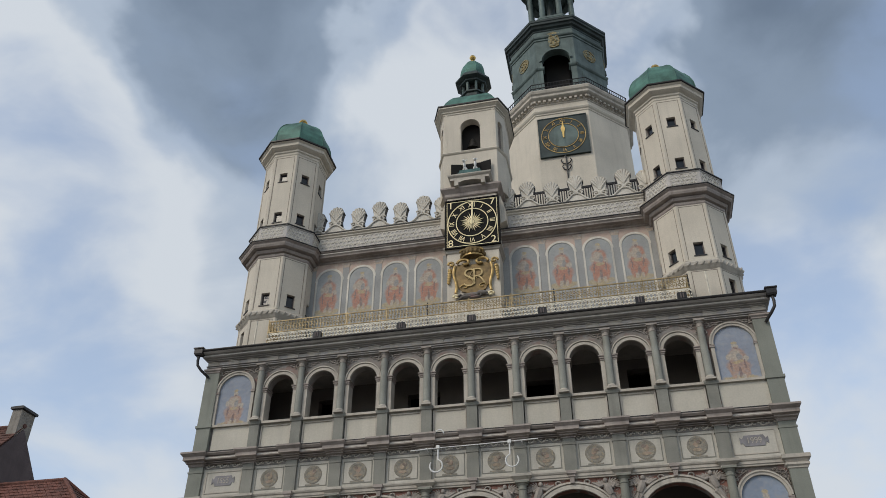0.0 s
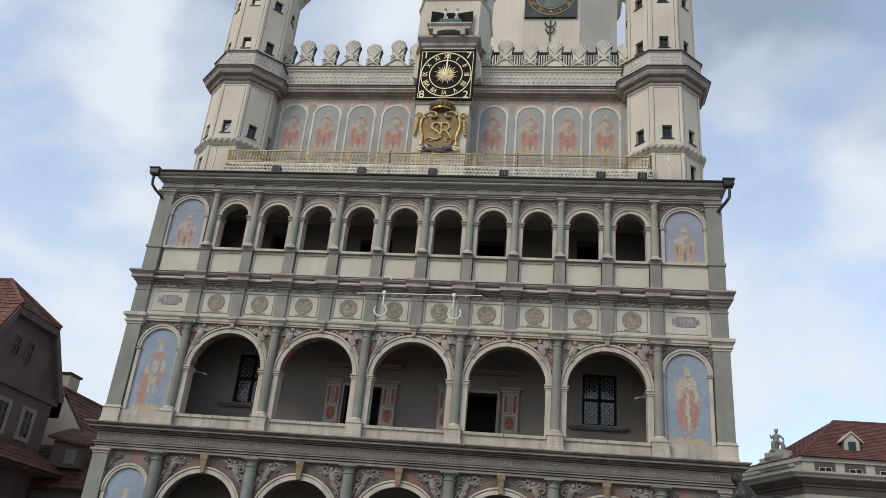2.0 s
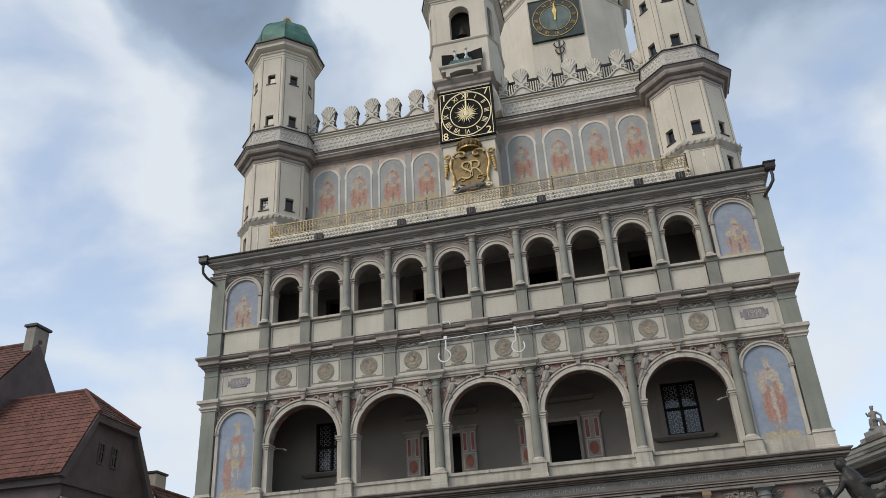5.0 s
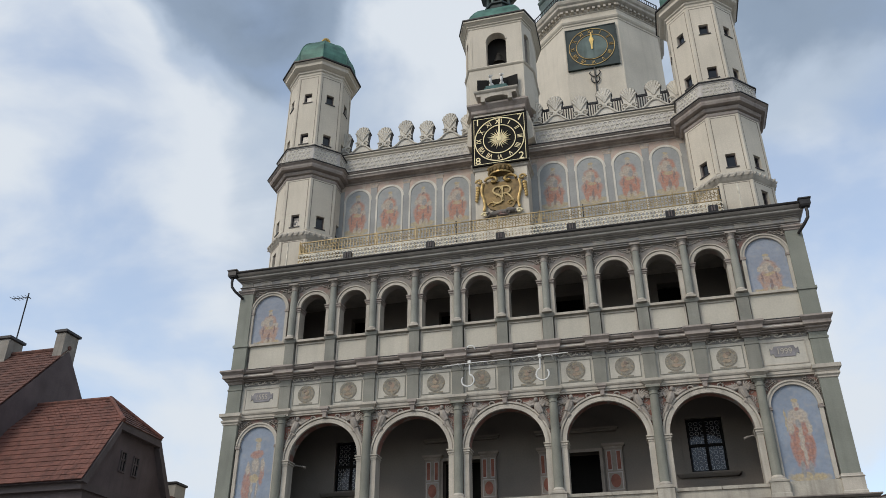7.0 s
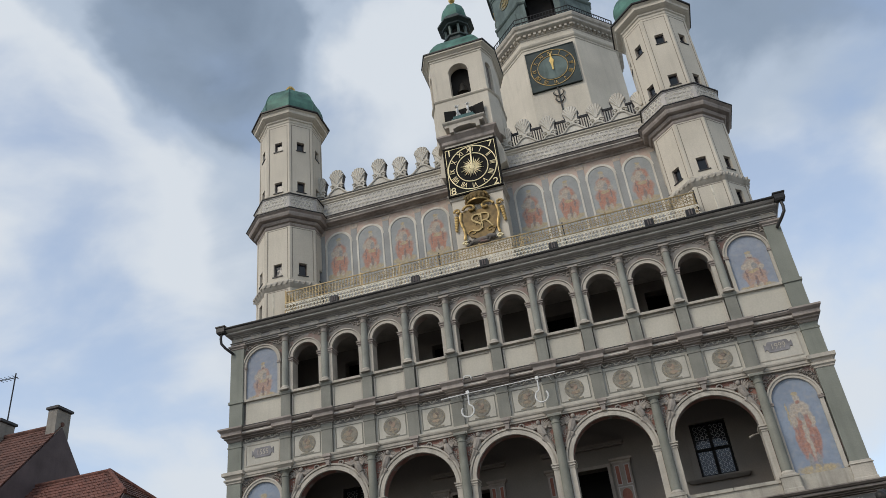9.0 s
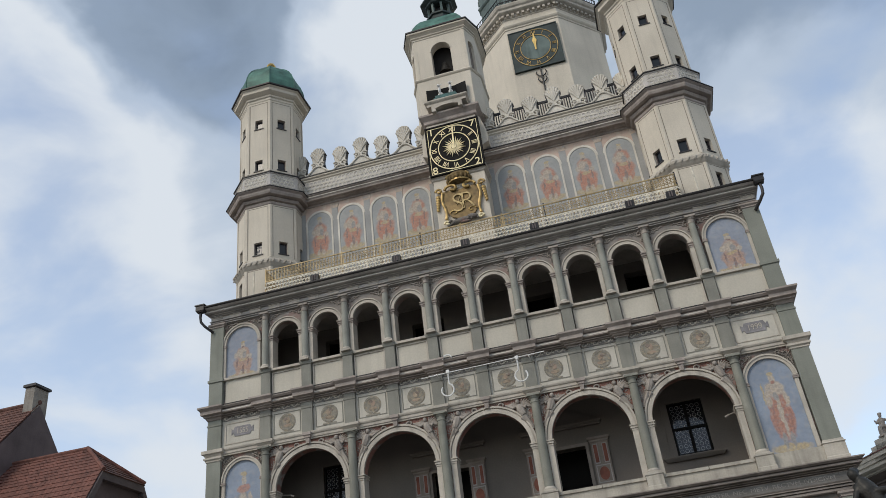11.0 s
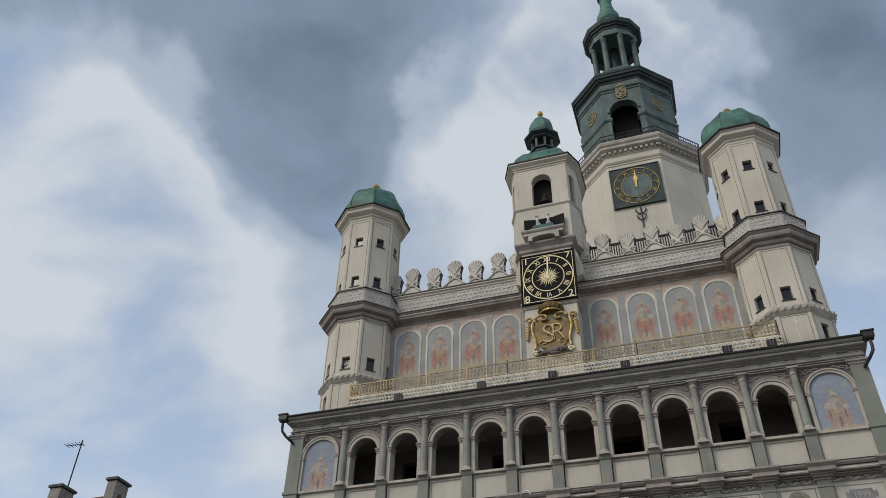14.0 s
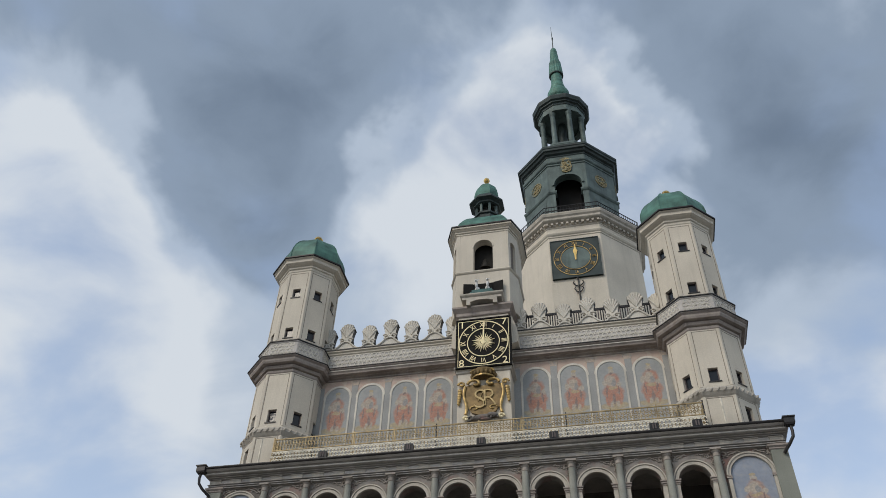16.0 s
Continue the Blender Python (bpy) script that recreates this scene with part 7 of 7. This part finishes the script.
part("roof", tiled((CX - 0.2, CY - 0.3, 11.95), (46, CY - 0.3, 11.95), (46, CY + 3.6, 15.0), (21.9, CY + 3.6, 15.0), 0.2, 0.22, 11), PALACETILE, pal, "dark red clay tiles", kind="stuff")
part("roof_flank", tiled(side_pt(4, 11.95, 0.2), side_pt(0, 11.95, 0.2), (21.9, CY + 3.6, 15.0), (21.85, CY + 3.65, 15.0), 0.2, 0.22, 12), PALACETILE, pal, kind="stuff")
part("roof_body", Geo().loft([[(CX, CY, 11.9), (46, CY, 11.9), (46, CY + 7.2, 11.9), side_pt(4, 11.9)], [(21.95, CY + 3.65, 14.94), (46, CY + 3.65, 14.94), (46, CY + 3.75, 14.94), (21.95, CY + 3.75, 14.94)]]), PALACETILE, pal)
part("wing_roof", tiled(side_pt(24, 11.95, 0.2), side_pt(4, 11.95, 0.2), side_pt(4, 12.7, -2.5), side_pt(24, 12.7, -2.5), 0.25, 0.3, 13), PALACETILE, pal, kind="stuff")
part("ridge_cap", Geo().tube([(21.9, CY + 3.6, 15.03), (46, CY + 3.6, 15.03)], 0.09, 8), PALACETILE, pal)
part("hip_cap", Geo().tube([(CX - 0.1, CY - 0.2, 12.0), (21.9, CY + 3.6, 15.03)], 0.08, 8), PALACETILE, pal)
for i in range(8):
    xc = 19.97 + 1.62 * i
    part("brown_panel", Geo().box(xc - 0.6, xc + 0.6, CY - 0.05, CY + 0.02, 6.6, 9.6), PALEBROWN, pal)
    g = Geo()
    for a_, b_, c_, d_ in ((-0.36, -0.28, 8.2, 9.28), (0.28, 0.36, 8.2, 9.28), (-0.28, 0.28, 8.2, 8.28), (-0.28, 0.28, 9.2, 9.28), (-0.035, 0.035, 8.28, 9.2), (-0.28, 0.28, 8.72, 8.79)):
        g.box(xc + a_, xc + b_, CY - 0.12, CY - 0.05, c_, d_)
    w = part("window", g, WHITE, pal, "white casement window with dark panes")
    for q in (-1, 1):
        c_, d_ = sorted((xc + q * 0.035, xc + q * 0.28))
        part("pane", Geo().box(c_, d_, CY - 0.08, CY - 0.06, 8.28, 8.72), GLASS, w)
        part("pane", Geo().box(c_, d_, CY - 0.08, CY - 0.06, 8.79, 9.2), GLASS, w)
    part("brown_panel", Geo().box(xc - 0.55, xc + 0.55, CY - 0.05, CY + 0.02, 11.08, 11.7), PALEBROWN, pal)
    w = part("attic_window", Geo().box(xc - 0.34, xc + 0.34, CY - 0.08, CY, 11.1, 11.42), WHITE, pal, "low white attic window")
    for q in (-1, 1):
        c_, d_ = sorted((xc + q * 0.02, xc + q * 0.31))
        # pane painted near-black for the dark behind it
        part("pane", Geo().box(c_, d_, CY - 0.095, CY - 0.07, 11.125, 11.4), UNLITBLACK, w)
flank_rot = math.degrees(math.atan2(SY, SX)) + 180
for i in range(9):
    u = 1.1 + 1.15 * i
    x_, y_, _ = side_pt(u, 0, 0.05)
    part("brown_panel", Geo().box(-0.4, 0.4, -0.04, 0.03, 6.6, 9.5), PALEBROWN, pal, loc=(x_, y_, 0), rot=(0, 0, flank_rot))
    w = part("window", Geo().box(-0.3, 0.3, -0.09, -0.02, 6.8, 9.0), WHITE, pal, "white casement window with dark panes", loc=(x_, y_, 0), rot=(0, 0, flank_rot))
    for q in (-1, 1):
        c_, d_ = sorted((q * 0.03, q * 0.25))
        part("pane", Geo().box(c_, d_, -0.11, -0.07, 6.9, 8.2), GLASS, w)
        part("pane", Geo().box(c_, d_, -0.11, -0.07, 8.3, 8.92), GLASS, w)
    x_, y_, _ = side_pt(u + 0.575, 0, 0.08)
    part("flank_pilaster", moulding(-0.12, 0.12, -0.1, 0.1, [(0, 0), (0, 9.3), (0.06, 9.4), (0.1, 9.6), (0.1, 9.75)]), PALACE, pal, loc=(x_, y_, 0), rot=(0, 0, flank_rot))
# stepped gable with its statue over the flank
for u0, u1, zt in ((0.6, 6.6, 12.05), (1.0, 3.6, 12.32), (1.5, 3.1, 12.6)):
    part("gable_step", prism([side_pt(u0, 0, 0.1)[:2], side_pt(u1, 0, 0.1)[:2], side_pt(u1, 0, -0.6)[:2], side_pt(u0, 0, -0.6)[:2]], 11.5, zt), PALACE, pal)
dx, dy = 21.75, CY + 0.9
dmr = part("dormer", Geo().loft([[(dx - 0.42, y_, 12.35), (dx + 0.42, y_, 12.35), (dx + 0.42, y_, 13.15), (dx, y_, 13.6), (dx - 0.42, y_, 13.15)] for y_ in (dy - 0.4, dy + 2)]), PALACE, pal, "cream roof dormer")
part("dormer_roof", Geo().loft([[(dx - 0.62, y_, 13.05), (dx, y_, 13.62), (dx + 0.62, y_, 13.05), (dx + 0.62, y_, 13.13), (dx, y_, 13.72), (dx - 0.62, y_, 13.13)] for y_ in (dy - 0.5, dy + 2)]), PALACE, dmr)
part("pane", Geo().box(dx - 0.2, dx + 0.2, dy - 0.44, dy - 0.39, 12.5, 13.1), GLASS, dmr)

st = Geo().box(-0.38, 0.38, -0.3, 0.3, 0.0, 0.12)
st.tube([(-0.05, 0, 0.5), (-0.03, 0, 0.75), (0.02, 0, 0.98)], lambda u: 0.19 - 0.05 * u, 9).blob((0.0, 0, 1.14), (0.1, 0.11, 0.13)).blob((0.02, 0, 1.24), (0.12, 0.1, 0.05))
st.tube([(-0.1, 0, 0.5), (-0.26, -0.2, 0.5), (-0.25, -0.22, 0.1)], lambda u: 0.13 - 0.05 * u, 8).tube([(0.06, 0, 0.5), (0.22, -0.2, 0.46), (0.2, -0.2, 0.1)], lambda u: 0.13 - 0.05 * u, 8)
st.tube([(-0.14, 0, 0.92), (-0.3, -0.05, 0.72), (-0.36, -0.12, 0.9)], lambda u: 0.07 - 0.02 * u, 7).tube([(0.16, 0, 0.92), (0.34, -0.05, 0.72), (0.3, -0.16, 0.5)], lambda u: 0.07 - 0.02 * u, 7)
st.tube([(-0.1, 0.1, 0.1), (-0.08, 0.1, 0.5)], 0.22, 8).tube([(0.25, 0.05, 0.12), (0.36, 0.05, 0.34), (0.3, 0.05, 0.52)], lambda u: 0.13 - 0.05 * u, 7)
sm = st.mesh("roof_statue", True)
sm.materials.append(RELIEF)
so = new("roof_statue", sm)
so.location = side_pt(2.3, 12.6, -0.25)
so.scale = (1.1, 1.1, 1.1)
rm = so.modifiers.new("fused", "REMESH")
rm.mode, rm.voxel_size, rm.use_smooth_shade = "VOXEL", 0.03, True
tagged(so, "weathered grey stone statue on the palace gable", "statue")

# ---------------- fountain sculpture in the square ----------------
fo = thing("fountain", (7.9, -8.0, 0.0), "stone fountain pedestal standing in the market square", "fountain")
part("basin", Geo().lathe([(1.5, 0.0), (1.6, 0.1), (1.6, 0.7), (1.7, 0.8), (1.7, 0.9), (1.4, 0.9), (1.35, 0.3), (0.2, 0.25)], n=28), STONE, fo, smooth=True)
part("pedestal", moulding(-0.55, 0.55, -0.55, 0.55, [(0.15, 0.2), (0.1, 0.6), (0.0, 0.8), (0.0, 2.6), (0.1, 2.75), (0.14, 2.95)]), STONE, fo)
fs = Geo().tube([(-0.06, 0, 1.42), (0.02, -0.02, 1.28), (0.12, 0, 1.05), (0.22, 0, 0.85), (0.26, 0.02, 0.7)], lambda u: 0.1 + 0.1 * math.sin(0.5 + u * 1.9), 10)
fs.blob((-0.1, -0.02, 1.54), (0.1, 0.11, 0.125), -25).blob((-0.06, 0.05, 1.62), (0.1, 0.09, 0.07), 10)
fs.tube([(0.0, -0.06, 1.32), (0.16, -0.14, 1.2), (0.4, -0.16, 1.2), (0.58, -0.12, 1.26), (0.68, -0.1, 1.24)], lambda u: 0.075 - 0.035 * u, 8)
fs.tube([(-0.1, -0.04, 1.32), (-0.22, -0.14, 1.12), (-0.36, -0.16, 1.0)], lambda u: 0.07 - 0.03 * u, 8)
fs.tube([(0.24, 0, 0.85), (0.46, -0.1, 0.95), (0.6, -0.08, 1.02), (0.72, -0.02, 0.92)], lambda u: 0.15 - 0.08 * u, 9).tube([(0.24, 0.05, 0.8), (0.5, 0.05, 0.78), (0.66, 0.02, 0.6)], lambda u: 0.15 - 0.07 * u, 9)
fs.blob((-0.47, 0, 1.08), (0.12, 0.12, 0.14)).tube([(-0.44, 0, 1.0), (-0.36, 0.02, 0.7), (-0.26, 0.04, 0.35), (-0.3, 0, 0.05)], lambda u: 0.13 + 0.1 * math.sin(u * 3.1), 10)
fs.tube([(-0.4, -0.05, 0.92), (-0.2, -0.18, 0.82), (0.06, -0.18, 0.86)], lambda u: 0.08 - 0.03 * u, 8)
fs.tube([(0.22, 0.02, 0.75), (0.1, 0.04, 0.4), (0.16, 0.02, 0.05)], lambda u: 0.22 - 0.04 * u, 10)
for k in range(9):
    an = k * 0.7
    fs.tube([(0.26 * math.cos(an), 0.16 * math.sin(an), 0.66), (0.36 * math.cos(an + 0.3), 0.2 * math.sin(an + 0.3), 0.38), (0.46 * math.cos(an + 0.2), 0.26 * math.sin(an + 0.2), 0.06)], lambda u: 0.06 + 0.05 * u, 6)
fs.box(-0.5, 0.5, -0.3, 0.3, -0.02, 0.08)
fm = fs.mesh("fountain_statue", True)
fm.materials.append(BRONZE)
fso = new("fountain_statue", fm)
fso.location = (7.9, -8.0, 2.97)
rm = fso.modifiers.new("fused", "REMESH")
rm.mode, rm.voxel_size, rm.use_smooth_shade = "VOXEL", 0.028, True
tagged(fso, "dark bronze sculpture group on the fountain pedestal", "statue")
